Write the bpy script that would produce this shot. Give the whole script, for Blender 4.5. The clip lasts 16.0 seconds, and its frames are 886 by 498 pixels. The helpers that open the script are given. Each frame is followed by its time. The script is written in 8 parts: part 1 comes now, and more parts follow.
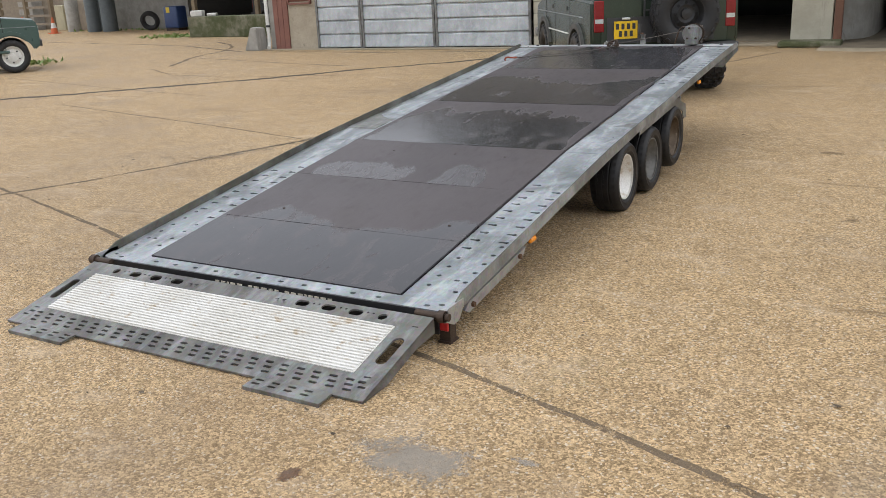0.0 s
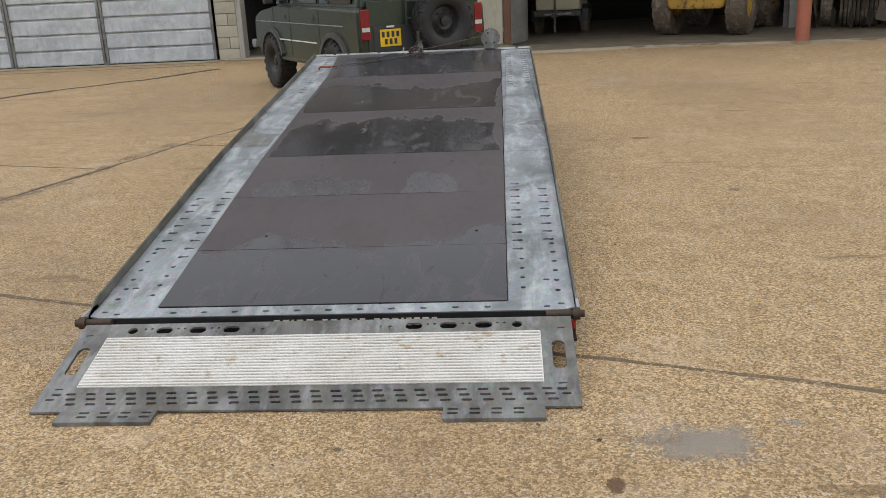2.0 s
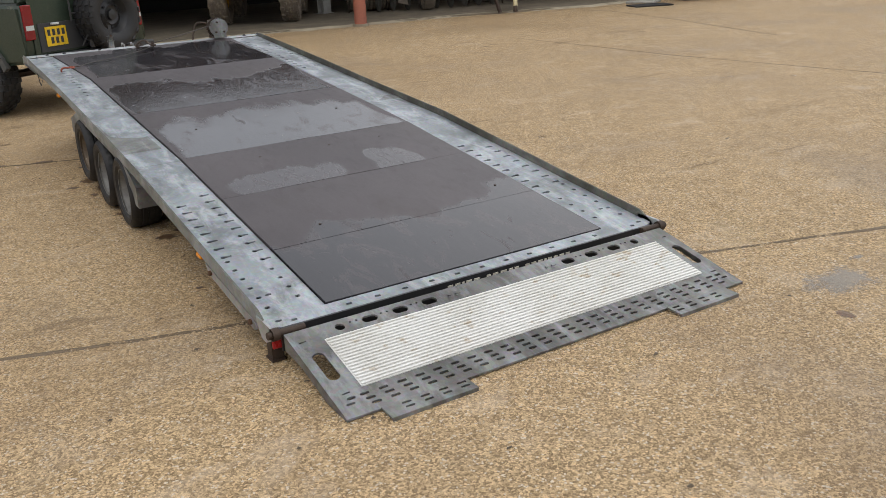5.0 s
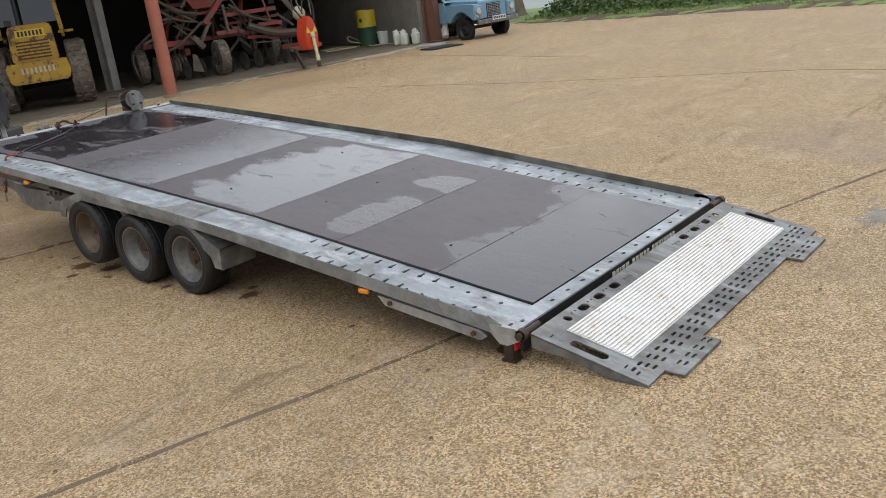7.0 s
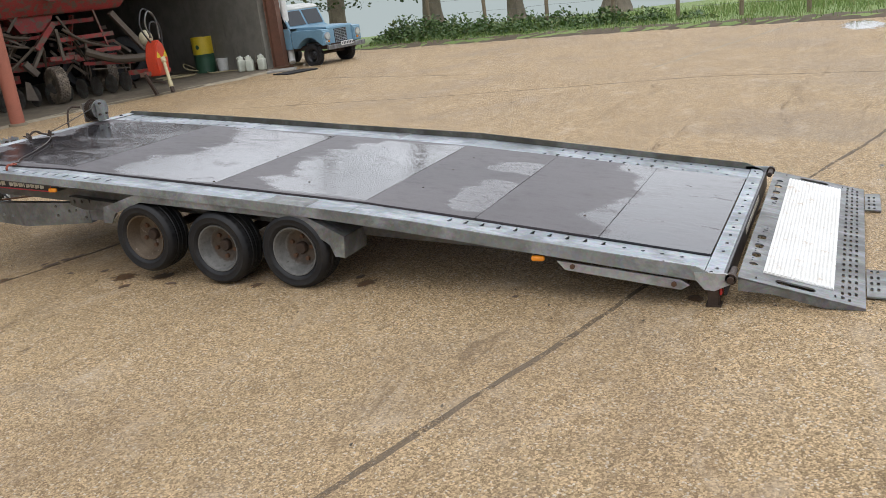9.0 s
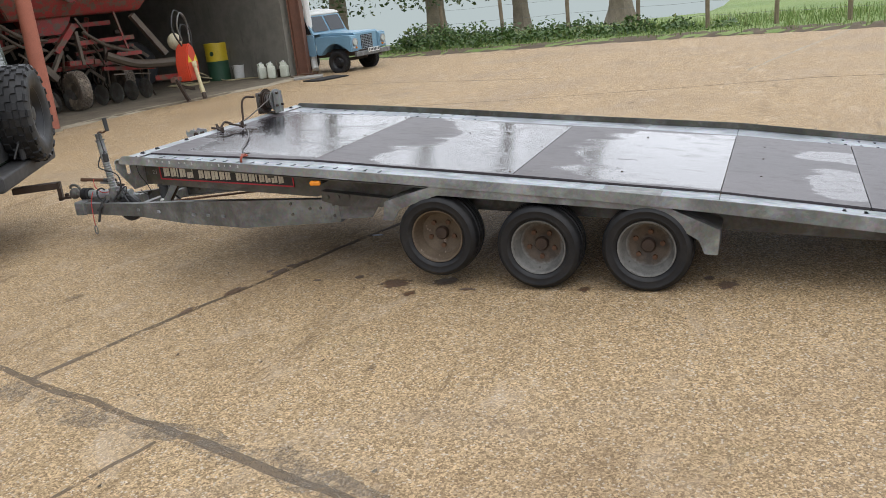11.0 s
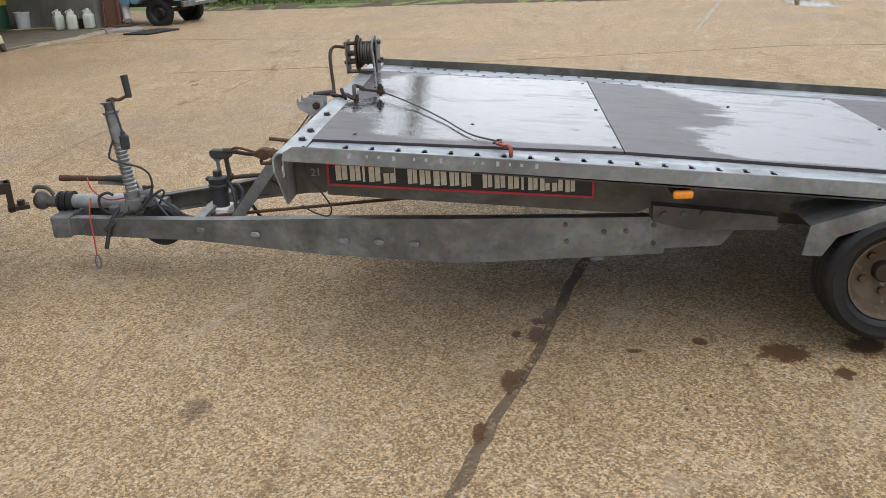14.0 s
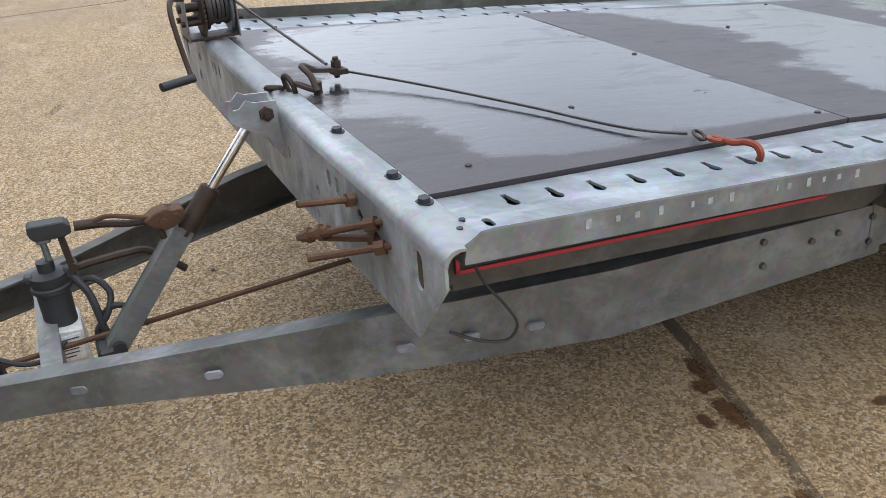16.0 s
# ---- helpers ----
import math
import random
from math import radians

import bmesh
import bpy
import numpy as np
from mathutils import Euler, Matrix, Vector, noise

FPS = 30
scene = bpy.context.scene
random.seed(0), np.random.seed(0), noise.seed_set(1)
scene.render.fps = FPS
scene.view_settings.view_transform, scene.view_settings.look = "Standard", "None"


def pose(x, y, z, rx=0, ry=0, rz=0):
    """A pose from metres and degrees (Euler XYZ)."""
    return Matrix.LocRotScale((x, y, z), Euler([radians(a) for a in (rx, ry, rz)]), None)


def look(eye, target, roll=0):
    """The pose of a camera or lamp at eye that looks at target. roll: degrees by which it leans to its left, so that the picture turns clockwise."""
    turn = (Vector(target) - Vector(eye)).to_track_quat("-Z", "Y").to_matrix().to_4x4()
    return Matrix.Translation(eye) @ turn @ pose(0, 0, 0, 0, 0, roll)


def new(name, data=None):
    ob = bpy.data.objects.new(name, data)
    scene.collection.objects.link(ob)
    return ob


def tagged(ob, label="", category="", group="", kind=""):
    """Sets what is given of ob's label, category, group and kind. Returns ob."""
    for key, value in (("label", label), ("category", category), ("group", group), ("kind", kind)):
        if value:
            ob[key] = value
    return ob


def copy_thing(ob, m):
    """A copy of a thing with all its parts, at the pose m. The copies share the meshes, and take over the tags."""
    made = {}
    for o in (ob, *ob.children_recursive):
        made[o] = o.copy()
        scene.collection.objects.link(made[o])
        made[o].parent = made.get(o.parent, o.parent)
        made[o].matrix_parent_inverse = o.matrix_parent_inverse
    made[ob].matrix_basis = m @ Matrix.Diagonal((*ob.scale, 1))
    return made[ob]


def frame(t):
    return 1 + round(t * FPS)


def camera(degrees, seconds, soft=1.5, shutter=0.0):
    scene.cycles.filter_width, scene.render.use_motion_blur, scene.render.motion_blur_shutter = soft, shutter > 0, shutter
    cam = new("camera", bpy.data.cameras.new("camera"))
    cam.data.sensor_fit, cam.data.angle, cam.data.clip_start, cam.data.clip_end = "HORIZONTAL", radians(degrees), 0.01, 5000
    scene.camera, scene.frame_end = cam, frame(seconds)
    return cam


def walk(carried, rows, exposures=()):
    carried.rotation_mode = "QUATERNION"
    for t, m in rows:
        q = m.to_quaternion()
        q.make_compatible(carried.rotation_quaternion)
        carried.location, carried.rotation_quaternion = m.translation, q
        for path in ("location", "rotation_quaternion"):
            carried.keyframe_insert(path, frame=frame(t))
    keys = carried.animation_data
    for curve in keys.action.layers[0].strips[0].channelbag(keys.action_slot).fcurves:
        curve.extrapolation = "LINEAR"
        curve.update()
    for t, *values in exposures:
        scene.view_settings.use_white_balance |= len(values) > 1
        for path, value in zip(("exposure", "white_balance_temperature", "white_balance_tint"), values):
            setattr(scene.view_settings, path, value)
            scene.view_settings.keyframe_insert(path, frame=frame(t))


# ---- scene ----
cam = camera(53.8, 16.0, 0.8)
PATH = [
    (0, (2.839, -3.098, 1.507), (1.874, -1.447, 0.919), -2.8),
    (0.5, (2.334, -3.326, 1.541), (1.649, -1.553, 0.92), -4.2),
    (1, (1.78, -3.462, 1.536), (1.18, -1.654, 0.926), -4.3),
    (1.5, (1.291, -3.601, 1.556), (0.948, -1.724, 0.956), -2.8),
    (2, (0.789, -3.621, 1.552), (0.647, -1.719, 0.952), -2.7),
    (2.5, (0.297, -3.711, 1.549), (0.335, -1.81, 0.927), -3.7),
    (3, (-0.182, -3.742, 1.546), (0.047, -1.868, 0.887), -4.0),
    (3.5, (-0.661, -3.676, 1.569), (-0.265, -1.828, 0.915), -3.1),
    (3.7, (-0.881, -3.65, 1.563), (-0.398, -1.821, 0.916), -3.0),
    (5.8, (-2.923, -2.895, 1.652), (-1.709, -1.445, 1.001), -4.2),
    (6, (-3.109, -2.804, 1.646), (-1.848, -1.384, 1.02), -5.0),
    (6.5, (-3.569, -2.542, 1.666), (-2.202, -1.209, 1.071), -6.6),
    (7, (-3.904, -2.211, 1.669), (-2.467, -0.953, 1.074), -7.6),
    (7.5, (-4.321, -1.898, 1.667), (-2.846, -0.688, 1.066), -8.1),
    (8, (-4.626, -1.513, 1.633), (-3.101, -0.366, 1.034), -8.4),
    (8.2, (-4.727, -1.362, 1.649), (-3.152, -0.282, 1.052), -8.1),
    (10.3, (-5.437, 0.819, 1.569), (-3.655, 1.539, 1.013), -6.4),
    (10.5, (-5.425, 1.061, 1.587), (-3.646, 1.785, 1.031), -6.4),
    (11, (-5.365, 1.66, 1.569), (-3.589, 2.392, 1.013), -6.4),
    (11.5, (-5.143, 2.227, 1.529), (-3.353, 2.915, 0.963), -6.1),
    (12, (-4.915, 2.774, 1.505), (-3.093, 3.334, 0.899), -5.3),
    (12.5, (-4.664, 3.289, 1.502), (-2.817, 3.734, 0.876), -4.4),
    (13, (-4.449, 3.801, 1.491), (-2.593, 4.197, 0.862), -3.9),
    (13.5, (-4.23, 4.276, 1.472), (-2.36, 4.593, 0.84), -3.5),
    (14, (-3.929, 4.731, 1.469), (-2.053, 4.894, 0.795), -2.9),
    (14.5, (-3.563, 5.177, 1.454), (-1.702, 5.121, 0.722), -1.5),
    (15, (-3.109, 5.546, 1.424), (-1.28, 5.358, 0.637), -1.3),
    (15.5, (-2.642, 5.864, 1.41), (-0.881, 5.403, 0.58), -1.8),
    (16, (-2.193, 6.01, 1.406), (-0.552, 5.29, 0.516), -4.1),
]
# the film's own exposure and white balance drift
DRIFT = [(0, 0.10, 6600, 10), (2, -0.12, 6750, 10), (3.5, -0.12, 6800, 10), (7, -0.08, 6450, 10), (11, 0.15, 6380, 10), (13.5, 0.08, 6320, 10), (14.5, 0.11, 6280, 10), (16, 0.22, 6080, 10)]
walk(cam, [(t, look(eye, target, roll)) for t, eye, target, roll in PATH], DRIFT)

# ---- light ----
SUN_DIR = Vector((-0.32, -0.24, 0.90)).normalized()
SUN_EL, SUN_AZ = math.asin(SUN_DIR.z), math.atan2(SUN_DIR.x, SUN_DIR.y)
world = bpy.data.worlds.new("overcast_sky")
scene.world = world
world.use_nodes = True
wn, wl = world.node_tree.nodes, world.node_tree.links
wn.clear()
sky = wn.new("ShaderNodeTexSky")
sky.sky_type, sky.sun_disc, sky.sun_elevation, sky.sun_rotation = "NISHITA", False, SUN_EL, SUN_AZ
sky.dust_density, sky.air_density = 4.0, 1.0
sky_sat = wn.new("ShaderNodeHueSaturation")
sky_sat.inputs["Saturation"].default_value = 0.2
# cloud layer: pale everywhere, a bright patch added low towards +x, off the sun
way = wn.new("ShaderNodeTexCoord")
dot = wn.new("ShaderNodeVectorMath")
dot.operation = "DOT_PRODUCT"
dot.inputs[1].default_value = Vector((0.89, 0.22, 0.42)).normalized()
veil = wn.new("ShaderNodeMapRange")
veil.interpolation_type = "SMOOTHSTEP"
for i, v in ((1, 0.62), (2, 1.0), (3, 0.0), (4, 1.0)):
    veil.inputs[i].default_value = v
cloud = wn.new("ShaderNodeMix")
cloud.data_type = "RGBA"
cloud.inputs[6].default_value = (8.8, 9.3, 10.3, 1)
cloud.inputs[7].default_value = (17.5, 17.9, 18.9, 1)
sky_mix = wn.new("ShaderNodeMix")
sky_mix.data_type = "RGBA"
sky_mix.inputs[0].default_value = 0.82
bg = wn.new("ShaderNodeBackground")
bg.inputs["Strength"].default_value = 0.126
wout = wn.new("ShaderNodeOutputWorld")
wl.new(way.outputs["Generated"], dot.inputs[0])
wl.new(dot.outputs["Value"], veil.inputs[0])
wl.new(veil.outputs[0], cloud.inputs[0])
wl.new(sky.outputs[0], sky_sat.inputs["Color"])
wl.new(sky_sat.outputs[0], sky_mix.inputs[6])
wl.new(cloud.outputs[2], sky_mix.inputs[7])
wl.new(sky_mix.outputs[2], bg.inputs["Color"])
wl.new(bg.outputs[0], wout.inputs["Surface"])
sun = new("sun", bpy.data.lights.new("sun", "SUN"))
sun.data.energy, sun.data.angle, sun.data.color = 0.9, radians(60), (1.0, 0.97, 0.92)
sun.matrix_world = look(SUN_DIR * 40, (0, 0, 0))


# ---- materials ----
def shader(name):
    m = bpy.data.materials.new(name)
    m.use_nodes = True
    n = m.node_tree.nodes
    return m, n, m.node_tree.links, n["Principled BSDF"]


def rgba(c):
    return (c[0], c[1], c[2], 1.0)


class Net:
    """Small helper to wire nodes."""

    def __init__(self, name):
        self.m, self.n, self.l, self.b = shader(name)
        self.tc = self.n.new("ShaderNodeTexCoord")

    def put(self, socket, value):
        if hasattr(value, "links"):
            self.l.new(value, socket)
        elif isinstance(value, tuple):
            socket.default_value = rgba(value) if len(socket.default_value) == 4 else value
        else:
            socket.default_value = value

    def noise(self, scale, detail=4.0, rough=0.55, vec=None, distort=0.0, dims=None):
        t = self.n.new("ShaderNodeTexNoise")
        t.inputs["Scale"].default_value, t.inputs["Detail"].default_value = scale, detail
        t.inputs["Roughness"].default_value, t.inputs["Distortion"].default_value = rough, distort
        self.l.new(vec if vec is not None else self.tc.outputs["Object"], t.inputs["Vector"])
        return t.outputs["Fac"]

    def voronoi(self, scale, feature="F1", vec=None, out="Distance"):
        t = self.n.new("ShaderNodeTexVoronoi")
        t.feature = feature
        t.inputs["Scale"].default_value = scale
        self.l.new(vec if vec is not None else self.tc.outputs["Object"], t.inputs["Vector"])
        return t.outputs[out]

    def mapped(self, scale, src="Object"):
        t = self.n.new("ShaderNodeMapping")
        t.inputs["Scale"].default_value = scale
        self.l.new(self.tc.outputs[src], t.inputs["Vector"])
        return t.outputs[0]

    def ramp(self, v, a, b, lo=0.0, hi=1.0):
        t = self.n.new("ShaderNodeMapRange")
        t.interpolation_type = "SMOOTHSTEP"
        for i, x in enumerate((None, a, b, lo, hi)):
            if x is not None:
                t.inputs[i].default_value = x
        self.put(t.inputs[0], v)
        return t.outputs[0]

    def math(self, op, a, b=0.0, c=0.0):
        t = self.n.new("ShaderNodeMath")
        t.operation = op
        for i, x in enumerate((a, b, c)):
            self.put(t.inputs[i], x)
        return t.outputs[0]

    def mix(self, f, a, b, kind="MIX"):
        t = self.n.new("ShaderNodeMix")
        t.data_type, t.blend_type = "RGBA", kind
        self.put(t.inputs[0], f), self.put(t.inputs[6], a), self.put(t.inputs[7], b)
        return t.outputs[2]

    def sep(self, v=None):
        t = self.n.new("ShaderNodeSeparateXYZ")
        self.l.new(v if v is not None else self.tc.outputs["Object"], t.inputs[0])
        return t.outputs

    def rand(self):
        return self.n.new("ShaderNodeObjectInfo").outputs["Random"]

    def island(self):
        return self.n.new("ShaderNodeNewGeometry").outputs["Random Per Island"]

    def bump(self, h, strength, dist=0.01, normal=None):
        t = self.n.new("ShaderNodeBump")
        t.inputs["Strength"].default_value, t.inputs["Distance"].default_value = strength, dist
        self.l.new(h, t.inputs["Height"])
        if normal is not None:
            self.l.new(normal, t.inputs["Normal"])
        return t.outputs[0]

    def done(self, color, rough, metal=0.0, normal=None, **more):
        self.put(self.b.inputs["Base Color"], color), self.put(self.b.inputs["Roughness"], rough), self.put(self.b.inputs["Metallic"], metal)
        if normal is not None:
            self.l.new(normal, self.b.inputs["Normal"])
        for k, v in more.items():
            self.put(self.b.inputs[k.replace("_", " ")], v)
        return self.m


def plain(name, c1, c2=None, rough=0.6, metal=0.0, big=2.0, fine=70.0, bump=0.15, rvar=0.15, dirt=None, dirt_at=0.62, vary=0.0):
    """A surface of two tones in patches with a fine grain, optional dirt patches and a tint per object."""
    k = Net(name)
    c2 = c2 or tuple(v * 0.75 for v in c1)
    a = k.noise(big, 5, 0.6)
    f = k.noise(fine, 3, 0.6)
    col = k.mix(k.ramp(a, 0.32, 0.68), c1, c2)
    col = k.mix(0.35, col, k.mix(k.ramp(f, 0.3, 0.7), tuple(v * 0.7 for v in c1), tuple(min(1, v * 1.25) for v in c1)))
    if dirt:
        d = k.ramp(k.noise(big * 2.7, 6, 0.65), dirt_at, dirt_at + 0.12)
        col = k.mix(d, col, dirt)
    if vary:
        col = k.mix(1.0, col, k.math("MULTIPLY_ADD", k.rand(), vary, 1 - vary / 2), "MULTIPLY")
    r = k.math("MULTIPLY_ADD", k.noise(big * 3, 4), rvar * 2, rough - rvar)
    return k.done(col, r, metal, k.bump(f, bump, 0.004))


def make_yard():
    k = Net("yard_concrete")
    v = k.tc.outputs["Object"]

    def cells(scale):
        pe = k.n.new("ShaderNodeSeparateColor")
        k.l.new(k.voronoi(scale, "F1", v, "Color"), pe.inputs[0])
        return pe.outputs

    a, b, c = cells(118.0), cells(205.0), cells(420.0)
    dist = k.voronoi(118.0, "DISTANCE_TO_EDGE", v)
    big, mid = k.noise(0.22, 6, 0.6), k.noise(1.5, 7, 0.68)
    base = k.mix(k.ramp(big, 0.3, 0.7), (0.46, 0.300, 0.145), (0.51, 0.357, 0.200))
    base = k.mix(k.math("MULTIPLY", k.ramp(mid, 0.40, 0.75), 0.55), base, (0.28, 0.192, 0.102))
    stones = k.mix(k.ramp(a[0], 0.0, 1.0), (0.082, 0.046, 0.018), (0.95, 0.69, 0.40))
    stones = k.mix(k.ramp(a[1], 0.93, 0.94), stones, (0.90, 0.84, 0.72))
    grit = k.mix(k.ramp(b[0], 0.05, 0.95), (0.066, 0.038, 0.016), (0.83, 0.61, 0.355))
    sand = k.mix(c[0], (0.11, 0.067, 0.029), (0.71, 0.52, 0.29))
    fine = k.mix(0.42, stones, k.mix(0.4, grit, sand))
    col = k.mix(0.80, base, fine)
    pits = k.math("MULTIPLY", k.ramp(dist, 0.12, 0.0), k.ramp(a[2], 0.35, 0.75))
    col = k.mix(k.math("MULTIPLY", pits, 0.8), col, (0.085, 0.052, 0.026))
    specks = k.ramp(k.noise(70, 3, 0.7), 0.66, 0.72)
    col = k.mix(k.math("MULTIPLY", specks, 0.6), col, (0.10, 0.07, 0.04))
    moss = k.math("MULTIPLY", k.ramp(k.noise(0.9, 6, 0.65, None, 0.6), 0.56, 0.72), k.ramp(k.noise(26, 4, 0.7), 0.48, 0.62))
    col = k.mix(k.math("MULTIPLY", moss, 0.28), col, (0.17, 0.17, 0.055))
    patchy = k.ramp(k.noise(6.5, 6, 0.7, None, 0.4), 0.46, 0.70)
    col = k.mix(k.math("MULTIPLY", patchy, 0.30), col, (0.20, 0.128, 0.062))
    worn = k.ramp(k.noise(2.4, 7, 0.7, k.mapped((0.8, 1.3, 1)), 0.6), 0.52, 0.70)
    col = k.mix(k.math("MULTIPLY", worn, 0.42), col, (0.60, 0.48, 0.35))
    tracks = k.ramp(k.noise(1.3, 7, 0.72, k.mapped((0.30, 2.6, 1)), 1.2), 0.60, 0.68)
    col = k.mix(k.math("MULTIPLY", tracks, 0.58), col, (0.15, 0.098, 0.05))
    grey = k.ramp(k.noise(0.5, 6, 0.62, k.mapped((1.0, 0.7, 1)), 0.8), 0.55, 0.72)
    col = k.mix(k.math("MULTIPLY", grey, 0.30), col, (0.27, 0.235, 0.20))
    damp = k.ramp(k.noise(0.42, 7, 0.64, None, 0.5), 0.45, 0.68)
    col = k.mix(k.math("MULTIPLY", damp, 0.28), col, (0.19, 0.12, 0.060))
    streak = k.ramp(k.noise(0.8, 6, 0.65, k.mapped((0.35, 2.2, 1)), 0.5), 0.58, 0.74)
    col = k.mix(k.math("MULTIPLY", streak, 0.46), col, (0.16, 0.105, 0.056))
    r = k.math("MULTIPLY_ADD", damp, -0.18, 0.70)
    h = k.math("ADD", k.math("ADD", k.math("MULTIPLY", dist, 1.2), k.math("MULTIPLY", a[0], 0.5)), k.math("MULTIPLY", b[0], 0.25))
    n1 = k.bump(h, 0.85, 0.008)
    n2 = k.bump(k.noise(0.9, 3), 0.12, 0.03, n1)
    return k.done(col, r, 0.0, n2, Specular_IOR_Level=0.18)


def make_blot(name, c1, c2, rough, scale, cut, strength=0.9, radial=True):
    """A thin stain whose edge breaks up into the surface below, the grain showing through."""
    k = Net(name)
    n = k.noise(scale, 6, 0.72, None, 0.6)
    f = k.noise(scale * 6, 4, 0.75)
    col = k.mix(k.ramp(f, 0.3, 0.7), c1, c2)
    edge = k.math("ADD", n, k.math("MULTIPLY_ADD", f, 0.55, -0.275))
    edge = k.math("ADD", edge, k.math("MULTIPLY_ADD", k.noise(scale * 0.16, 3, 0.6), 0.7, -0.35))
    if radial:
        gx, gy, gz = k.sep(k.tc.outputs["Generated"])
        dx, dy = k.math("MULTIPLY_ADD", gx, 2.0, -1.0), k.math("MULTIPLY_ADD", gy, 2.0, -1.0)
        d = k.math("SQRT", k.math("ADD", k.math("MULTIPLY", dx, dx), k.math("MULTIPLY", dy, dy)))
        edge = k.math("ADD", edge, k.math("MULTIPLY_ADD", d, -0.85, 0.46))
    alpha = k.math("MULTIPLY", k.ramp(edge, cut, cut + 0.22), strength)
    return k.done(col, rough, 0.0, k.bump(f, 0.3, 0.003), Alpha=alpha)


def make_ply(name):
    """Phenolic deck board: dry purple-grey film with streaky puddles of rain lying on the lower part of each board."""
    k = Net(name)
    x, y, z = k.sep()
    lobe = k.math("MULTIPLY_ADD", k.noise(1.0, 2, 0.5, k.mapped((2.1, 1.3, 1))), 0.9, -0.45)
    wob = k.math("ADD", lobe, k.math("MULTIPLY_ADD", k.noise(1.0, 5, 0.62, k.mapped((5.0, 2.0, 1)), 0.4), 0.36, -0.18))
    fin = k.math("MULTIPLY_ADD", k.noise(16, 6, 0.8, k.mapped((1.2, 0.8, 1))), 0.20, -0.10)
    fin = k.math("MULTIPLY", fin, k.math("MULTIPLY_ADD", k.ramp(y, 0.9, 1.2), 0.85, 0.15))
    yy = k.math("ADD", k.math("ADD", y, wob), fin)
    wet = None
    for a, b in ((-0.6, 0.70), (1.976, 2.76), (3.083, 3.86), (4.328, 5.36)):
        m = k.math("MULTIPLY", k.math("GREATER_THAN", y, a), k.ramp(yy, b + 0.05, b - 0.05))
        wet = m if wet is None else k.math("MAXIMUM", wet, m)
    for cx, cy, rx, ry in ((-0.37, 1.36, 0.36, 0.20), (0.34, 1.40, 0.17, 0.24)):
        dx = k.math("DIVIDE", k.math("SUBTRACT", k.math("ADD", x, k.math("MULTIPLY", wob, 0.45)), cx), rx)
        dy = k.math("DIVIDE", k.math("SUBTRACT", k.math("ADD", yy, k.math("MULTIPLY", wob, -0.7)), cy), ry)
        d = k.math("ADD", k.math("MULTIPLY", dx, dx), k.math("MULTIPLY", dy, dy))
        wet = k.math("MAXIMUM", wet, k.math("MULTIPLY", k.ramp(d, 1.12, 0.92), k.math("MULTIPLY", k.math("GREATER_THAN", y, 1.277), 0.48)))
    edge = k.ramp(k.math("ADD", k.math("ABSOLUTE", x), k.math("MULTIPLY", k.math("ADD", wob, fin), 0.25)), 0.79, 0.745)
    wet = k.math("MULTIPLY", wet, k.math("MAXIMUM", edge, k.ramp(y, 0.7, 0.6)))
    # dry islands and runs inside the puddles
    dry = k.ramp(k.noise(3.0, 6, 0.72, k.mapped((2.6, 1.0, 1)), 1.0), 0.63, 0.67)
    wet = k.math("MULTIPLY", wet, k.math("MULTIPLY_ADD", dry, -0.85, 1.0))
    tone = k.mix(k.ramp(k.noise(1.4, 6, 0.62), 0.3, 0.7), (0.046, 0.038, 0.040), (0.066, 0.055, 0.057))
    tone = k.mix(k.math("MULTIPLY", k.ramp(k.noise(240, 2, 0.6), 0.52, 0.75), 0.4), tone, (0.13, 0.125, 0.13))
    stain = k.ramp(k.noise(2.2, 7, 0.7, None, 0.7), 0.54, 0.66)
    tone = k.mix(k.math("MULTIPLY", stain, 0.35), tone, (0.048, 0.038, 0.033))
    scuff = k.ramp(k.noise(9, 5, 0.7, k.mapped((3.0, 0.5, 1)), 1.2), 0.67, 0.71)
    tone = k.mix(k.math("MULTIPLY", scuff, 0.5), tone, (0.17, 0.165, 0.17))
    thin = k.ramp(k.noise(5, 4, 0.6, k.mapped((0.35, 6.0, 1)), 2.2), 0.735, 0.75)
    tone = k.mix(k.math("MULTIPLY", thin, 0.5), tone, (0.30, 0.29, 0.28))
    film = k.ramp(k.noise(2.4, 6, 0.72, k.mapped((1.9, 0.8, 1)), 1.4), 0.53, 0.60)
    col = k.mix(wet, tone, k.mix(k.math("MULTIPLY_ADD", film, -0.45, 0.8), tone, (0.020, 0.021, 0.025)))
    r = k.mix(wet, (0.40, 0.40, 0.40), (0.045, 0.045, 0.045))
    r = k.math("ADD", r, k.math("MULTIPLY", k.math("MULTIPLY", wet, film), 0.16))
    r = k.math("ADD", r, k.math("MULTIPLY", k.ramp(k.noise(11, 6, 0.7, k.mapped((2.0, 0.8, 1))), 0.45, 0.8), 0.10))
    rip = k.noise(9, 5, 0.62, k.mapped((3.2, 0.7, 1)), 0.6)
    n1 = k.bump(k.noise(260, 2), 0.10, 0.002)
    spots = k.math("MULTIPLY", k.ramp(k.voronoi(34, "F1", k.mapped((1.5, 0.8, 1))), 0.16, 0.05), k.ramp(k.noise(3.5, 4, 0.6), 0.52, 0.66))
    n2 = k.bump(k.math("ADD", k.math("ADD", k.math("MULTIPLY", wet, 0.6), k.math("MULTIPLY", rip, 1.2)), k.math("MULTIPLY", spots, -0.5)), 0.09, 0.006, n1)
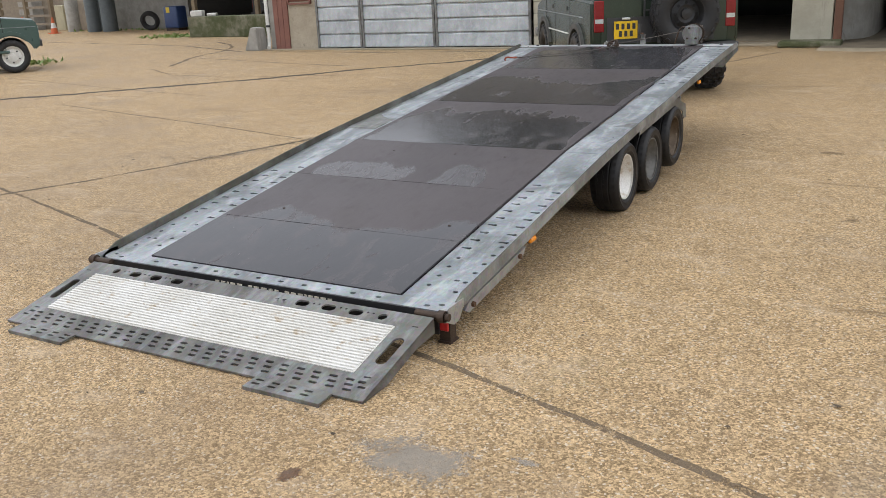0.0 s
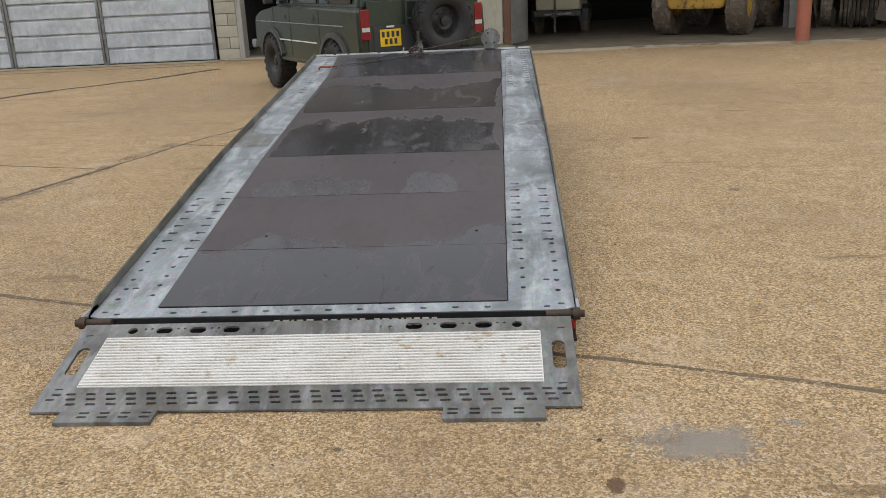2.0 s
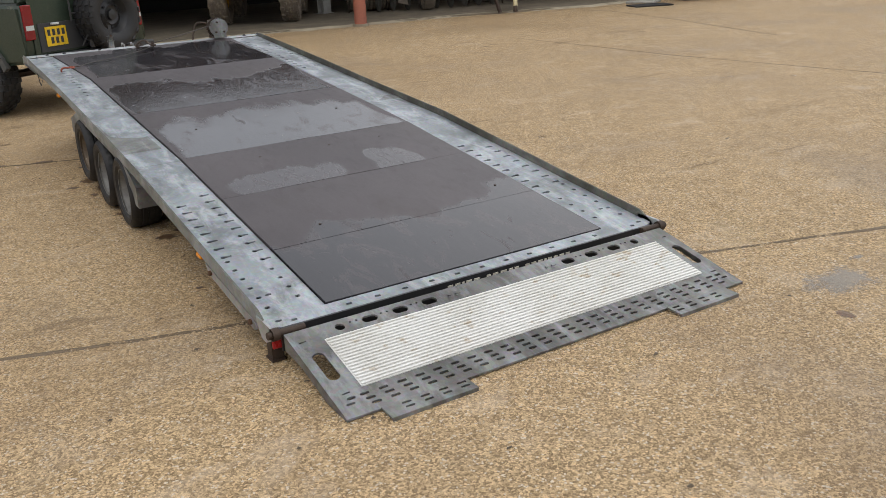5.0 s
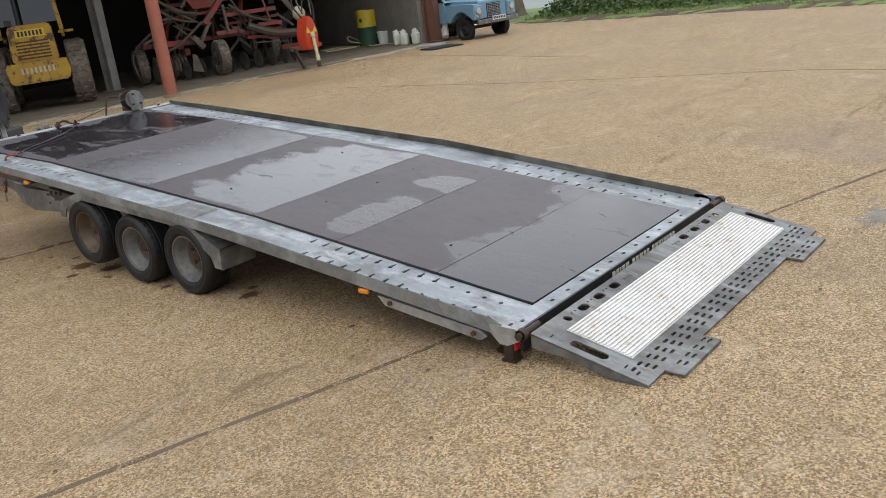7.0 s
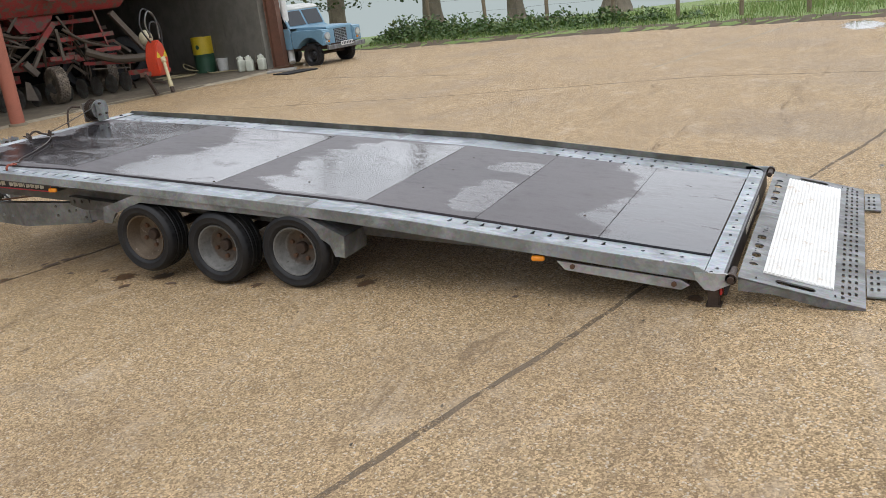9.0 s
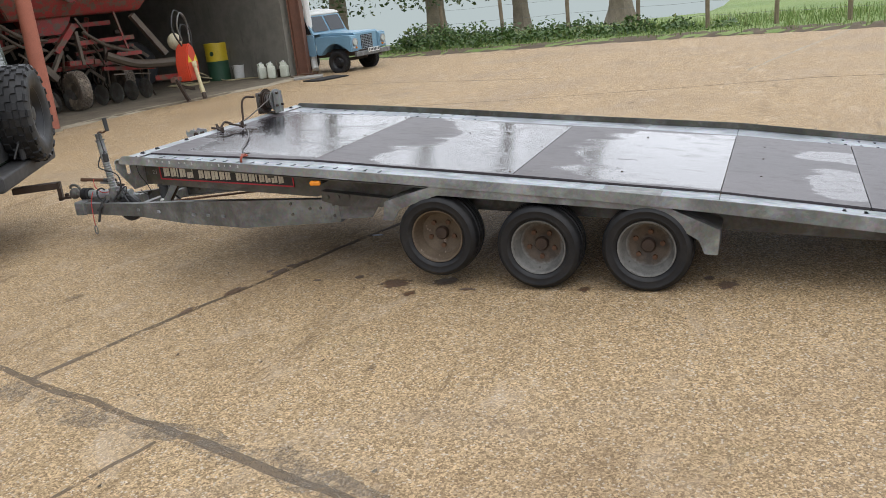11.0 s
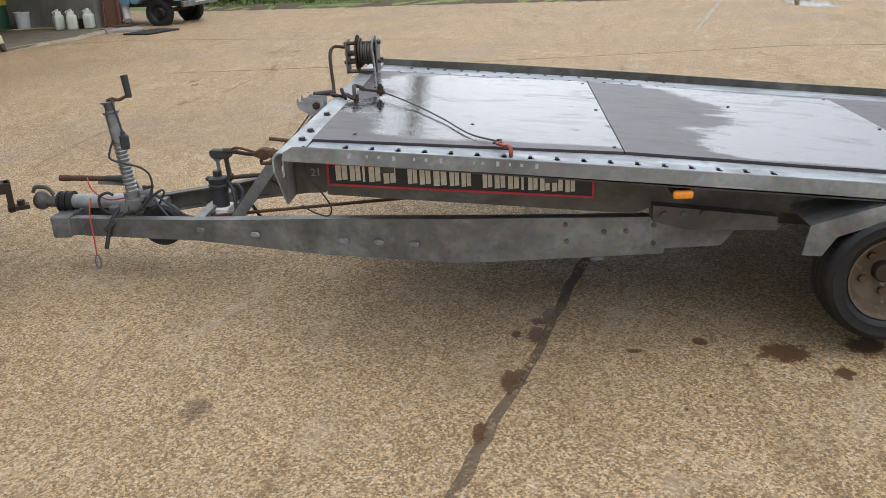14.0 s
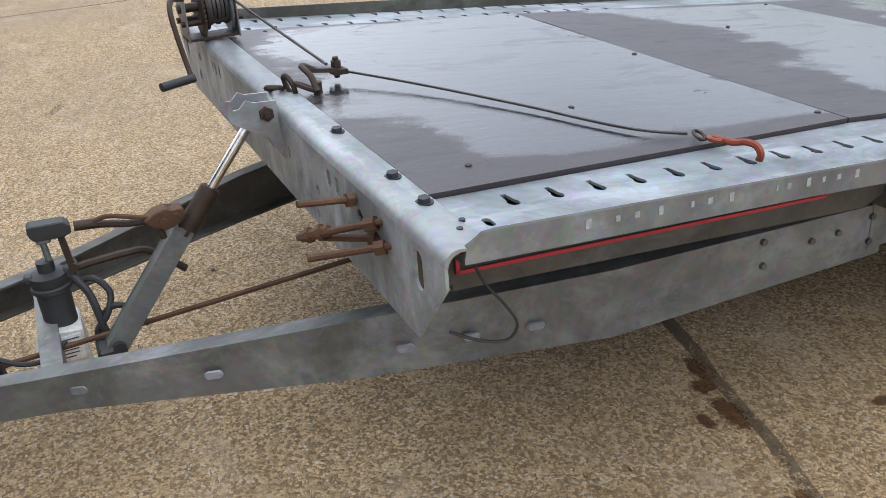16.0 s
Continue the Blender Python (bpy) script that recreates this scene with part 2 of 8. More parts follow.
    return k.done(col, r, 0.0, n2, Specular_IOR_Level=k.math("MULTIPLY_ADD", wet, k.math("MULTIPLY_ADD", k.ramp(y, 0.9, 1.2), 0.34, 0.16), 0.30))


def make_galv(name, c1=(0.36, 0.365, 0.36), c2=(0.20, 0.205, 0.20), rough=0.42, metal=0.55, white=0.5, grime=(0.12, 0.115, 0.10), grain=(2.2, 0.7, 1)):
    """Weathered galvanised steel with pale zinc bloom, wet darker runs and grime."""
    k = Net(name)
    a = k.noise(3.2, 6, 0.62, None, 0.8)
    col = k.mix(k.ramp(a, 0.34, 0.66), c2, c1)
    bloom = k.ramp(k.noise(4.3, 6, 0.68, k.mapped(grain), 0.4), 0.44, 0.68)
    col = k.mix(k.math("MULTIPLY", bloom, white), col, (0.62, 0.65, 0.67))
    dirt = k.ramp(k.noise(7.5, 6, 0.7), 0.58, 0.75)
    col = k.mix(k.math("MULTIPLY", dirt, 0.6), col, grime)
    sp = k.voronoi(60, "F1", None, "Color")
    col = k.mix(0.10, col, sp, "OVERLAY")
    r = k.math("MULTIPLY_ADD", k.noise(9, 5), 0.35, rough - 0.15)
    return k.done(col, r, k.math("MULTIPLY_ADD", dirt, -metal * 0.7, metal), k.bump(k.noise(120, 3), 0.12, 0.002))


def make_rubber(name, c=(0.013, 0.013, 0.014), mud=(0.05, 0.042, 0.033), amount=0.45):
    k = Net(name)
    d = k.ramp(k.noise(6, 6, 0.7), 0.45, 0.8)
    col = k.mix(k.math("MULTIPLY", d, amount), c, mud)
    return k.done(col, k.math("MULTIPLY_ADD", k.noise(20, 3), 0.3, 0.38), 0.0, k.bump(k.noise(180, 2), 0.2, 0.003), Specular_IOR_Level=0.35)


def make_glass(name, tint=(0.55, 0.62, 0.6), rough=0.03):
    k = Net(name)
    return k.done((0.012, 0.015, 0.016), rough, 0.0, None, Coat_Weight=0.4)


def make_leaf(name, a, b, c):
    k = Net(name)
    i = k.island()
    col = k.mix(k.ramp(i, 0.0, 0.6), a, b)
    col = k.mix(k.ramp(i, 0.75, 1.0), col, c)
    return k.done(col, 0.55, 0.0, None, Subsurface_Weight=0.0)


def make_grass(name):
    k = Net(name)
    a, b = k.noise(0.25, 6, 0.6), k.noise(5, 6, 0.7)
    col = k.mix(k.ramp(a, 0.3, 0.7), (0.13, 0.20, 0.04), (0.20, 0.27, 0.07))
    col = k.mix(k.math("MULTIPLY", k.ramp(b, 0.5, 0.75), 0.6), col, (0.13, 0.10, 0.05))
    return k.done(col, 0.8, 0.0, k.bump(k.noise(30, 4), 0.6, 0.05))


def make_block(name, c1, c2, bw=0.44, bh=0.215, moss=0.0):
    k = Net(name)
    col = k.mix(k.ramp(k.noise(2.2, 6, 0.65), 0.35, 0.65), c1, c2)
    col = k.mix(0.9, col, k.math("MULTIPLY_ADD", k.rand(), 0.3, 0.85), "MULTIPLY")
    st = k.ramp(k.noise(3.5, 6, 0.7, k.mapped((2.0, 2.0, 0.35))), 0.56, 0.74)
    col = k.mix(k.math("MULTIPLY", st, 0.5), col, tuple(v * 0.45 for v in c2))
    if moss:
        col = k.mix(k.math("MULTIPLY", k.ramp(k.noise(1.8, 6, 0.7), 0.3, 0.6), moss), col, (0.05, 0.065, 0.018))
    return k.done(col, 0.85, 0.0, k.bump(k.noise(55, 5, 0.7), 0.5, 0.008))


M = {}
M["yard"] = make_yard()
M["ply"] = make_ply("phenolic_plywood")
M["galv"] = make_galv("galvanised_steel")
M["galv_pale"] = make_galv("pale_galvanised_strip", (0.28, 0.305, 0.325), (0.15, 0.165, 0.17), 0.45, 0.35, 0.43, (0.10, 0.115, 0.10))
M["galv_ramp"] = make_galv("worn_dark_ramp_steel", (0.165, 0.163, 0.152), (0.078, 0.075, 0.069), 0.48, 0.45, 0.22, (0.07, 0.065, 0.055))
M["galv_cross"] = make_galv("pale_galvanised_cross_strip", (0.33, 0.345, 0.35), (0.21, 0.225, 0.225), 0.45, 0.35, 0.40, (0.14, 0.145, 0.13), (0.5, 2.6, 1))
M["galv_streak"] = make_galv("streaked_front_plate", (0.34, 0.355, 0.36), (0.17, 0.18, 0.18), 0.5, 0.3, 0.5, (0.10, 0.10, 0.085))
M["galv_dark"] = make_galv("dull_galvanised_steel", (0.195, 0.197, 0.186), (0.11, 0.11, 0.105), 0.5, 0.4, 0.25, (0.06, 0.055, 0.045))
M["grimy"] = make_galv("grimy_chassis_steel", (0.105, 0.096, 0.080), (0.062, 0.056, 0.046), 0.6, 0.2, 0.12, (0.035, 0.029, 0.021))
M["rail"] = make_galv("dirty_side_rail", (0.10, 0.095, 0.075), (0.05, 0.047, 0.036), 0.6, 0.15, 0.12, (0.035, 0.032, 0.02))
M["rail_face"] = make_galv("grey_rail_face", (0.215, 0.22, 0.21), (0.125, 0.127, 0.118), 0.55, 0.25, 0.25, (0.10, 0.095, 0.08))
M["alu"] = plain("ribbed_aluminium", (0.72, 0.71, 0.68), (0.60, 0.58, 0.53), 0.45, 0.25, 5, 120, 0.1, 0.12, (0.50, 0.42, 0.32), 0.575)
M["black"] = plain("black_paint", (0.018, 0.018, 0.02), None, 0.45, 0.0, 4, 90, 0.05)
# near-black colour stands for the shade in gaps and holes
M["void"] = plain("recess_shade", (0.01, 0.01, 0.01), None, 0.9, 0, 4, 90, 0.0)
M["rust"] = plain("rusty_steel", (0.085, 0.042, 0.022), (0.14, 0.07, 0.035), 0.75, 0.2, 9, 130, 0.4)
M["winch_steel"] = plain("half_rusted_winch_steel", (0.26, 0.25, 0.235), (0.12, 0.065, 0.035), 0.6, 0.3, 11, 90, 0.2)
M["dark_rust"] = plain("dark_rusted_iron", (0.045, 0.030, 0.022), (0.07, 0.045, 0.03), 0.6, 0.4, 14, 130, 0.4)
M["tyre"] = make_rubber("tyre_rubber", (0.009, 0.009, 0.010), (0.055, 0.048, 0.040), 0.35)
M["tyre_mud"] = make_rubber("muddy_tyre_rubber", (0.13, 0.105, 0.08), (0.40, 0.32, 0.23), 1.0)
M["tyre_black"] = make_rubber("black_mud_terrain_rubber", (0.018, 0.018, 0.019), (0.06, 0.055, 0.05), 0.4)
def make_rim(name, barrel, disc, edge=0.105):
    """A painted rim whose sunk centre disc is stained brown."""
    k = Net(name)
    x, y, z = k.sep()
    rad = k.math("SQRT", k.math("ADD", k.math("MULTIPLY", y, y), k.math("MULTIPLY", z, z)))
    rad = k.math("ADD", rad, k.math("MULTIPLY_ADD", k.noise(22, 5, 0.7), 0.05, -0.025))
    f = k.noise(90, 4, 0.7)
    a = k.mix(k.ramp(k.noise(14, 6, 0.7), 0.35, 0.65), barrel, tuple(v * 0.62 for v in barrel))
    b = k.mix(k.ramp(k.noise(18, 6, 0.7), 0.35, 0.65), disc, tuple(v * 0.5 for v in disc))
    col = k.mix(k.ramp(rad, edge + 0.012, edge - 0.012), a, b)
    chips = k.ramp(k.noise(55, 5, 0.75), 0.62, 0.68)
    col = k.mix(k.math("MULTIPLY", chips, 0.7), col, (0.045, 0.03, 0.02))
    return k.done(col, k.math("MULTIPLY_ADD", f, 0.3, 0.42), 0.15, k.bump(f, 0.25, 0.002))


M["rim"] = make_rim("grey_rim_with_brown_disc", (0.165, 0.16, 0.147), (0.085, 0.06, 0.04))
M["rim_rust"] = plain("rust_stained_rim", (0.125, 0.092, 0.06), (0.07, 0.048, 0.03), 0.6, 0.3, 8, 90, 0.2, 0.15, (0.30, 0.24, 0.19), 0.6)
M["rim_black"] = plain("black_steel_rim", (0.022, 0.022, 0.024), (0.035, 0.034, 0.033), 0.4, 0.3, 8, 90, 0.05)
M["red"] = plain("red_plastic", (0.42, 0.02, 0.02), (0.36, 0.02, 0.02), 0.3, 0, 6, 60, 0.03)
M["sign_red"] = plain("red_sign_border", (0.50, 0.03, 0.05), None, 0.4, 0, 6, 60, 0.02)
M["sign_white"] = plain("cream_lettering", (0.66, 0.62, 0.52), (0.5, 0.46, 0.38), 0.5, 0, 9, 80, 0.02)
M["hook"] = plain("orange_red_hook_paint", (0.30, 0.055, 0.022), (0.13, 0.035, 0.02), 0.5, 0.1, 22, 90, 0.2)
M["orange_lens"] = plain("amber_lens", (0.80, 0.28, 0.02), (0.7, 0.22, 0.02), 0.2, 0, 9, 60, 0.02)
M["wire"] = plain("steel_wire_rope", (0.10, 0.09, 0.08), (0.06, 0.05, 0.045), 0.5, 0.6, 30, 200, 0.5)
M["chrome"] = plain("polished_ram_rod", (0.75, 0.72, 0.66), (0.6, 0.55, 0.5), 0.15, 1.0, 12, 60, 0.02)
M["paper"] = plain("white_paper_label", (0.78, 0.78, 0.77), (0.7, 0.7, 0.7), 0.6, 0, 9, 60, 0.02)
M["ink"] = plain("dark_print", (0.03, 0.03, 0.035), None, 0.6, 0, 9, 60, 0.0)
M["bloom_white"] = plain("worn_white_transfer", (0.42, 0.43, 0.42), (0.24, 0.25, 0.25), 0.6, 0, 60, 150, 0.0)
M["cable_red"] = plain("red_breakaway_cable", (0.5, 0.05, 0.04), None, 0.4, 0, 9, 60, 0.0)
M["green_car"] = plain("dark_green_car_paint", (0.030, 0.043, 0.030), (0.042, 0.052, 0.037), 0.22, 0.1, 1.2, 60, 0.02, 0.08, (0.11, 0.095, 0.065), 0.62)
M["teal_car"] = plain("faded_green_car_paint", (0.045, 0.085, 0.075), (0.06, 0.10, 0.09), 0.3, 0.1, 1.2, 60, 0.02, 0.08)
M["blue_car"] = plain("pale_blue_car_paint", (0.165, 0.30, 0.40), (0.20, 0.33, 0.42), 0.42, 0.0, 1.5, 60, 0.03, 0.1, (0.12, 0.17, 0.2), 0.68)
M["cream"] = plain("cream_paint", (0.52, 0.48, 0.33), (0.42, 0.38, 0.26), 0.5, 0, 2, 60, 0.05, 0.1, (0.2, 0.16, 0.1), 0.66)
M["white_paint"] = plain("off_white_paint", (0.66, 0.66, 0.63), (0.55, 0.55, 0.51), 0.5, 0, 2, 60, 0.05, 0.1, (0.3, 0.27, 0.2), 0.7)
M["yellow"] = plain("worn_yellow_machine_paint", (0.50, 0.30, 0.03), (0.36, 0.20, 0.035), 0.55, 0, 2.2, 60, 0.1, 0.1, (0.10, 0.06, 0.035), 0.51)
M["red_machine"] = plain("red_implement_paint", (0.33, 0.035, 0.03), (0.19, 0.03, 0.026), 0.6, 0, 2.5, 60, 0.12, 0.1, (0.13, 0.085, 0.06), 0.46)
M["mud_steel"] = plain("mud_caked_steel", (0.16, 0.13, 0.10), (0.09, 0.07, 0.055), 0.85, 0, 4, 60, 0.3, 0.1, (0.20, 0.05, 0.04), 0.66)
M["beige_render"] = plain("stained_beige_render", (0.40, 0.35, 0.27), (0.29, 0.25, 0.19), 0.85, 0, 2.5, 40, 0.25, 0.1, (0.18, 0.16, 0.12), 0.60)
M["arch_grey"] = plain("scuffed_arch_plastic", (0.045, 0.046, 0.044), (0.085, 0.083, 0.076), 0.6, 0, 6, 70, 0.1)
M["red_post"] = plain("red_oxide_column_paint", (0.36, 0.12, 0.075), (0.28, 0.10, 0.065), 0.65, 0, 3, 60, 0.15, 0.1, (0.16, 0.08, 0.05), 0.68)
M["brown_steel"] = plain("brown_rusted_column", (0.17, 0.075, 0.045), (0.11, 0.055, 0.035), 0.7, 0, 3, 60, 0.25)
M["orange"] = plain("orange_red_implement_paint", (0.55, 0.055, 0.02), (0.42, 0.045, 0.02), 0.45, 0, 5, 60, 0.05)
M["drum_green"] = plain("green_drum_paint", (0.035, 0.10, 0.055), (0.03, 0.08, 0.045), 0.45, 0, 4, 60, 0.05)
M["drum_yellow"] = plain("yellow_drum_paint", (0.68, 0.50, 0.03), (0.58, 0.42, 0.03), 0.45, 0, 4, 60, 0.05)
M["jug"] = plain("milky_plastic", (0.60, 0.62, 0.52), (0.5, 0.52, 0.42), 0.45, 0, 5, 60, 0.03)
M["hose"] = plain("pale_yellow_hose", (0.55, 0.47, 0.28), (0.42, 0.36, 0.2), 0.5, 0, 9, 60, 0.03)
M["tube_brown"] = plain("brown_seed_tube", (0.10, 0.075, 0.05), (0.07, 0.05, 0.035), 0.6, 0, 5, 60, 0.2)
M["plate_yellow"] = plain("yellow_number_plate", (0.80, 0.50, 0.01), None, 0.35, 0, 8, 60, 0.0)
M["plate_white"] = plain("white_number_plate", (0.75, 0.75, 0.72), None, 0.35, 0, 8, 60, 0.0)
M["lamp_red"] = plain("red_tail_lens", (0.22, 0.012, 0.014), (0.18, 0.012, 0.014), 0.2, 0, 8, 60, 0.0)
M["lamp_clear"] = plain("clear_lamp_lens", (0.7, 0.72, 0.72), None, 0.12, 0.3, 8, 60, 0.0)
M["glass"] = make_glass("car_glass")
M["trim"] = plain("black_trim_plastic", (0.028, 0.028, 0.029), (0.04, 0.04, 0.04), 0.6, 0, 5, 90, 0.1)
M["sheet"] = make_galv("corrugated_zinc_sheet", (0.46, 0.49, 0.51), (0.34, 0.37, 0.39), 0.45, 0.35, 0.45, (0.22, 0.20, 0.17))
M["block"] = make_block("concrete_block", (0.56, 0.53, 0.47), (0.45, 0.42, 0.36))
M["block_pale"] = make_block("pale_concrete_block", (0.44, 0.42, 0.34), (0.36, 0.34, 0.27))
M["mortar"] = make_block("mortar", (0.25, 0.235, 0.2), (0.19, 0.18, 0.15))
M["render"] = make_block("grey_cement_render", (0.36, 0.35, 0.32), (0.27, 0.26, 0.235))
M["mossy"] = make_block("mossy_concrete", (0.20, 0.19, 0.14), (0.14, 0.13, 0.09), moss=0.9)
M["red_board"] = plain("faded_red_boards", (0.22, 0.10, 0.075), (0.17, 0.075, 0.06), 0.75, 0, 4, 50, 0.3)
M["wood_grey"] = plain("weathered_grey_timber", (0.24, 0.20, 0.15), (0.16, 0.13, 0.10), 0.8, 0, 4, 50, 0.4)
M["fence_wood"] = plain("old_fence_timber", (0.20, 0.155, 0.10), (0.14, 0.11, 0.07), 0.85, 0, 4, 50, 0.4)
M["bark"] = plain("tree_bark", (0.20, 0.165, 0.12), (0.12, 0.10, 0.075), 0.9, 0, 5, 26, 1.0)
M["roof"] = plain("old_fibre_cement_roof", (0.22, 0.21, 0.20), (0.15, 0.15, 0.14), 0.85, 0, 1, 30, 0.3)
# near black puts the shade inside the sheds into the wall colour
M["dark_wall"] = plain("inside_shade_black", (0.020, 0.019, 0.018), (0.012, 0.0115, 0.011), 0.9, 0, 1, 30, 0.3)
M["apron"] = make_block("apron_concrete", (0.34, 0.29, 0.21), (0.26, 0.22, 0.155))
M["shed_floor"] = make_block("dusty_shed_floor", (0.20, 0.165, 0.115), (0.145, 0.12, 0.085))
M["tar_far"] = make_blot("dark_muddy_line", (0.050, 0.034, 0.020), (0.10, 0.068, 0.040), 0.8, 34.0, 0.12, 0.92, False)
M["tar"] = make_blot("dark_joint_filler", (0.095, 0.066, 0.039), (0.20, 0.144, 0.088), 0.75, 34.0, 0.30, 0.84, False)
M["flecks"] = make_blot("pale_flecks", (0.40, 0.42, 0.43), (0.70, 0.72, 0.72), 0.3, 60.0, 0.46, 0.9)
M["soil"] = plain("damp_soil", (0.11, 0.078, 0.045), (0.065, 0.048, 0.028), 0.9, 0, 3, 40, 0.6)
M["smear"] = make_blot("thin_mud", (0.10, 0.064, 0.032), (0.17, 0.11, 0.056), 0.6, 22.0, 0.42, 0.42)
M["stain"] = make_blot("wet_oil_stain", (0.070, 0.030, 0.012), (0.17, 0.082, 0.034), 0.35, 30.0, 0.36, 0.72)
M["patch_grey"] = make_blot("grey_cement_smear", (0.10, 0.092, 0.082), (0.50, 0.46, 0.40), 0.6, 70.0, 0.54, 0.55)
M["seam_grey"] = make_blot("grey_seam_repair", (0.13, 0.105, 0.08), (0.25, 0.205, 0.15), 0.7, 24.0, 0.38, 0.50, False)
M["puddle"] = make_blot("rain_puddle", (0.10, 0.07, 0.04), (0.12, 0.085, 0.05), 0.03, 5.0, 0.30, 1.0)
M["grass"] = make_grass("meadow_grass")
M["leaf"] = make_leaf("bramble_leaves", (0.035, 0.075, 0.015), (0.075, 0.13, 0.03), (0.14, 0.16, 0.05))
M["leaf_tree"] = make_leaf("tree_leaves", (0.025, 0.05, 0.012), (0.05, 0.085, 0.022), (0.10, 0.11, 0.035))
M["blade"] = make_leaf("grass_blades", (0.11, 0.18, 0.035), (0.17, 0.25, 0.06), (0.27, 0.27, 0.11))
M["litter"] = make_leaf("fallen_leaves", (0.05, 0.035, 0.02), (0.10, 0.07, 0.04), (0.16, 0.13, 0.09))
M["cone_orange"] = plain("orange_cone_plastic", (0.60, 0.13, 0.04), None, 0.5, 0, 5, 60, 0.03)
M["blue_plastic"] = plain("blue_plastic", (0.03, 0.06, 0.16), None, 0.4, 0, 5, 60, 0.03)
M["cylinder_grey"] = plain("grey_gas_cylinder_paint", (0.11, 0.13, 0.135), (0.08, 0.095, 0.10), 0.5, 0, 5, 60, 0.05)


# ---- building tools ----
def part(name, bm, material, parent=None, label="", smooth=False):
    me = bpy.data.meshes.new(name)
    bmesh.ops.recalc_face_normals(bm, faces=bm.faces)
    bm.to_mesh(me)
    bm.free()
    mats = material if isinstance(material, (list, tuple)) else [material]
    for m in mats:
        me.materials.append(M[m] if isinstance(m, str) else m)
    if smooth:
        me.shade_smooth()
        me.set_sharp_from_angle(angle=radians(38))
    ob = new(name, me)
    ob.parent = parent
    if label:
        ob["label"] = label
    return ob


def thing(name, label, category, m=None, group="", kind=""):
    e = new(name)
    e.empty_display_size = 0.2
    if m is not None:
        e.matrix_basis = m
    return tagged(e, label, category, group, kind)


def single(name, bm, material, label, category, group="", kind="", smooth=False):
    return tagged(part(name, bm, material, None, "", smooth), label, category, group, kind)


def B():
    return bmesh.new()


def box(bm, c, s, m=None, bevel=0.0, seg=1):
    r = bmesh.ops.create_cube(bm, size=1.0)
    vs = r["verts"]
    bmesh.ops.scale(bm, vec=s, verts=vs)
    bmesh.ops.translate(bm, vec=c, verts=vs)
    if bevel:
        es = list({e for v in vs for e in v.link_edges})
        q = bmesh.ops.bevel(bm, geom=es, offset=bevel, segments=seg, affect="EDGES", profile=0.5)
        vs = list({v for f in q["faces"] for v in f.verts} | {v for v in vs if v.is_valid})
    if m is not None:
        bmesh.ops.transform(bm, matrix=m, verts=vs)
    return bm


def rod(bm, a, b, r, seg=10, r2=None, caps=True):
    a, b = Vector(a), Vector(b)
    d = b - a
    q = d.to_track_quat("Z", "Y").to_matrix().to_4x4()
    bmesh.ops.create_cone(bm, cap_ends=caps, segments=seg, radius1=r, radius2=r if r2 is None else r2, depth=d.length, matrix=Matrix.Translation((a + b) / 2) @ q)
    return bm


def bar(bm, a, b, w, h, up=(0, 0, 1)):
    """A square section from a to b, w wide, h high."""
    a, b = Vector(a), Vector(b)
    d = (b - a).normalized()
    s = d.cross(Vector(up)).normalized()
    u = s.cross(d)
    vs = []
    for p in (a, b):
        for i, j in ((-1, -1), (1, -1), (1, 1), (-1, 1)):
            vs.append(bm.verts.new(p + s * (w / 2 * i) + u * (h / 2 * j)))
    for f in ((0, 1, 2, 3), (7, 6, 5, 4), (0, 4, 5, 1), (1, 5, 6, 2), (2, 6, 7, 3), (3, 7, 4, 0)):
        bm.faces.new([vs[i] for i in f])
    return bm


def prism(bm, pts, x0, x1, axis="x"):
    """A polygon in the plane across the axis, drawn out from x0 to x1."""
    def at(p, v):
        return {"x": (v, p[0], p[1]), "y": (p[0], v, p[1]), "z": (p[0], p[1], v)}[axis]
    a = [bm.verts.new(at(p, x0)) for p in pts]
    b = [bm.verts.new(at(p, x1)) for p in pts]
    bm.faces.new(a), bm.faces.new(b[::-1])
    n = len(pts)
    for i in range(n):
        bm.faces.new((a[i], b[i], b[(i + 1) % n], a[(i + 1) % n]))
    return bm


def tube(bm, pts, r, seg=6, closed=False):
    """A round tube along points."""
    pts = [Vector(p) for p in pts]
    rings = []
    n = len(pts)
    for i, p in enumerate(pts):
        a, b = pts[i - 1] if i or closed else p, pts[(i + 1) % n] if i < n - 1 or closed else p
        d = (b - a).normalized()
        s = d.orthogonal().normalized() if not rings else (side - d * side.dot(d)).normalized()
        side = s
        u = d.cross(s)
        rings.append([bm.verts.new(p + (s * math.cos(t) + u * math.sin(t)) * r) for t in [2 * math.pi * j / seg for j in range(seg)]])
    for i in range(n if closed else n - 1):
        a, b = rings[i], rings[(i + 1) % n]
        for j in range(seg):
            bm.faces.new((a[j], a[(j + 1) % seg], b[(j + 1) % seg], b[j]))
    if not closed:
        bm.faces.new(rings[0][::-1]), bm.faces.new(rings[-1])
    return bm


def curve_pts(pts, n=8):
    """A smooth line through points."""
    P = [Vector(p) for p in pts]
    out = []
    for i in range(len(P) - 1):
        p0, p1, p2, p3 = P[max(i - 1, 0)], P[i], P[i + 1], P[min(i + 2, len(P) - 1)]
        for k in range(n):
            t = k / n
            out.append(0.5 * ((2 * p1) + (p2 - p0) * t + (2 * p0 - 5 * p1 + 4 * p2 - p3) * t * t + (3 * p1 - p0 - 3 * p2 + p3) * t ** 3))
    return out + [P[-1]]


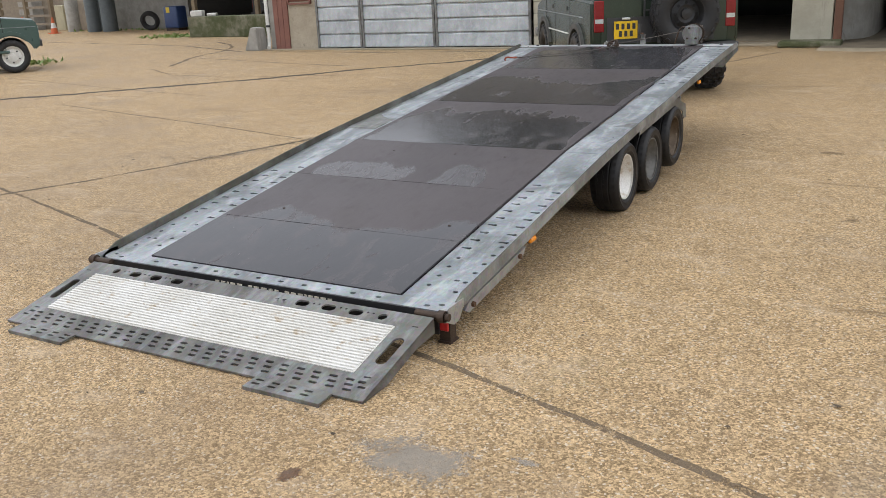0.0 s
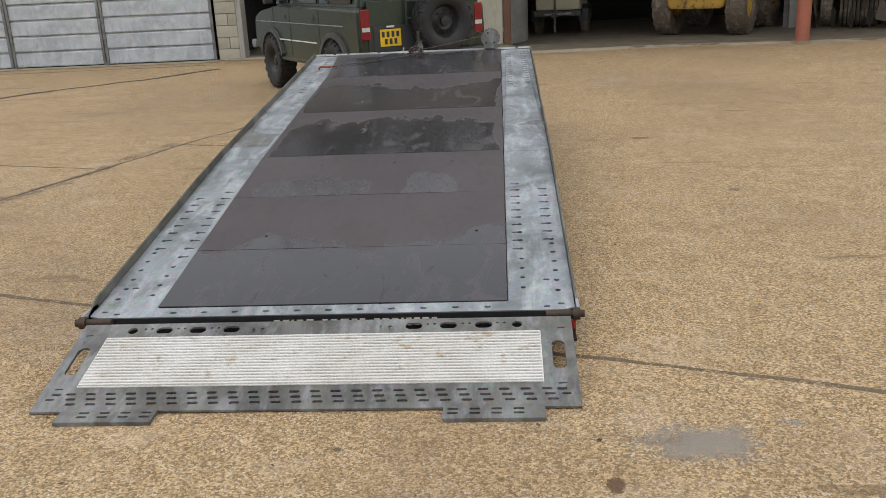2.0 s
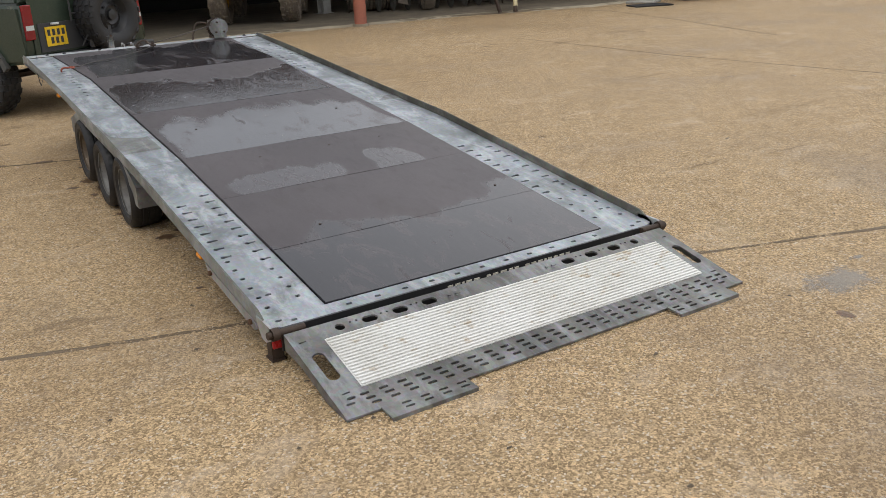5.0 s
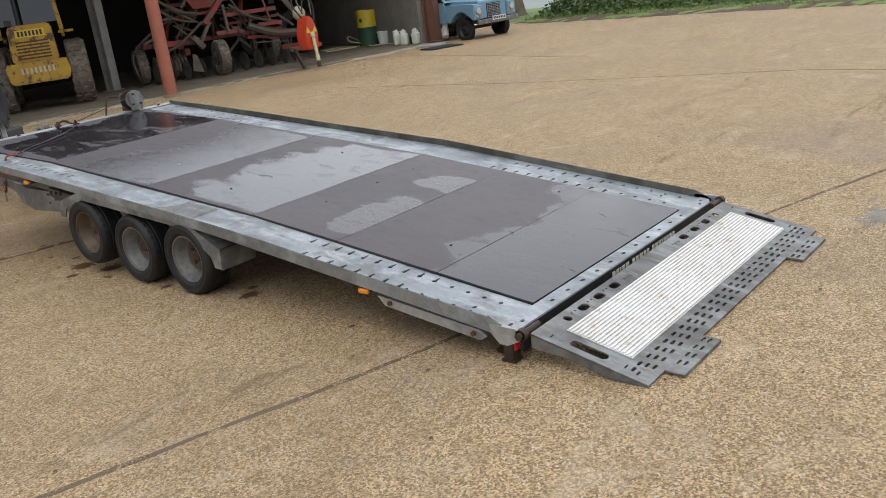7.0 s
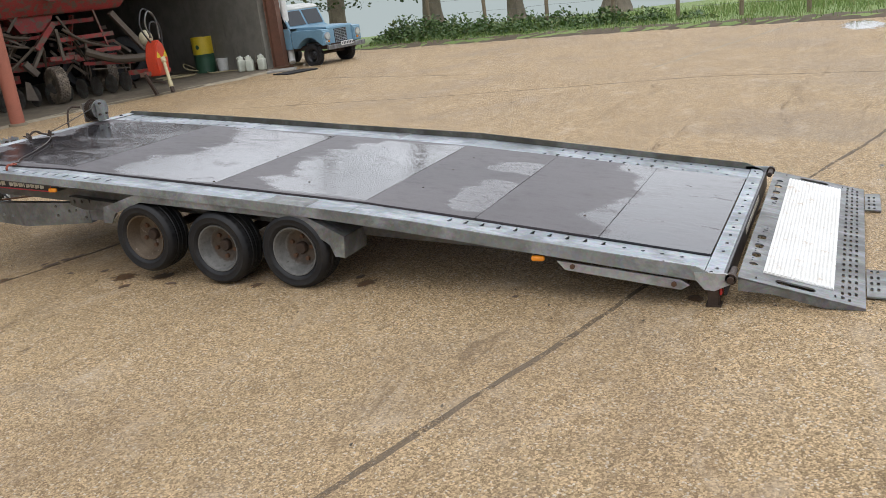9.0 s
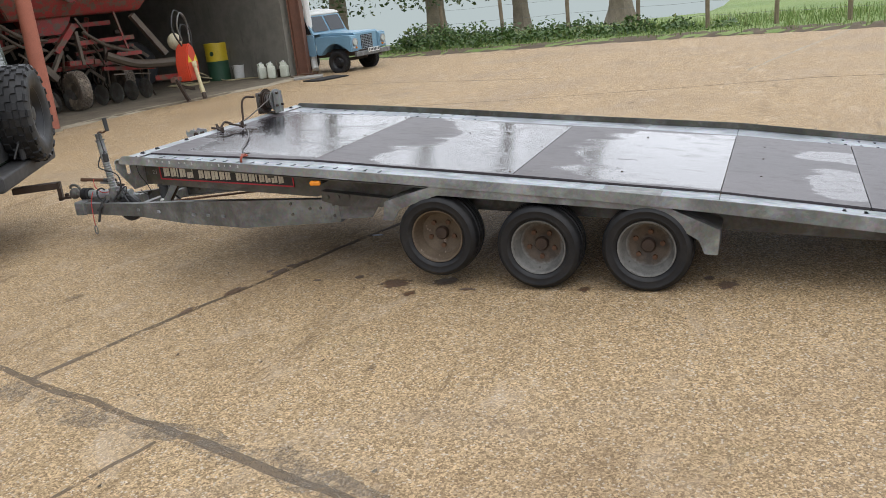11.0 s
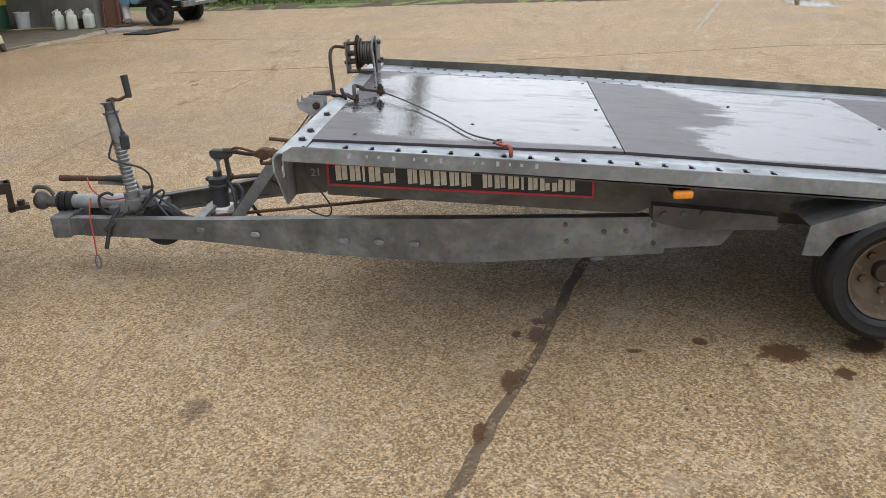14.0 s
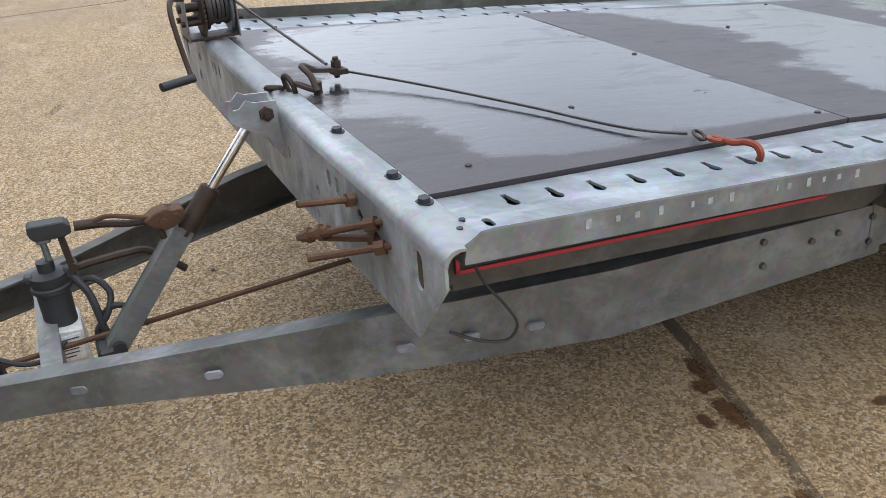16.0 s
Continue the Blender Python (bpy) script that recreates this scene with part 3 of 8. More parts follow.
def lathe(bm, prof, seg=32, m=None, closed=False):
    """Turns (radius, along x) points round the x axis."""
    rings = []
    for r, x in prof:
        rings.append([bm.verts.new((x, r * math.cos(t), r * math.sin(t))) for t in [2 * math.pi * j / seg for j in range(seg)]])
    vs = [v for q in rings for v in q]
    for i in range(len(rings) if closed else len(rings) - 1):
        a, b = rings[i], rings[(i + 1) % len(rings)]
        for j in range(seg):
            bm.faces.new((a[j], a[(j + 1) % seg], b[(j + 1) % seg], b[j]))
    if m is not None:
        bmesh.ops.transform(bm, matrix=m, verts=vs)
    return bm


def plate(bm, outer, holes, place, thick):
    """A flat plate with real holes. place(u, v, h) gives the point at height h over the plate's top."""
    from mathutils.geometry import tessellate_polygon
    loops = [outer] + list(holes)
    flat = [p for q in loops for p in q]
    top = [bm.verts.new(place(u, v, 0.0)) for u, v in flat]
    low = [bm.verts.new(place(u, v, -thick)) for u, v in flat]
    for t in tessellate_polygon([[Vector((u, v, 0)) for u, v in q] for q in loops]):
        if len(set(t)) == 3 and bm.faces.get([top[i] for i in t]) is None:
            bm.faces.new([top[i] for i in t])
            bm.faces.new([low[i] for i in reversed(t)])
    at = 0
    for q in loops:
        n = len(q)
        for i in range(n):
            a, b = at + i, at + (i + 1) % n
            bm.faces.new((top[a], top[b], low[b], low[a]))
        at += n
    return bm


def oval(cx, cy, w, h, n=10):
    """An upright or lying slot with round ends."""
    r = min(w, h) / 2
    out = []
    for i in range(n):
        t = 2 * math.pi * (i + 0.5) / n
        dx, dy = math.cos(t), math.sin(t)
        out.append((cx + dx * r + math.copysign(w / 2 - r, dx), cy + dy * r + math.copysign(h / 2 - r, dy)))
    return out


def keyhole(cx, cy, s=1.0, flip=1):
    """A round hole running out into a narrow slot across the trailer."""
    out = []
    for i in range(8):
        t = math.pi * (0.22 + 1.56 * i / 7)
        out.append((cx + s * 0.012 * math.cos(t) * flip, cy + s * 0.011 * math.sin(t)))
    out += [(cx + s * 0.034 * flip, cy - s * 0.005), (cx + s * 0.034 * flip, cy + s * 0.005)]
    return out


def letters(text, size, m, parent, material, name="lettering", label=""):
    """Raised flat writing, as a mesh."""
    cu = bpy.data.curves.new(name, "FONT")
    cu.body, cu.size, cu.extrude, cu.align_x, cu.align_y = text, size, 0.0008, "CENTER", "CENTER"
    tmp = bpy.data.objects.new("tmp", cu)
    me = bpy.data.meshes.new_from_object(tmp)
    bpy.data.objects.remove(tmp)
    me.materials.append(M[material])
    ob = new(name, me)
    ob.parent, ob.matrix_basis = parent, m
    if label:
        ob["label"] = label
    return ob


# ---- ground ----
def edge_line():
    """The right-hand border of the yard, north to south."""
    return [(19.6, 15.5), (18.6, 13.2), (17.9, 11.8), (17.3, 8.8), (16.7, 5.6), (15.8, 2.7), (14.8, -0.1), (13.7, -4.0), (13.0, -12.0), (12.7, -45.0)]


bm = B()
N = 100
gv = {}


def dip(x, y):
    """The field falls away to a misty valley behind the trees and rises gently beside it."""
    a, b = max(0.0, min(1.0, (x - 27) / 14)), max(0.0, min(1.0, (y - 3.5) / 9))
    return -0.03 - 9.0 * a * a * (3 - 2 * a) * b * b * (3 - 2 * b) + (0.0 if x < 30 else min(x - 30, 60) * 0.012)


for i in range(N + 1):
    for j in range(N + 1):
        x, y = -200 + 400 * i / N, -200 + 400 * j / N
        gv[i, j] = bm.verts.new((x, y, dip(x, y)))
for i in range(N):
    for j in range(N):
        bm.faces.new((gv[i, j], gv[i + 1, j], gv[i + 1, j + 1], gv[i, j + 1]))
single("ground", bm, "grass", "damp green meadow ground round the farmyard", "ground", kind="structure")

bm = B()
pts = [(x + random.uniform(-0.1, 0.1), y) for x, y in edge_line()] + [(-60, -45), (-60, 40), (19.6, 40)]
vs = [bm.verts.new((x, y, 0)) for x, y in pts]
lo = [bm.verts.new((x, y, -0.08)) for x, y in pts]
bm.faces.new(vs)
for i in range(len(pts)):
    j = (i + 1) % len(pts)
    bm.faces.new((vs[i], vs[j], lo[j], lo[i]))
single("pavement", bm, "yard", "tan exposed-aggregate concrete farmyard, damp and stained", "yard", kind="structure")


def ragged_strip(name, pts, w, mat, label, seed, z=0.004):
    """A filled joint: a thin ribbon of uneven width lying on the yard."""
    rnd = random.Random(seed)
    bm = B()
    line = []
    for a, b in zip(pts, pts[1:]):
        n = max(2, int((Vector(b) - Vector(a)).length / 0.09))
        line += [Vector(a).lerp(Vector(b), k / n) for k in range(n)]
    line.append(Vector(pts[-1]))
    prev = None
    drift = 0.0
    ww = w
    for i, p in enumerate(line):
        q = line[min(i + 1, len(line) - 1)] - line[max(i - 1, 0)]
        s = Vector((-q.y, q.x)).normalized()
        drift = drift * 0.9 + rnd.uniform(-1, 1) * w * 0.25
        ww = 0.8 * ww + 0.2 * w * rnd.uniform(0.3, 1.9)
        a, b = p + s * (drift + ww / 2), p + s * (drift - ww / 2)
        row = [bm.verts.new((a.x, a.y, 0.0005)), bm.verts.new((p.x + s.x * drift, p.y + s.y * drift, z)), bm.verts.new((b.x, b.y, 0.0005))]
        if prev:
            bm.faces.new((prev[0], prev[1], row[1], row[0])), bm.faces.new((prev[1], prev[2], row[2], row[1]))
        prev = row
    return single(name, bm, mat, label, "concrete joint", "joints in the yard", "structure")


for i, (pts, w) in enumerate([
    ([(-12.0, 3.55), (-3.58, 1.18), (-1.93, 0.66), (-0.8, 0.31), (1.05, -0.235), (1.91, -0.50), (2.45, -0.68), (6.2, -1.81), (13.3, -3.8)], 0.030),
    ([(-2.50, 5.08), (-0.94, 4.66), (0.96, 4.08)], 0.042),
    ([(-4.6, -1.0), (-3.80, 1.10), (-3.51, 1.73), (-3.26, 2.46), (-2.90, 3.85), (-2.50, 5.08), (-2.19, 5.85), (-1.51, 8.07), (0.2, 13.7)], 0.042),
    ([(-8.6, 5.45), (-6.33, 4.86), (-4.35, 4.38), (-2.92, 3.98)], 0.026),
    ([(6.95, 9.0), (6.9, 5.3), (7.1, 3.0), (7.25, 1.2), (6.2, -3.0)], 0.025),
    ([(-14, 8.3), (-8.5, 7.0), (-6.9, 6.7)], 0.02),
    ([(10.9, 13.8), (11.4, 11.4), (10.6, 8.6), (9.5, 5.6)], 0.03),
]):
    ragged_strip("joint_filler", pts, w, "tar", "dark crumbling filler in a concrete slab joint", i)
ragged_strip("joint_filler", [(-12.0, 3.6), (-10.33, 5.62), (-8.91, 7.24), (-7.47, 9.18), (-6.23, 10.86), (-4.6, 13.2)], 0.17, "tar_far", "dark crumbling filler in a concrete slab joint", 51)
ragged_strip("joint_filler", [(8.6, 2.2), (10.3, 1.75), (12.6, 1.1), (15.3, 0.3)], 0.05, "apron", "pale cement filler in a concrete slab joint", 52)
# worn tyre tracks that turn in front of the shed corner
for i, (pts, w) in enumerate([([(-11.84, 10.69), (-12.95, 12.29), (-13.28, 12.99), (-13.69, 14.22), (-14.54, 15.61), (-15.62, 16.63), (-16.95, 17.56)], 0.09), ([(-12.95, 12.56), (-11.14, 12.05), (-9.37, 11.48), (-7.2, 11.0)], 0.05), ([(-26.4, 18.5), (-21.4, 17.3), (-16.84, 16.14), (-14.6, 15.0), (-12.89, 14.19)], 0.12), ([(-12.6, 14.1), (-11.2, 14.13), (-8.93, 13.9), (-5.2, 14.1)], 0.09), ([(-11.9, 10.2), (-10.2, 9.2), (-8.6, 9.0), (-6.0, 9.6)], 0.03)]):
    ragged_strip("tyre_track", pts, w, "tar", "faint muddy tyre track across the yard", 60 + i, 0.003)
# broad repaired seam beside the crossing
ragged_strip("joint_filler", [(-2.57, 5.15), (-2.69, 4.68), (-2.88, 4.09), (-2.98, 3.53), (-3.12, 2.95), (-3.25, 2.5)], 0.15, "seam_grey", "broad smeared cement repair along a slab joint", 40, 0.006)


def blot(name, x, y, rx, ry, mat, label, seed, turn=0.0, z=0.003, category="stain", group="stains on the yard"):
    rnd = random.Random(seed)
    bm = B()
    n = 28
    ph = [rnd.uniform(0, 6.28) for _ in range(4)]
    c = bm.verts.new((x, y, z))
    ring = []
    for i in range(n):
        t = 2 * math.pi * i / n
        k = 1 + 0.22 * math.sin(2 * t + ph[0]) + 0.16 * math.sin(3 * t + ph[1]) + 0.12 * math.sin(5 * t + ph[2]) + rnd.uniform(-0.1, 0.1)
        u, v = rx * k * math.cos(t), ry * k * math.sin(t)
        ring.append(bm.verts.new((x + u * math.cos(turn) - v * math.sin(turn), y + u * math.sin(turn) + v * math.cos(turn), 0.0006)))
    for i in range(n):
        bm.faces.new((c, ring[i], ring[(i + 1) % n]))
    return single(name, bm, mat, label, category, group, "structure")


for i, (x, y, rx, ry) in enumerate([(-1.03, 3.77, 0.11, 0.14), (-0.98, 3.47, 0.09, 0.13), (-0.95, 1.95, 0.08, 0.11), (-0.86, 2.03, 0.05, 0.05), (-1.06, 2.65, 0.05, 0.05), (-0.93, 2.9, 0.07, 0.08), (-1.18, 3.62, 0.05, 0.06), (-1.10, 3.30, 0.06, 0.04),
                                    (-1.07, 0.97, 0.025, 0.03), (-0.84, 4.73, 0.035, 0.03), (-0.72, 4.64, 0.04, 0.06), (-0.92, 4.05, 0.04, 0.04), (1.12, -1.215, 0.06, 0.05),
                                    (-0.98, 0.05, 0.05, 0.07), (0.9, 0.25, 0.08, 0.06), (-1.0, 4.3, 0.05, 0.03)]):
    blot("wet_stain", x, y, rx, ry, "stain", "dark damp oil stain on the concrete", 100 + i, i * 0.7)
blot("puddle", 13.0, -0.75, 1.25, 0.42, "puddle", "shallow rain puddle lying on the yard", 61, 0.35, 0.003, "puddle", "")
for i, (x, y, rx, ry) in enumerate([(-0.66, 4.59, 0.12, 0.03), (-0.84, 4.65, 0.10, 0.045), (-1.22, 4.75, 0.14, 0.05), (-1.55, 4.85, 0.10, 0.03)]):
    blot("wet_stain", x, y, rx, ry, "stain", "damp dark run spreading from a slab joint", 140 + i, -0.26 + 0.2 * (i % 2))
blot("fleck_patch", -0.03, 4.34, 0.05, 0.06, "flecks", "scatter of pale broken flecks on the yard", 19, 0.4, 0.004)
blot("cement_smear", 1.44, -0.98, 0.38, 0.30, "patch_grey", "pale grey worn cement smear on the yard", 7)
blot("cement_smear", 1.79, -0.82, 0.10, 0.05, "patch_grey", "pale grey worn cement smear on the yard", 8)

rnd = random.Random(9)
for x, y, rx, ry in ((-1.40, 5.83, 0.11, 0.09), (-2.15, 3.4, 0.05, 0.04)):
    blot("mud_smear", x, y, rx, ry, "smear", "faint dark mud smear on the yard", 290, 0.4, 0.002, "smear", "mud smears on the yard")
for i in range(46):
    x, y = rnd.uniform(-11, 13), rnd.uniform(-3.5, 12)
    if -5.5 < x < 1.3 and -1 < y < 7.5:
        continue
    blot("mud_smear", x, y, rnd.uniform(0.06, 0.26), rnd.uniform(0.02, 0.07), "smear", "faint dark mud smear on the yard", 300 + i, rnd.uniform(-0.5, 0.5), 0.002, "smear", "mud smears on the yard")

bm = B()
rnd = random.Random(5)
for i in range(900):
    if i < 560:
        x, y = rnd.uniform(-7, 12), rnd.uniform(-4, 14)
    else:
        x, y = rnd.uniform(-12, -4), rnd.uniform(2, 13)
    s = rnd.uniform(0.004, 0.012) * (1.7 if rnd.random() < 0.1 else 1)
    t = rnd.uniform(0, 6.28)
    q = []
    for k in range(5):
        a = t + k * 1.2566
        e = s * rnd.uniform(0.35, 1.2)
        q.append(bm.verts.new((x + math.cos(a) * e * 1.5, y + math.sin(a) * e * 0.8, 0.003 + rnd.uniform(0, 0.006))))
    c = bm.verts.new((x, y, 0.009 + rnd.uniform(0, 0.004)))
    for k in range(5):
        bm.faces.new((c, q[k], q[(k + 1) % 5]))
single("leaf_litter", bm, "litter", "scattered dead leaf scraps and grit on the yard", "debris", kind="stuff")


# ---- the shed with zinc doors (west of the barn) ----
SHED = pose(-10.93, 14.86, 0, 0, 0, 1.5) @ Matrix.Diagonal((1.21, 1.12, 1.12, 1.0))


def block_wall(name, m, u0, u1, z0, z1, th, label, mat="block", first=0, limit=300, bw=0.44, bh=0.215):
    """A wall of single blocks with recessed joints, u along, front face at v = 0."""
    core = B()
    box(core, ((u0 + u1) / 2, th / 2 + 0.006, (z0 + z1) / 2), (u1 - u0 - 0.004, th - 0.004, z1 - z0 - 0.004))
    w = single(name, core, "mortar", label, "wall", kind="structure")
    w.matrix_basis = m
    BLOCKS.append((w, u0, u1, z0, z1, mat, bw, bh))
    return w


BLOCKS = []


def lay_blocks():
    """Lays the single blocks on the fronts of the walls."""
    meshes = {}
    for w, u0, u1, z0, z1, mat, bw, bh in BLOCKS:
        row, z = 0, z0
        while z < z1 - 0.03:
            h = min(bh, z1 - z)
            u = u0 - (bw / 2 if row % 2 else 0)
            while u < u1 - 0.02:
                a, b = max(u, u0), min(u + bw, u1)
                if b - a > 0.04:
                    key = (round(b - a, 3), round(h, 3), mat)
                    if key not in meshes:
                        bm = B()
                        box(bm, (0, 0, 0), (b - a - 0.010, 0.03, h - 0.010), None, 0.004)
                        me = bpy.data.meshes.new("block")
                        bm.to_mesh(me)
                        bm.free()
                        me.materials.append(M[mat])
                        meshes[key] = me
                    o = new("block", meshes[key])
                    o.parent = w
                    o.location = ((a + b) / 2, random.uniform(-0.002, 0.002), z + h / 2)
                u += bw
            z += bh
            row += 1


def zinc_door(u0, u1, z1):
    """One leaf of the sheeted doors: flat zinc sheets with raised black-shadowed laps and a frame post."""
    d = thing("shed_door", "dented grey zinc-sheeted shed door, closed", "door", SHED @ pose(u0, -0.03, 0.015), "sheeted shed doors")
    w = u1 - u0
    n = int(z1 / 0.29)
    rnd = random.Random(int(u0 * 10))
    for i in range(n):
        bm = B()
        z = 0.02 + i * 0.29
        prof = [(0.0, z), (-0.012, z + 0.004), (-0.016, z + 0.02), (-0.003, z + 0.245), (0.018, z + 0.275), (0.02, z + 0.285), (0.03, z + 0.285), (0.03, z)]
        nx = 8
        rows = []
        for j in range(nx + 1):
            dent = rnd.uniform(-0.006, 0.006)
            sag = rnd.uniform(-0.004, 0.004)
            rows.append([bm.verts.new((0.03 + (w - 0.06) * j / nx, y + (dent if 1 <= k <= 4 else 0), zz + (sag if k < 5 else 0))) for k, (y, zz) in enumerate(prof)])
        for a, b in zip(rows, rows[1:]):
            for k in range(len(prof)):
                bm.faces.new((a[k], b[k], b[(k + 1) % len(prof)], a[(k + 1) % len(prof)]))
        bm.faces.new(rows[0]), bm.faces.new(rows[-1][::-1])
        part("sheet", bm, "sheet", d)
    for u in (0.015, w - 0.015):
        bm = B()
        box(bm, (u, -0.015, z1 / 2), (0.05, 0.03, z1), None, 0.004)
        part("post", bm, "galv_dark", d)
    # black sheet behind the laps, painting the shade between them
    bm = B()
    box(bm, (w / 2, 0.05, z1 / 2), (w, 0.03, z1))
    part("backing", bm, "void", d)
    return d


for a, b in ((0.0, 1.07), (1.10, 2.74), (2.77, 4.72)):
    zinc_door(a, b, 3.3)
bm = B()
box(bm, (1.75, -0.06, 0.010), (6.1, 0.50, 0.020), None, 0.006)
box(bm, (7.1, 0.05, 0.018), (4.3, 0.5, 0.036), None, 0.008)
single("door_sill", bm, "apron", "worn concrete door sill along the shed", "sill", kind="structure").matrix_basis = SHED
block_wall("wall_pier", SHED, 4.76, 5.14, 0.0, 3.4, 0.5, "pale concrete block pier beside the shed door", "block_pale")
bm = B()
box(bm, (5.19, 0.12, 1.7), (0.09, 0.34, 3.4), None, 0.008)
box(bm, (5.17, -0.04, 1.05), (0.03, 0.05, 0.14), None, 0.006)
single("door_jamb", bm, "render", "chipped rendered door jamb with an iron pin", "door jamb", kind="structure").matrix_basis = SHED
bm = B()
box(bm, (-0.38, 0.14, 1.7), (0.72, 0.3, 3.4), None, 0.01)
single("wall_shed_left", bm, "beige_render", "stained beige rendered shed wall", "wall", kind="structure").matrix_basis = SHED
bm = B()
for i in range(3):
    box(bm, (-1.05 + 0.125 * i, -0.02, 1.7), (0.120, 0.04, 3.4), None, 0.006)
single("boarding", bm, "red_board", "faded red upright weatherboards", "boards", kind="structure").matrix_basis = SHED
lv = thing("louvre", "faded red slatted louvre in the block wall", "louvre", SHED @ pose(-0.70, -0.03, 0.98))
bm = B()
box(bm, (0.28, 0, 0.02), (0.6, 0.05, 0.04)), box(bm, (0.28, 0, 0.78), (0.6, 0.05, 0.04)), box(bm, (0.0, 0, 0.4), (0.04, 0.05, 0.8)), box(bm, (0.56, 0, 0.4), (0.04, 0.05, 0.8))
part("frame", bm, "red_board", lv)
for i in range(7):
    bm = B()
    box(bm, (0.28, 0.0, 0.0), (0.52, 0.012, 0.09), pose(0, 0, 0.10 + 0.1 * i, 35))
    part("slat", bm, "red_board", lv)
bm = B()
box(bm, (-1.18, 0.1, 1.7), (0.13, 0.24, 3.4), None, 0.01)
single("wall_shed_corner", bm, "render", "whitewashed shed corner post", "wall", kind="structure").matrix_basis = SHED
dp = thing("downpipe", "white plastic rainwater downpipe on the shed corner", "downpipe", SHED)
bm = B()
tube(bm, [(-1.285, -0.04, 3.4), (-1.285, -0.04, 0.22), (-1.265, -0.08, 0.10), (-1.20, -0.2, 0.05)], 0.04, 10)
part("pipe", bm, "white_paint", dp, smooth=True)
for z in (0.5, 1.5, 2.5):
    bm = B()
    rod(bm, (-1.285, -0.04, z), (-1.285, -0.04, z + 0.05), 0.047, 12)
    part("clip", bm, "trim", dp)
bm = B()
prism(bm, [(-1.74, 0.0), (-1.34, 0.0), (-1.36, 0.2), (-1.40, 0.50), (-1.54, 0.52), (-1.64, 0.2)], -0.36, 0.0, "y")
bmesh.ops.bevel(bm, geom=bm.edges[:], offset=0.02, segments=2, affect="EDGES")
single("corner_guard", bm, "render", "battered concrete guard stone at the shed corner", "guard stone").matrix_basis = SHED
# unseen lintel added to dim the open bay, upper wall, roof, near-black inside
bm = B()
box(bm, (7.19, 0.15, 2.9), (3.88, 0.28, 1.0))
single("door_lintel", bm, "render", "unseen grey panel added to keep light out of the open shed bay", "lintel", kind="structure").matrix_basis = SHED
bm = B()
box(bm, (4.15, 0.15, 4.1), (10.9, 0.3, 1.4))
single("wall_shed_gable", bm, "render", "grey rendered wall above the shed doors", "wall", kind="structure").matrix_basis = SHED
bm = B()
prism(bm, [(-0.5, 4.75), (4.5, 6.3), (9.5, 4.75), (9.5, 4.85), (4.5, 6.42), (-0.5, 4.85)], -1.5, 9.9)
single("shed_roof", bm, "roof", "old grey fibre-cement shed roof", "roof", kind="structure").matrix_basis = SHED
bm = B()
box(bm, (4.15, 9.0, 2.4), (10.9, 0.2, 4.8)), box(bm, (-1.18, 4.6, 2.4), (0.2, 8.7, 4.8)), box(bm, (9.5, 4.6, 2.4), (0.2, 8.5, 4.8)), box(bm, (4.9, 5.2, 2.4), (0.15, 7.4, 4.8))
single("wall_shed_inside", bm, "dark_wall", "inner walls of the shed, coloured near black as if unlit", "wall", kind="structure").matrix_basis = SHED
bm = B()
box(bm, (4.15, 4.6, 0.03), (10.4, 8.6, 0.06))
single("floor_shed", bm, "shed_floor", "dusty shed floor", "floor", kind="structure").matrix_basis = SHED
bm = B()
box(bm, (9.44, 0.12, 1.9), (0.60, 0.36, 3.8), None, 0.01)
box(bm, (9.62, -0.066, 1.36), (0.09, 0.012, 0.09))
single("wall_pillar", bm, "block_pale", "stained cream rendered pillar", "pillar", kind="structure").matrix_basis = SHED
bm = B()
box(bm, (9.82, -0.02, 1.9), (0.12, 0.12, 3.8), None, 0.01)
single("steel_post", bm, "brown_steel", "rusty brown steel door post", "post", kind="structure").matrix_basis = SHED
bm = B()
box(bm, (9.46, -0.28, 0.05), (0.9, 0.5, 0.1), None, 0.03, 2)
single("kerb_stone", bm, "mossy", "mossy broken kerb at the pillar foot", "kerb", kind="structure").matrix_basis = SHED

# grey rendered wall that curves into the barn
bm = B()
arc = [(0.72, 15.75), (1.05, 15.95), (1.28, 16.25), (1.40, 16.7), (1.45, 17.4), (1.46, 18.3), (1.46, 24.0)]
inn = [(x - 0.3, y + 0.1) for x, y in arc]
vs = [[bm.verts.new((x, y, z)) for x, y in arc + inn[::-1]] for z in (0, 4.6)]
n = len(vs[0])
for i in range(n):
    bm.faces.new((vs[0][i], vs[0][(i + 1) % n], vs[1][(i + 1) % n], vs[1][i]))
bm.faces.new(vs[0][::-1]), bm.faces.new(vs[1])
single("wall_silo", bm, "render", "smooth grey rendered curved wall", "wall", kind="structure", smooth=True)
st = thing("boulder", "rough pale stone with a white tub on top", "stone", pose(0.86, 15.48, 0))
bm = B()
bmesh.ops.create_icosphere(bm, subdivisions=3, radius=0.2)
for v in bm.verts:
    v.co = Vector((v.co.x, v.co.y * 0.8, v.co.z * 0.9 + 0.15)) * (1 + 0.25 * noise.noise(v.co * 5))
    v.co.z = max(0, v.co.z)
part("stone", bm, "render", st)
bm = B()
box(bm, (-0.02, -0.02, 0.37), (0.13, 0.1, 0.09), None, 0.012)
part("tub", bm, "white_paint", st, "white plastic tub")

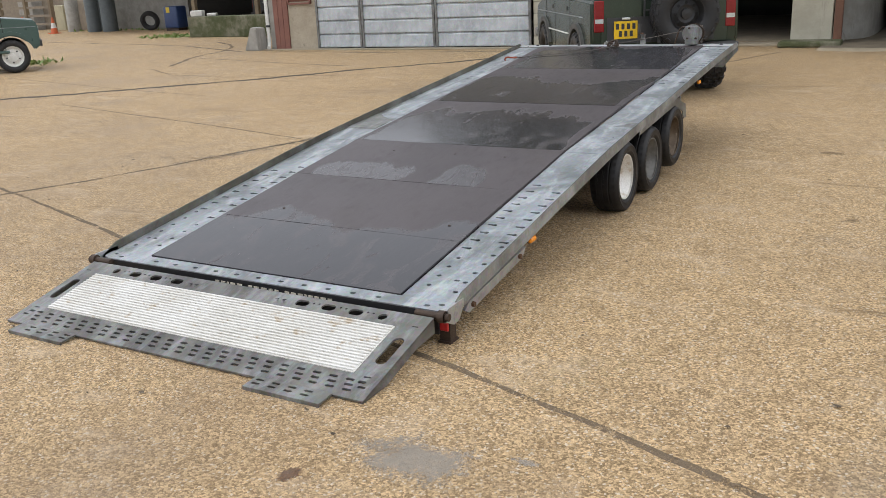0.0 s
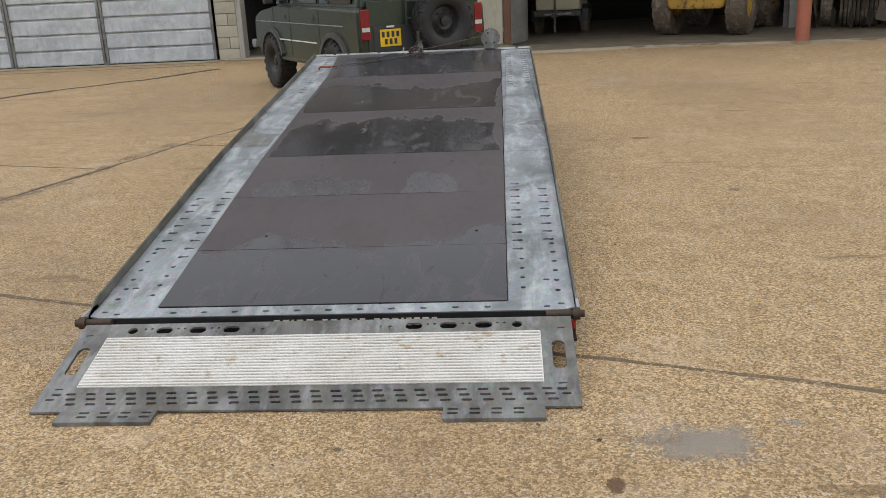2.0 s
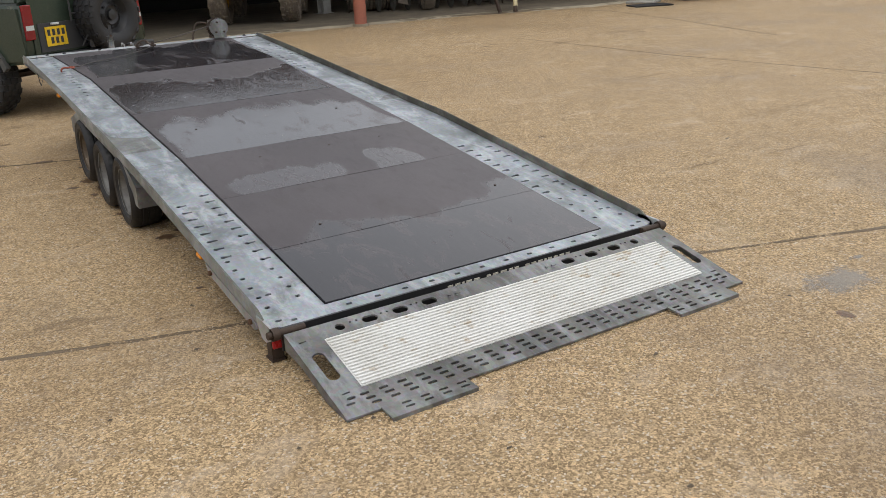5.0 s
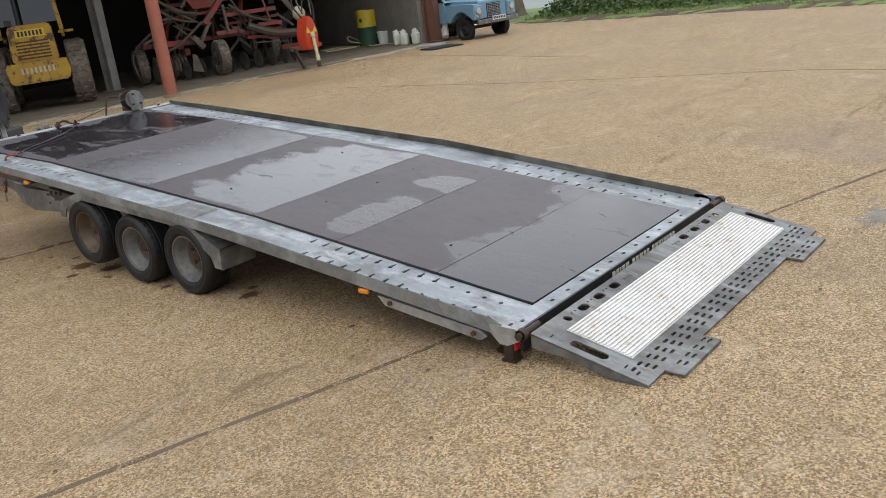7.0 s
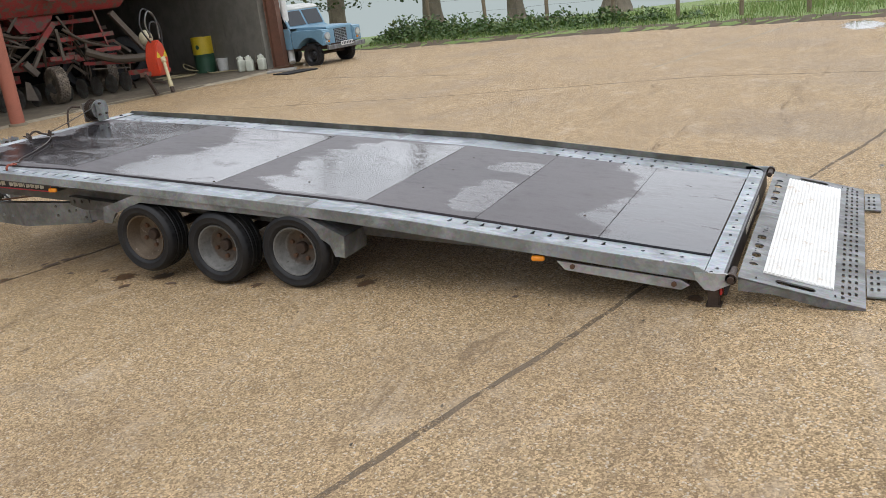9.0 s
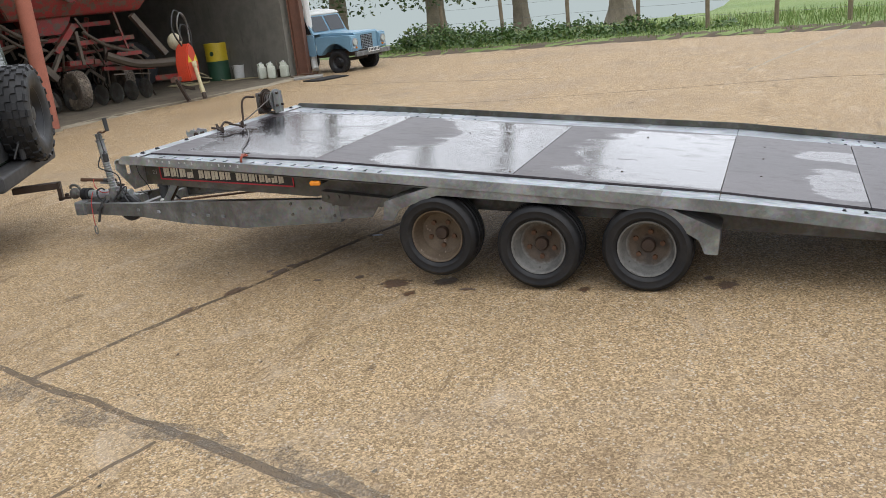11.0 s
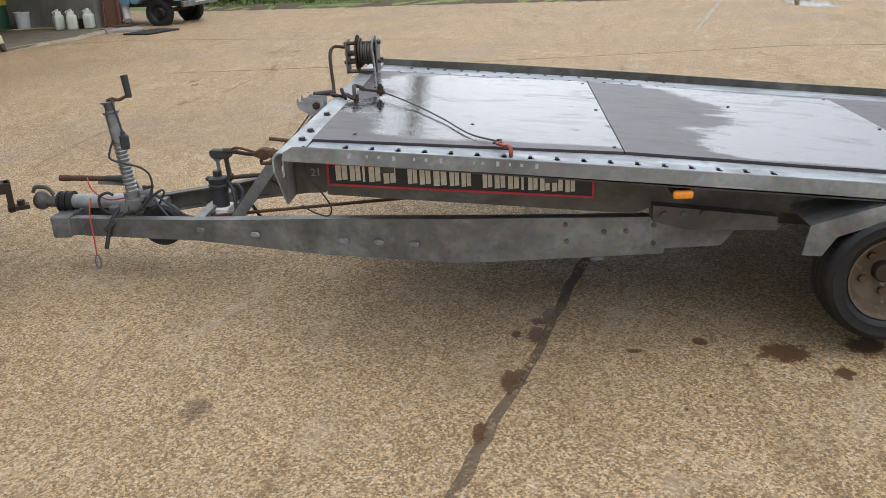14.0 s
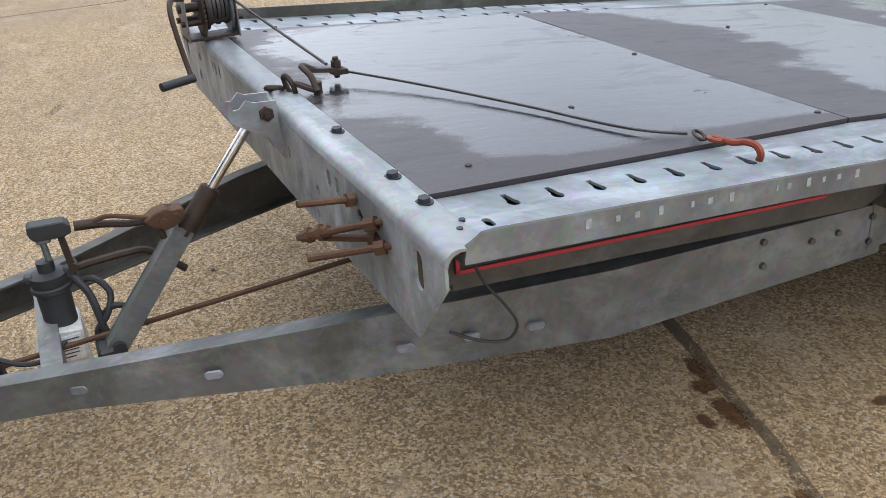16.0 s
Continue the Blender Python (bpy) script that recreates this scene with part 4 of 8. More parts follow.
# ---- the open barn ----
AP = [(0.75, 14.0), (2.6, 14.12), (5.0, 14.0), (6.6, 13.8), (8.8, 13.55), (10.1, 13.15), (12.0, 12.80), (14.15, 12.72), (15.0, 13.3), (17.6, 24), (0.9, 24)]
bm = B()
vs = [[bm.verts.new((x, y, z)) for x, y in AP] for z in (0, 0.035)]
bm.faces.new(vs[1])
for i in range(len(AP)):
    j = (i + 1) % len(AP)
    bm.faces.new((vs[0][i], vs[0][j], vs[1][j], vs[1][i]))
bmesh.ops.triangulate(bm, faces=bm.faces[:])
bmesh.ops.subdivide_edges(bm, edges=[e for e in bm.edges if e.calc_length() > 1.5], cuts=3)
single("apron", bm, "shed_floor", "dusty concrete barn floor with a low worn edge", "floor", kind="structure")
ragged_strip("apron_edge", AP[:8], 0.22, "apron", "pale worn concrete edging strip of the barn floor", 77, 0.042)


def column(name, x, y, w, d, z, mat, label, turn=0):
    c = thing(name, label, "column", pose(x, y, 0.03, 0, 0, turn))
    bm = B()
    box(bm, (0, -d / 2 + 0.01, z / 2), (w, 0.02, z)), box(bm, (0, d / 2 - 0.01, z / 2), (w, 0.02, z)), box(bm, (0, 0, z / 2), (0.02, d - 0.04, z))
    part("shaft", bm, mat, c)
    bm = B()
    box(bm, (0, 0, 0.01), (w + 0.1, d + 0.1, 0.02))
    part("base_plate", bm, mat, c)
    return c


bm = B()
rod(bm, (6.47, 13.65, 0.0), (6.47, 13.65, 4.3), 0.13, 24)
pc = thing("barn_column", "red oxide painted round steel barn column", "column")
part("shaft", bm, "red_post", pc, smooth=True)
bm = B()
rod(bm, (6.47, 13.65, 0.0), (6.47, 13.65, 0.05), 0.165, 24)
part("base", bm, "apron", pc)
column("barn_column", 7.43, 17.45, 0.24, 0.24, 4.9, "render", "pale grey painted steel barn column", 15)
column("barn_column", 14.08, 12.86, 0.34, 0.30, 4.3, "brown_steel", "brown rusted steel end column of the barn", 16)
dp = thing("downpipe", "white rainwater downpipe beside the barn end column", "downpipe")
bm = B()
tube(bm, [(14.40, 12.72, 4.35), (14.40, 12.72, 0.25), (14.32, 12.66, 0.12)], 0.085, 12)
part("pipe", bm, "white_paint", dp, smooth=True)
for z in (0.9, 2.6):
    bm = B()
    rod(bm, (14.40, 12.72, z), (14.40, 12.72, z + 0.06), 0.095, 12)
    part("clip", bm, "trim", dp)
dp = thing("downpipe", "thin pale water pipe on the barn end wall", "pipe")
bm = B()
tube(bm, [(14.10, 13.46, 4.3), (14.10, 13.46, 0.1)], 0.035, 8)
part("pipe", bm, "white_paint", dp, smooth=True)
END = pose(14.08, 13.06, 0.03, 0, 0, 71.0)
block_wall("wall_end", END, 0.0, 11.2, 0.0, 4.3, 0.22, "grey concrete block end wall of the barn", "block")
# the barn's inner shade is in this wall's colour
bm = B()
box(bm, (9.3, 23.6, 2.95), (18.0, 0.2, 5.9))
single("wall_back", bm, "dark_wall", "back wall of the barn, coloured near black as if unlit", "wall", kind="structure")
bm = B()
prism(bm, [(13.4, 4.42), (24.5, 6.15), (24.5, 6.30), (13.4, 4.57)], 0.6, 18.4)
single("barn_roof", bm, "roof", "grey fibre-cement barn roof", "roof", kind="structure")
bm = B()
bar(bm, (0.7, 14.0, 4.20), (15.2, 13.45, 4.20), 0.18, 0.35)
single("eaves_beam", bm, "brown_steel", "brown steel eaves beam of the barn", "beam", kind="structure")

# ---- the far yard to the west ----
def far_wall(name, a, b, h, mat, label, th=0.3):
    """A wall between two plan points, its face on the line."""
    d = Vector((b[0] - a[0], b[1] - a[1], 0))
    bm = B()
    box(bm, (d.length / 2, th / 2, h / 2), (d.length, th, h))
    single(name, bm, mat, label, "wall", kind="structure").matrix_basis = pose(a[0], a[1], 0, 0, 0, math.degrees(math.atan2(d.y, d.x)))


far_wall("wall_far", (-32.5, 26.4), (-26.6, 26.1), 3.4, "render", "grey rendered far yard wall")
far_wall("wall_far_boarded", (-46.0, 29.0), (-32.6, 26.9), 3.2, "wood_grey", "weathered boarded far shed wall")
far_wall("wall_far_back", (-44.0, 31.0), (-9.0, 31.0), 4.2, "dark_wall", "back wall of the far open shed, coloured near black as if unlit")
# unseen roof, added to hold light off the far shed
bm = B()
prism(bm, [(22.5, 3.2), (31.5, 4.4), (31.5, 4.55), (22.5, 3.35)], -31.5, -11.5)
single("far_roof", bm, "roof", "unseen grey roof added to keep the far open shed dark", "roof", kind="structure")
bm = B()
box(bm, (0, 0, 0.35), (5.2, 0.5, 0.70), None, 0.03, 2)
tw = single("trough_wall", bm, "mossy", "low mossy concrete wall with a worn top", "low wall", kind="structure")
tw.matrix_basis = pose(-17.85, 20.1, 0, 0, 0, -1)


# ---- the trailer ----
BEND = 1.93


def deck_z(y):
    return 0.16 + 0.15 * y if y < BEND else 0.4495 + 0.107 * (y - BEND)


trailer = thing("tilt_bed_trailer", "galvanised triple-axle tilt-bed car trailer with wet plywood deck", "trailer")


def tpart(name, bm, mat, label="", parent=None, smooth=False):
    return part(name, bm, mat, parent or trailer, label, smooth)


# deck boards
for a, b in ((0.003, 0.558), (0.562, 1.243), (1.247, 1.928), (1.932, 3.078), (3.082, 4.328), (4.332, 5.468)):
    bm = B()
    nx, ny = 6, 4
    wide = [0.763 + (0.062 * j / ny if a > 4 else 0.0) for j in range(ny + 1)]
    g = [[bm.verts.new((-wide[j] + (wide[j] + 0.763) * i / nx, a + (b - a) * j / ny, deck_z(a + (b - a) * j / ny) + random.uniform(-0.0012, 0.0012))) for j in range(ny + 1)] for i in range(nx + 1)]
    for i in range(nx):
        for j in range(ny):
            bm.faces.new((g[i][j], g[i + 1][j], g[i + 1][j + 1], g[i][j + 1]))
    q = bmesh.ops.extrude_face_region(bm, geom=bm.faces[:])
    bmesh.ops.translate(bm, vec=(0, 0, -0.018), verts=[v for v in q["geom"] if isinstance(v, bmesh.types.BMVert)])
    tpart("deck_board", bm, "ply", "dark phenolic plywood board with rain puddles", smooth=True)

# perforated side strips
ROW = 0.094


def strip(side, y0, y1, slots, dots, inner):
    bm = B()
    holes = [keyhole(side * x, y, 1.15, -side * f) for x, y, f in slots] + [oval(side * x, y, w, h, 8) for x, y, w, h in dots]
    outer = [(side * a, y) for a, y in inner] + [(side * 1.046, y1), (side * 1.046, y0)]
    plate(bm, outer, holes, lambda u, v, h: (u, v, deck_z(v) - 0.010 + h), 0.006)
    return tpart("side_strip", bm, "galv_pale", "pale weathered perforated galvanised strip")


for s in (-1, 1):
    rear = [(0.835, 0.52 + ROW * i, 1) for i in range(10)] + [(0.985, 0.62 + ROW * i, 1) for i in range(8)]
    dots = [(0.835, 0.13 + ROW * i, 0.024, 0.022) for i in range(4)] + [(0.985, 0.10 + ROW * i, 0.026, 0.022) for i in range(6)] + [(0.94, 0.20, 0.03, 0.016)]
    strip(s, 0.003, 1.928, rear, dots, ((0.768, 0.003), (0.768, 1.928)))
    if s < 0:
        front = [(0.895, 5.335 - ROW * i, 1) for i in range(17)]
        edge = ((0.768, 1.932), (0.768, 4.33), (0.830, 5.47))
        strip(s, 1.932, 5.47, front, [(0.955, 5.42, 0.034, 0.018), (0.80, 2.7, 0.012, 0.012), (0.95, 2.3, 0.012, 0.012)], edge)
    else:
        front = [(0.845, 5.36 - ROW * i, 1) for i in range(17)] + [(0.985, 5.30 - ROW * i, 1) for i in range(16)]
        strip(s, 1.932, 5.47, front, [(0.80, 2.7, 0.012, 0.012), (0.95, 2.3, 0.012, 0.012)], ((0.768, 1.932), (0.768, 5.47)))

# channel plates added below the perforated strips so that their slots look dark
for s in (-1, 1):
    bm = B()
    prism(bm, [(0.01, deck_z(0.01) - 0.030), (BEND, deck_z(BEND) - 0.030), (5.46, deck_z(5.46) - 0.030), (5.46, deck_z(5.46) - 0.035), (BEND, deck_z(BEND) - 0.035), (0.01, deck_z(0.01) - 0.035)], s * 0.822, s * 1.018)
    tpart("strip_channel", bm, "grimy", "steel channel plate added below the perforated strip to darken its slots")

# side rails with a raised lip
for s in (-1, 1):
    bm = B()
    ys = [-0.07, 0.03, 0.5, 1.0, 1.5, BEND, 2.5, 3.2, 4.0, 4.8, 5.46, 5.485, 5.503, 5.515, 5.520]
    rows = []
    for i, y in enumerate(ys):
        wob = random.uniform(-0.004, 0.004)
        top = 0.026 + wob + (0.006 if y < 2.2 else 0)
        if i == 0:
            top = 0.0
        # rounded front end
        top -= {5.485: 0.004, 5.503: 0.012, 5.515: 0.024, 5.520: 0.040}.get(y, 0.0)
        low = -0.034 if y < 2.0 else -0.026
        z = deck_z(y)
        rows.append([bm.verts.new((s * x, y, z + h)) for x, h in ((1.048, top), (1.056, top), (1.056, low), (1.020, low - 0.006), (1.020, low), (1.048, low + 0.005))])
    for a, b in zip(rows, rows[1:]):
        for k in range(6):
            f = bm.faces.new((a[k], b[k], b[(k + 1) % 6], a[(k + 1) % 6]))
            f.material_index = 1 if k in (1, 2) else 0
    bm.faces.new(rows[0]), bm.faces.new(rows[-1][::-1])
    rail = tpart("side_rail", bm, ["rail", "rail_face"], "dirty galvanised side rail with a raised lip")

# worn transfer along the left rail: bars only
for i, (y, w) in enumerate([(5.29, 0.035), (5.23, 0.025), (5.19, 0.03), (5.14, 0.03), (5.07, 0.02), (5.03, 0.03), (4.98, 0.03), (4.87, 0.012), (4.84, 0.03), (4.79, 0.03), (4.75, 0.02), (4.71, 0.03), (4.66, 0.03), (4.62, 0.012)]):
    bm = B()
    box(bm, (-1.0566, y, deck_z(y) + 0.006), (0.001, w * 0.34, 0.011 if i % 3 else 0.017))
    tpart("worn_transfer", bm, "bloom_white", "worn white lettering remains, unreadable", rail)

# chassis beams under the deck
for s in (-1, 1):
    bm = B()
    prism(bm, [(-0.05, deck_z(-0.05) - 0.02), (BEND, deck_z(BEND) - 0.022), (5.43, deck_z(5.43) - 0.022), (5.43, deck_z(5.43) - 0.215), (4.30, deck_z(4.30) - 0.215), (4.2, deck_z(4.2) - 0.165), (2.0, deck_z(2) - 0.185), (1.2, deck_z(1.2) - 0.14), (-0.05, deck_z(-0.05) - 0.09)], s * 0.765, s * 0.82)
    tpart("chassis_beam", bm, "grimy", "grimy steel chassis beam")
for y in (0.4, 1.1, 1.9, 2.6, 3.2, 3.9, 4.6, 5.2):
    bm = B()
    box(bm, (0, y, deck_z(y) - 0.07), (1.66, 0.05, 0.09))
    tpart("cross_member", bm, "grimy")
bm = B()
box(bm, (0, 4.86, deck_z(4.86) - 0.16), (1.5, 0.06, 0.06))
tpart("cross_member", bm, "grimy")
# rear cross plate with bolt holes, brand panel below it
bm = B()
holes = [oval(-0.68 + 0.136 * i, -0.045, 0.03, 0.018, 8) for i in range(11)] + [oval(s * 0.93, -0.05, 0.028, 0.018, 8) for s in (-1, 1)] + [oval(s * 0.99, -0.03, 0.03, 0.016, 8) for s in (-1, 1)]
plate(bm, [(-1.045, -0.06), (-0.985, -0.085), (0.985, -0.085), (1.045, -0.06), (1.045, -0.003), (-1.045, -0.003)], holes, lambda u, v, h: (u, v, deck_z(v) - 0.004 + h), 0.008)
tpart("rear_plate", bm, "galv_pale", "galvanised rear plate with a row of bolt holes")
bm = B()
box(bm, (0, -0.095, 0.098), (2.02, 0.012, 0.10))
rb = tpart("rear_panel", bm, "black", "black rear panel with cream lettering bars")
x = -0.23
for w in (0.035, 0.035, 0.016, 0.038, 0.04, 0, 0.03, 0.038, 0.045, 0.03, 0.03, 0, 0.032, 0.036, 0.036, 0.016, 0.03, 0.03, 0.036, 0.03):
    if w:
        bm = B()
        box(bm, (x + w / 2, -0.1025, 0.112), (w * 0.75, 0.003, 0.034))
        part("lettering_bar", bm, "sign_white", rb)
    x += (w or 0.022) + 0.004

# hinge pins and rear prop stands
for s in (-1, 1):
    bm = B()
    rod(bm, (s * 0.92, -0.125, 0.142), (s * 1.078, -0.125, 0.142), 0.016, 14), rod(bm, (s * 1.03, -0.125, 0.142), (s * 1.06, -0.125, 0.142), 0.026, 14)
    tpart("hinge_pin", bm, "dark_rust", "rusty hinge pin", smooth=True)
    bm = B()
    prism(bm, [(-0.10, 0.168), (0.035, 0.172), (0.03, 0.135), (-0.01, 0.088), (-0.055, 0.084), (-0.145, 0.128), (-0.145, 0.155)], s * 1.048, s * 1.060)
    tpart("hinge_plate", bm, "galv", "galvanised hinge plate at the rear corner")
    st = bm = B()
    for dx in (-0.022, 0.022):
        box(bm, (s * 1.022 + dx, -0.045, 0.055), (0.006, 0.05, 0.11))
    box(bm, (s * 1.022, -0.068, 0.055), (0.05, 0.006, 0.11)), box(bm, (s * 1.022, -0.045, 0.006), (0.06, 0.07, 0.010))
    tpart("prop_stand", bm, "dark_rust", "dark rusty folding prop stand")
    bm = B()
    box(bm, (s * 1.024, -0.078, 0.078), (0.042, 0.012, 0.04), None, 0.004)
    tpart("reflector", bm, "red", "red reflector")
    bm = B()
    prism(bm, [(0.70, deck_z(0.70) - 0.055), (0.66, deck_z(0.66) - 0.095), (0.10, deck_z(0.1) - 0.095), (0.06, deck_z(0.06) - 0.065), (0.10, deck_z(0.1) - 0.045)], s * 1.038, s * 1.05)
    arm = tpart("side_arm", bm, "galv", "bolted galvanised side arm")
    for y in (0.13, 0.62):
        bm = B()
        rod(bm, (s * 1.045, y, deck_z(y) - 0.07), (s * 1.063, y, deck_z(y) - 0.07), 0.013, 6)
        tpart("bolt", bm, "rust", "", arm)
    for y, z in ((0.80, -0.062), (4.17, -0.066)):
        bm = B()
        box(bm, (s * 1.040, y, deck_z(y) + z), (0.024, 0.070, 0.030), None, 0.0115, 3)
        mk = tpart("side_marker", bm, "orange_lens", "amber side marker lamp")
        bm = B()
        box(bm, (s * (0.92 if y > 1 else 1.02), y, deck_z(y) + z), (0.22 if y > 1 else 0.02, 0.062, 0.026), None, 0.004)
        part("marker_base", bm, "trim", mk)

# the loading ramp
RS = (0.118 - 0.045) / (0.546 - 0.25)


def on_ramp(u, v, h):
    return (u, v, 0.118 + (v + 0.25) * RS + h)


bm = B()
holes = []
for s in (-1, 1):
    holes.append(oval(s * 0.80, -0.197, 0.042, 0.042, 12))
    for x in (0.665, 0.522, 0.38):
        holes.append(oval(s * x, -0.197, 0.070, 0.042, 12))
    for x in (0.735, 0.594, 0.451):
        holes += [oval(s * (x + d), -0.186, 0.012, 0.012, 6) for d in (-0.014, 0.014)]
    holes.append(oval(s * 0.957, -0.39, 0.052, 0.17, 12))
    holes += [oval(s * 0.975, -0.225, 0.03, 0.008, 6), oval(s * 0.96, -0.555, 0.034, 0.010, 6), oval(s * 0.955, -0.585, 0.036, 0.016, 8), oval(s * 0.97, -0.612, 0.036, 0.012, 8)]
for i in range(24):
    x = -0.90 + 0.0783 * i
    for j, y in enumerate((-0.583, -0.611, -0.639)):
        holes.append(oval(x + 0.010 * j, y, 0.040, 0.014, 8))
outer = [(-1.02, -0.15), (1.02, -0.15), (1.02, -0.678), (-1.02, -0.678)]
plate(bm, outer, holes, on_ramp, 0.008)
ramp = tpart("ramp", bm, "galv_ramp", "galvanised perforated loading ramp lying on the ground")
for s in (-1, 1):
    bm = B()
    holes = [oval(s * (0.56 + 0.0783 * i), y, 0.040, 0.014, 8) for i in range(4) for y in (-0.703, -0.731)]
    a, b = sorted((s * 0.525, s * 0.888))
    plate(bm, [(a, -0.682), (b, -0.682), (b, -0.766), (a, -0.766)], holes, lambda u, v, h: (u, v, 0.020 + h + (v + 0.69) * 0.06), 0.008)
    box(bm, (s * 0.7065, -0.764, 0.006), (0.36, 0.006, 0.016))
    part("ramp_toe", bm, "galv_ramp", ramp)
    bm = B()
    prism(bm, [(-0.15, 0.138), (-0.678, 0.006), (-0.678, 0.002), (-0.52, 0.004), (-0.30, 0.062), (-0.15, 0.075)], s * 1.008, s * 1.02)
    part("ramp_cheek", bm, "galv_ramp", ramp)
    letters("2.1", 0.055, Matrix.Translation((s * 0.265, -0.197, 0.118 + 0.053 * RS + 0.002)) @ pose(0, 0, 0, math.degrees(math.atan(RS)), 0, 180), ramp, "ink", "stencil", "stencilled 2.1 on the ramp")
bm = B()
plate(bm, [(-0.892, -0.248), (0.892, -0.248), (0.892, -0.548), (-0.892, -0.548)], [], lambda u, v, h: on_ramp(u, v, h + 0.004), 0.004)
tread = part("tread_panel", bm, "alu", ramp, "bright ribbed aluminium tread panel")
for i in range(17):
    bm = B()
    y = -0.257 - 0.0176 * i
    bar(bm, on_ramp(-0.888, y, 0.0065), on_ramp(0.888, y, 0.0065), 0.0105, 0.005)
    part("rib", bm, "alu", tread)

# bolts on the deck
for x, y in [(-0.72, 5.33), (0.72, 5.33), (-0.70, 4.36), (0.70, 4.36), (-0.70, 3.11), (0.70, 3.11), (0.0, 4.36), (0.0, 3.11), (-0.5, 2.5), (0.5, 2.5), (-0.45, 0.72), (0.62, 0.72), (-0.35, 1.75), (0.45, 1.75), (0.1, 1.75), (-0.45, 4.9), (0.3, 3.7)]:
    bm = B()
    rod(bm, (x, y, deck_z(y)), (x, y, deck_z(y) + 0.003), 0.008, 8, 0.007)
    tpart("deck_bolt", bm, "dark_rust")

# front plate with holes, folded over from the deck
bm = B()
fh = [oval(u, v, w, h, 8) for u, v, w, h in ((-0.525, 0.770, 0.020, 0.044), (-0.573, 0.770, 0.020, 0.044), (-0.241, 0.732, 0.013, 0.034), (-0.443, 0.711, 0.022, 0.024), (-0.694, 0.753, 0.028, 0.030), (-0.424, 0.645, 0.020, 0.022), (0.549, 0.770, 0.018, 0.040), (0.508, 0.770, 0.018, 0.040), (0.455, 0.770, 0.018, 0.040), (0.750, 0.760, 0.034, 0.030), (0.790, 0.690, 0.034, 0.040), (-0.160, 0.770, 0.014, 0.022))]
fh += [oval(s * 0.956, 0.760, 0.034, 0.078, 14) for s in (-1, 1)]
plate(bm, [(-1.056, 0.812), (1.056, 0.812), (1.056, 0.771), (0.932, 0.612), (-0.932, 0.612), (-1.056, 0.771)], fh, lambda u, v, h: (u, 5.556 + h, v), 0.006)
tpart("front_plate", bm, "galv_streak", "galvanised front cross plate with slots")
bm = B()
zt = deck_z(5.53) + 0.004
fold = [(5.472, deck_z(5.472) + 0.002), (5.530, zt)] + [(5.530 + 0.026 * math.sin(a), zt - 0.026 + 0.026 * math.cos(a)) for a in (0.4, 0.8, 1.2, 1.5708)]
prism(bm, fold + [(y - 0.006, z - 0.006) for y, z in fold[::-1]], -1.056, 1.056)
tpart("front_strip", bm, "galv_cross", "pale galvanised front strip folded over the edge", smooth=True)
for x in (-0.864, -0.729, -0.440, 0.92):
    bm = B()
    rod(bm, (x, 5.495, deck_z(5.495) + 0.002), (x, 5.495, deck_z(5.495) + 0.014), 0.012, 6)
    rod(bm, (x, 5.495, deck_z(5.495) + 0.002), (x, 5.495, deck_z(5.495) + 0.005), 0.017, 12)
    tpart("strip_bolt", bm, "ink", "dark bolt head")
for x, y in ((-0.955, 5.47), (-0.985, 5.49)):
    bm = B()
    rod(bm, (x, y, deck_z(y)), (x, y, deck_z(y) + 0.005), 0.006, 8)
    tpart("rivet", bm, "ink")
# web and lower flange of the front beam, open at its ends
bm = B()
plate(bm, [(-0.80, 5.545), (0.80, 5.545), (0.80, 5.44), (-0.80, 5.44)], [], lambda u, v, h: (u, v, 0.618 + h), 0.006)
tpart("front_flange", bm, "grimy", "grimy lower flange of the front beam")

for s in (-1, 1):
    bm = B()
    prism(bm, [(5.40, 0.625), (5.545, 0.615), (5.545, 0.785), (5.40, 0.775)], s * 0.812, s * 0.820)
    ck = tpart("beam_cheek", bm, "grimy", "grimy plate closing the front beam")
    if s < 0:
        letters("21", 0.040, pose(-0.8207, 5.468, 0.697, 90, 0, -90), ck, "galv", "stencil", "faint stencilled 21")
# side sign with lettering bars
for s in (-1,):
    bm = B()
    prism(bm, [(4.445, 0.555), (5.425, 0.648), (5.425, 0.736), (4.445, 0.637)], s * 0.822, s * 0.827)
    sg = tpart("side_sign", bm, "black", "black sign with red border and cream lettering bars")
    for (ya, za), (yb, zb), hh in (((4.445, 0.559), (5.425, 0.652), 0.008), ((4.445, 0.633), (5.425, 0.732), 0.007)):
        bm = B()
        bar(bm, (s * 0.8285, ya, za), (s * 0.8285, yb, zb), 0.003, hh)
        part("border", bm, "sign_red", sg)
    for y in (4.449, 5.421):
        bm = B()
        z = 0.596 + (y - 4.455) * 0.0985
        box(bm, (s * 0.8285, y, z), (0.003, 0.008, 0.082))
        part("border", bm, "sign_red", sg)
    y = 5.395
    for w in (0.055, 0.05, 0.022, 0.055, 0.058, 0, 0.045, 0.052, 0.062, 0.045, 0.045, 0, 0.045, 0.05, 0.052, 0.024, 0.045, 0.045, 0.05, 0.045):
        if w:
            bm = B()
            z = 0.603 + (y - 4.455) * 0.0985
            hh = 0.060 if w < 0.057 else 0.066
            box(bm, (s * 0.8282, y - w * 0.24, z), (0.003, w * 0.36, hh))
            if w > 0.03:
                box(bm, (s * 0.8282, y - w * 0.66, z), (0.003, w * 0.34, hh * 0.95))
            part("lettering_bar", bm, "sign_white", sg)
        y -= (w or 0.035) * 0.968
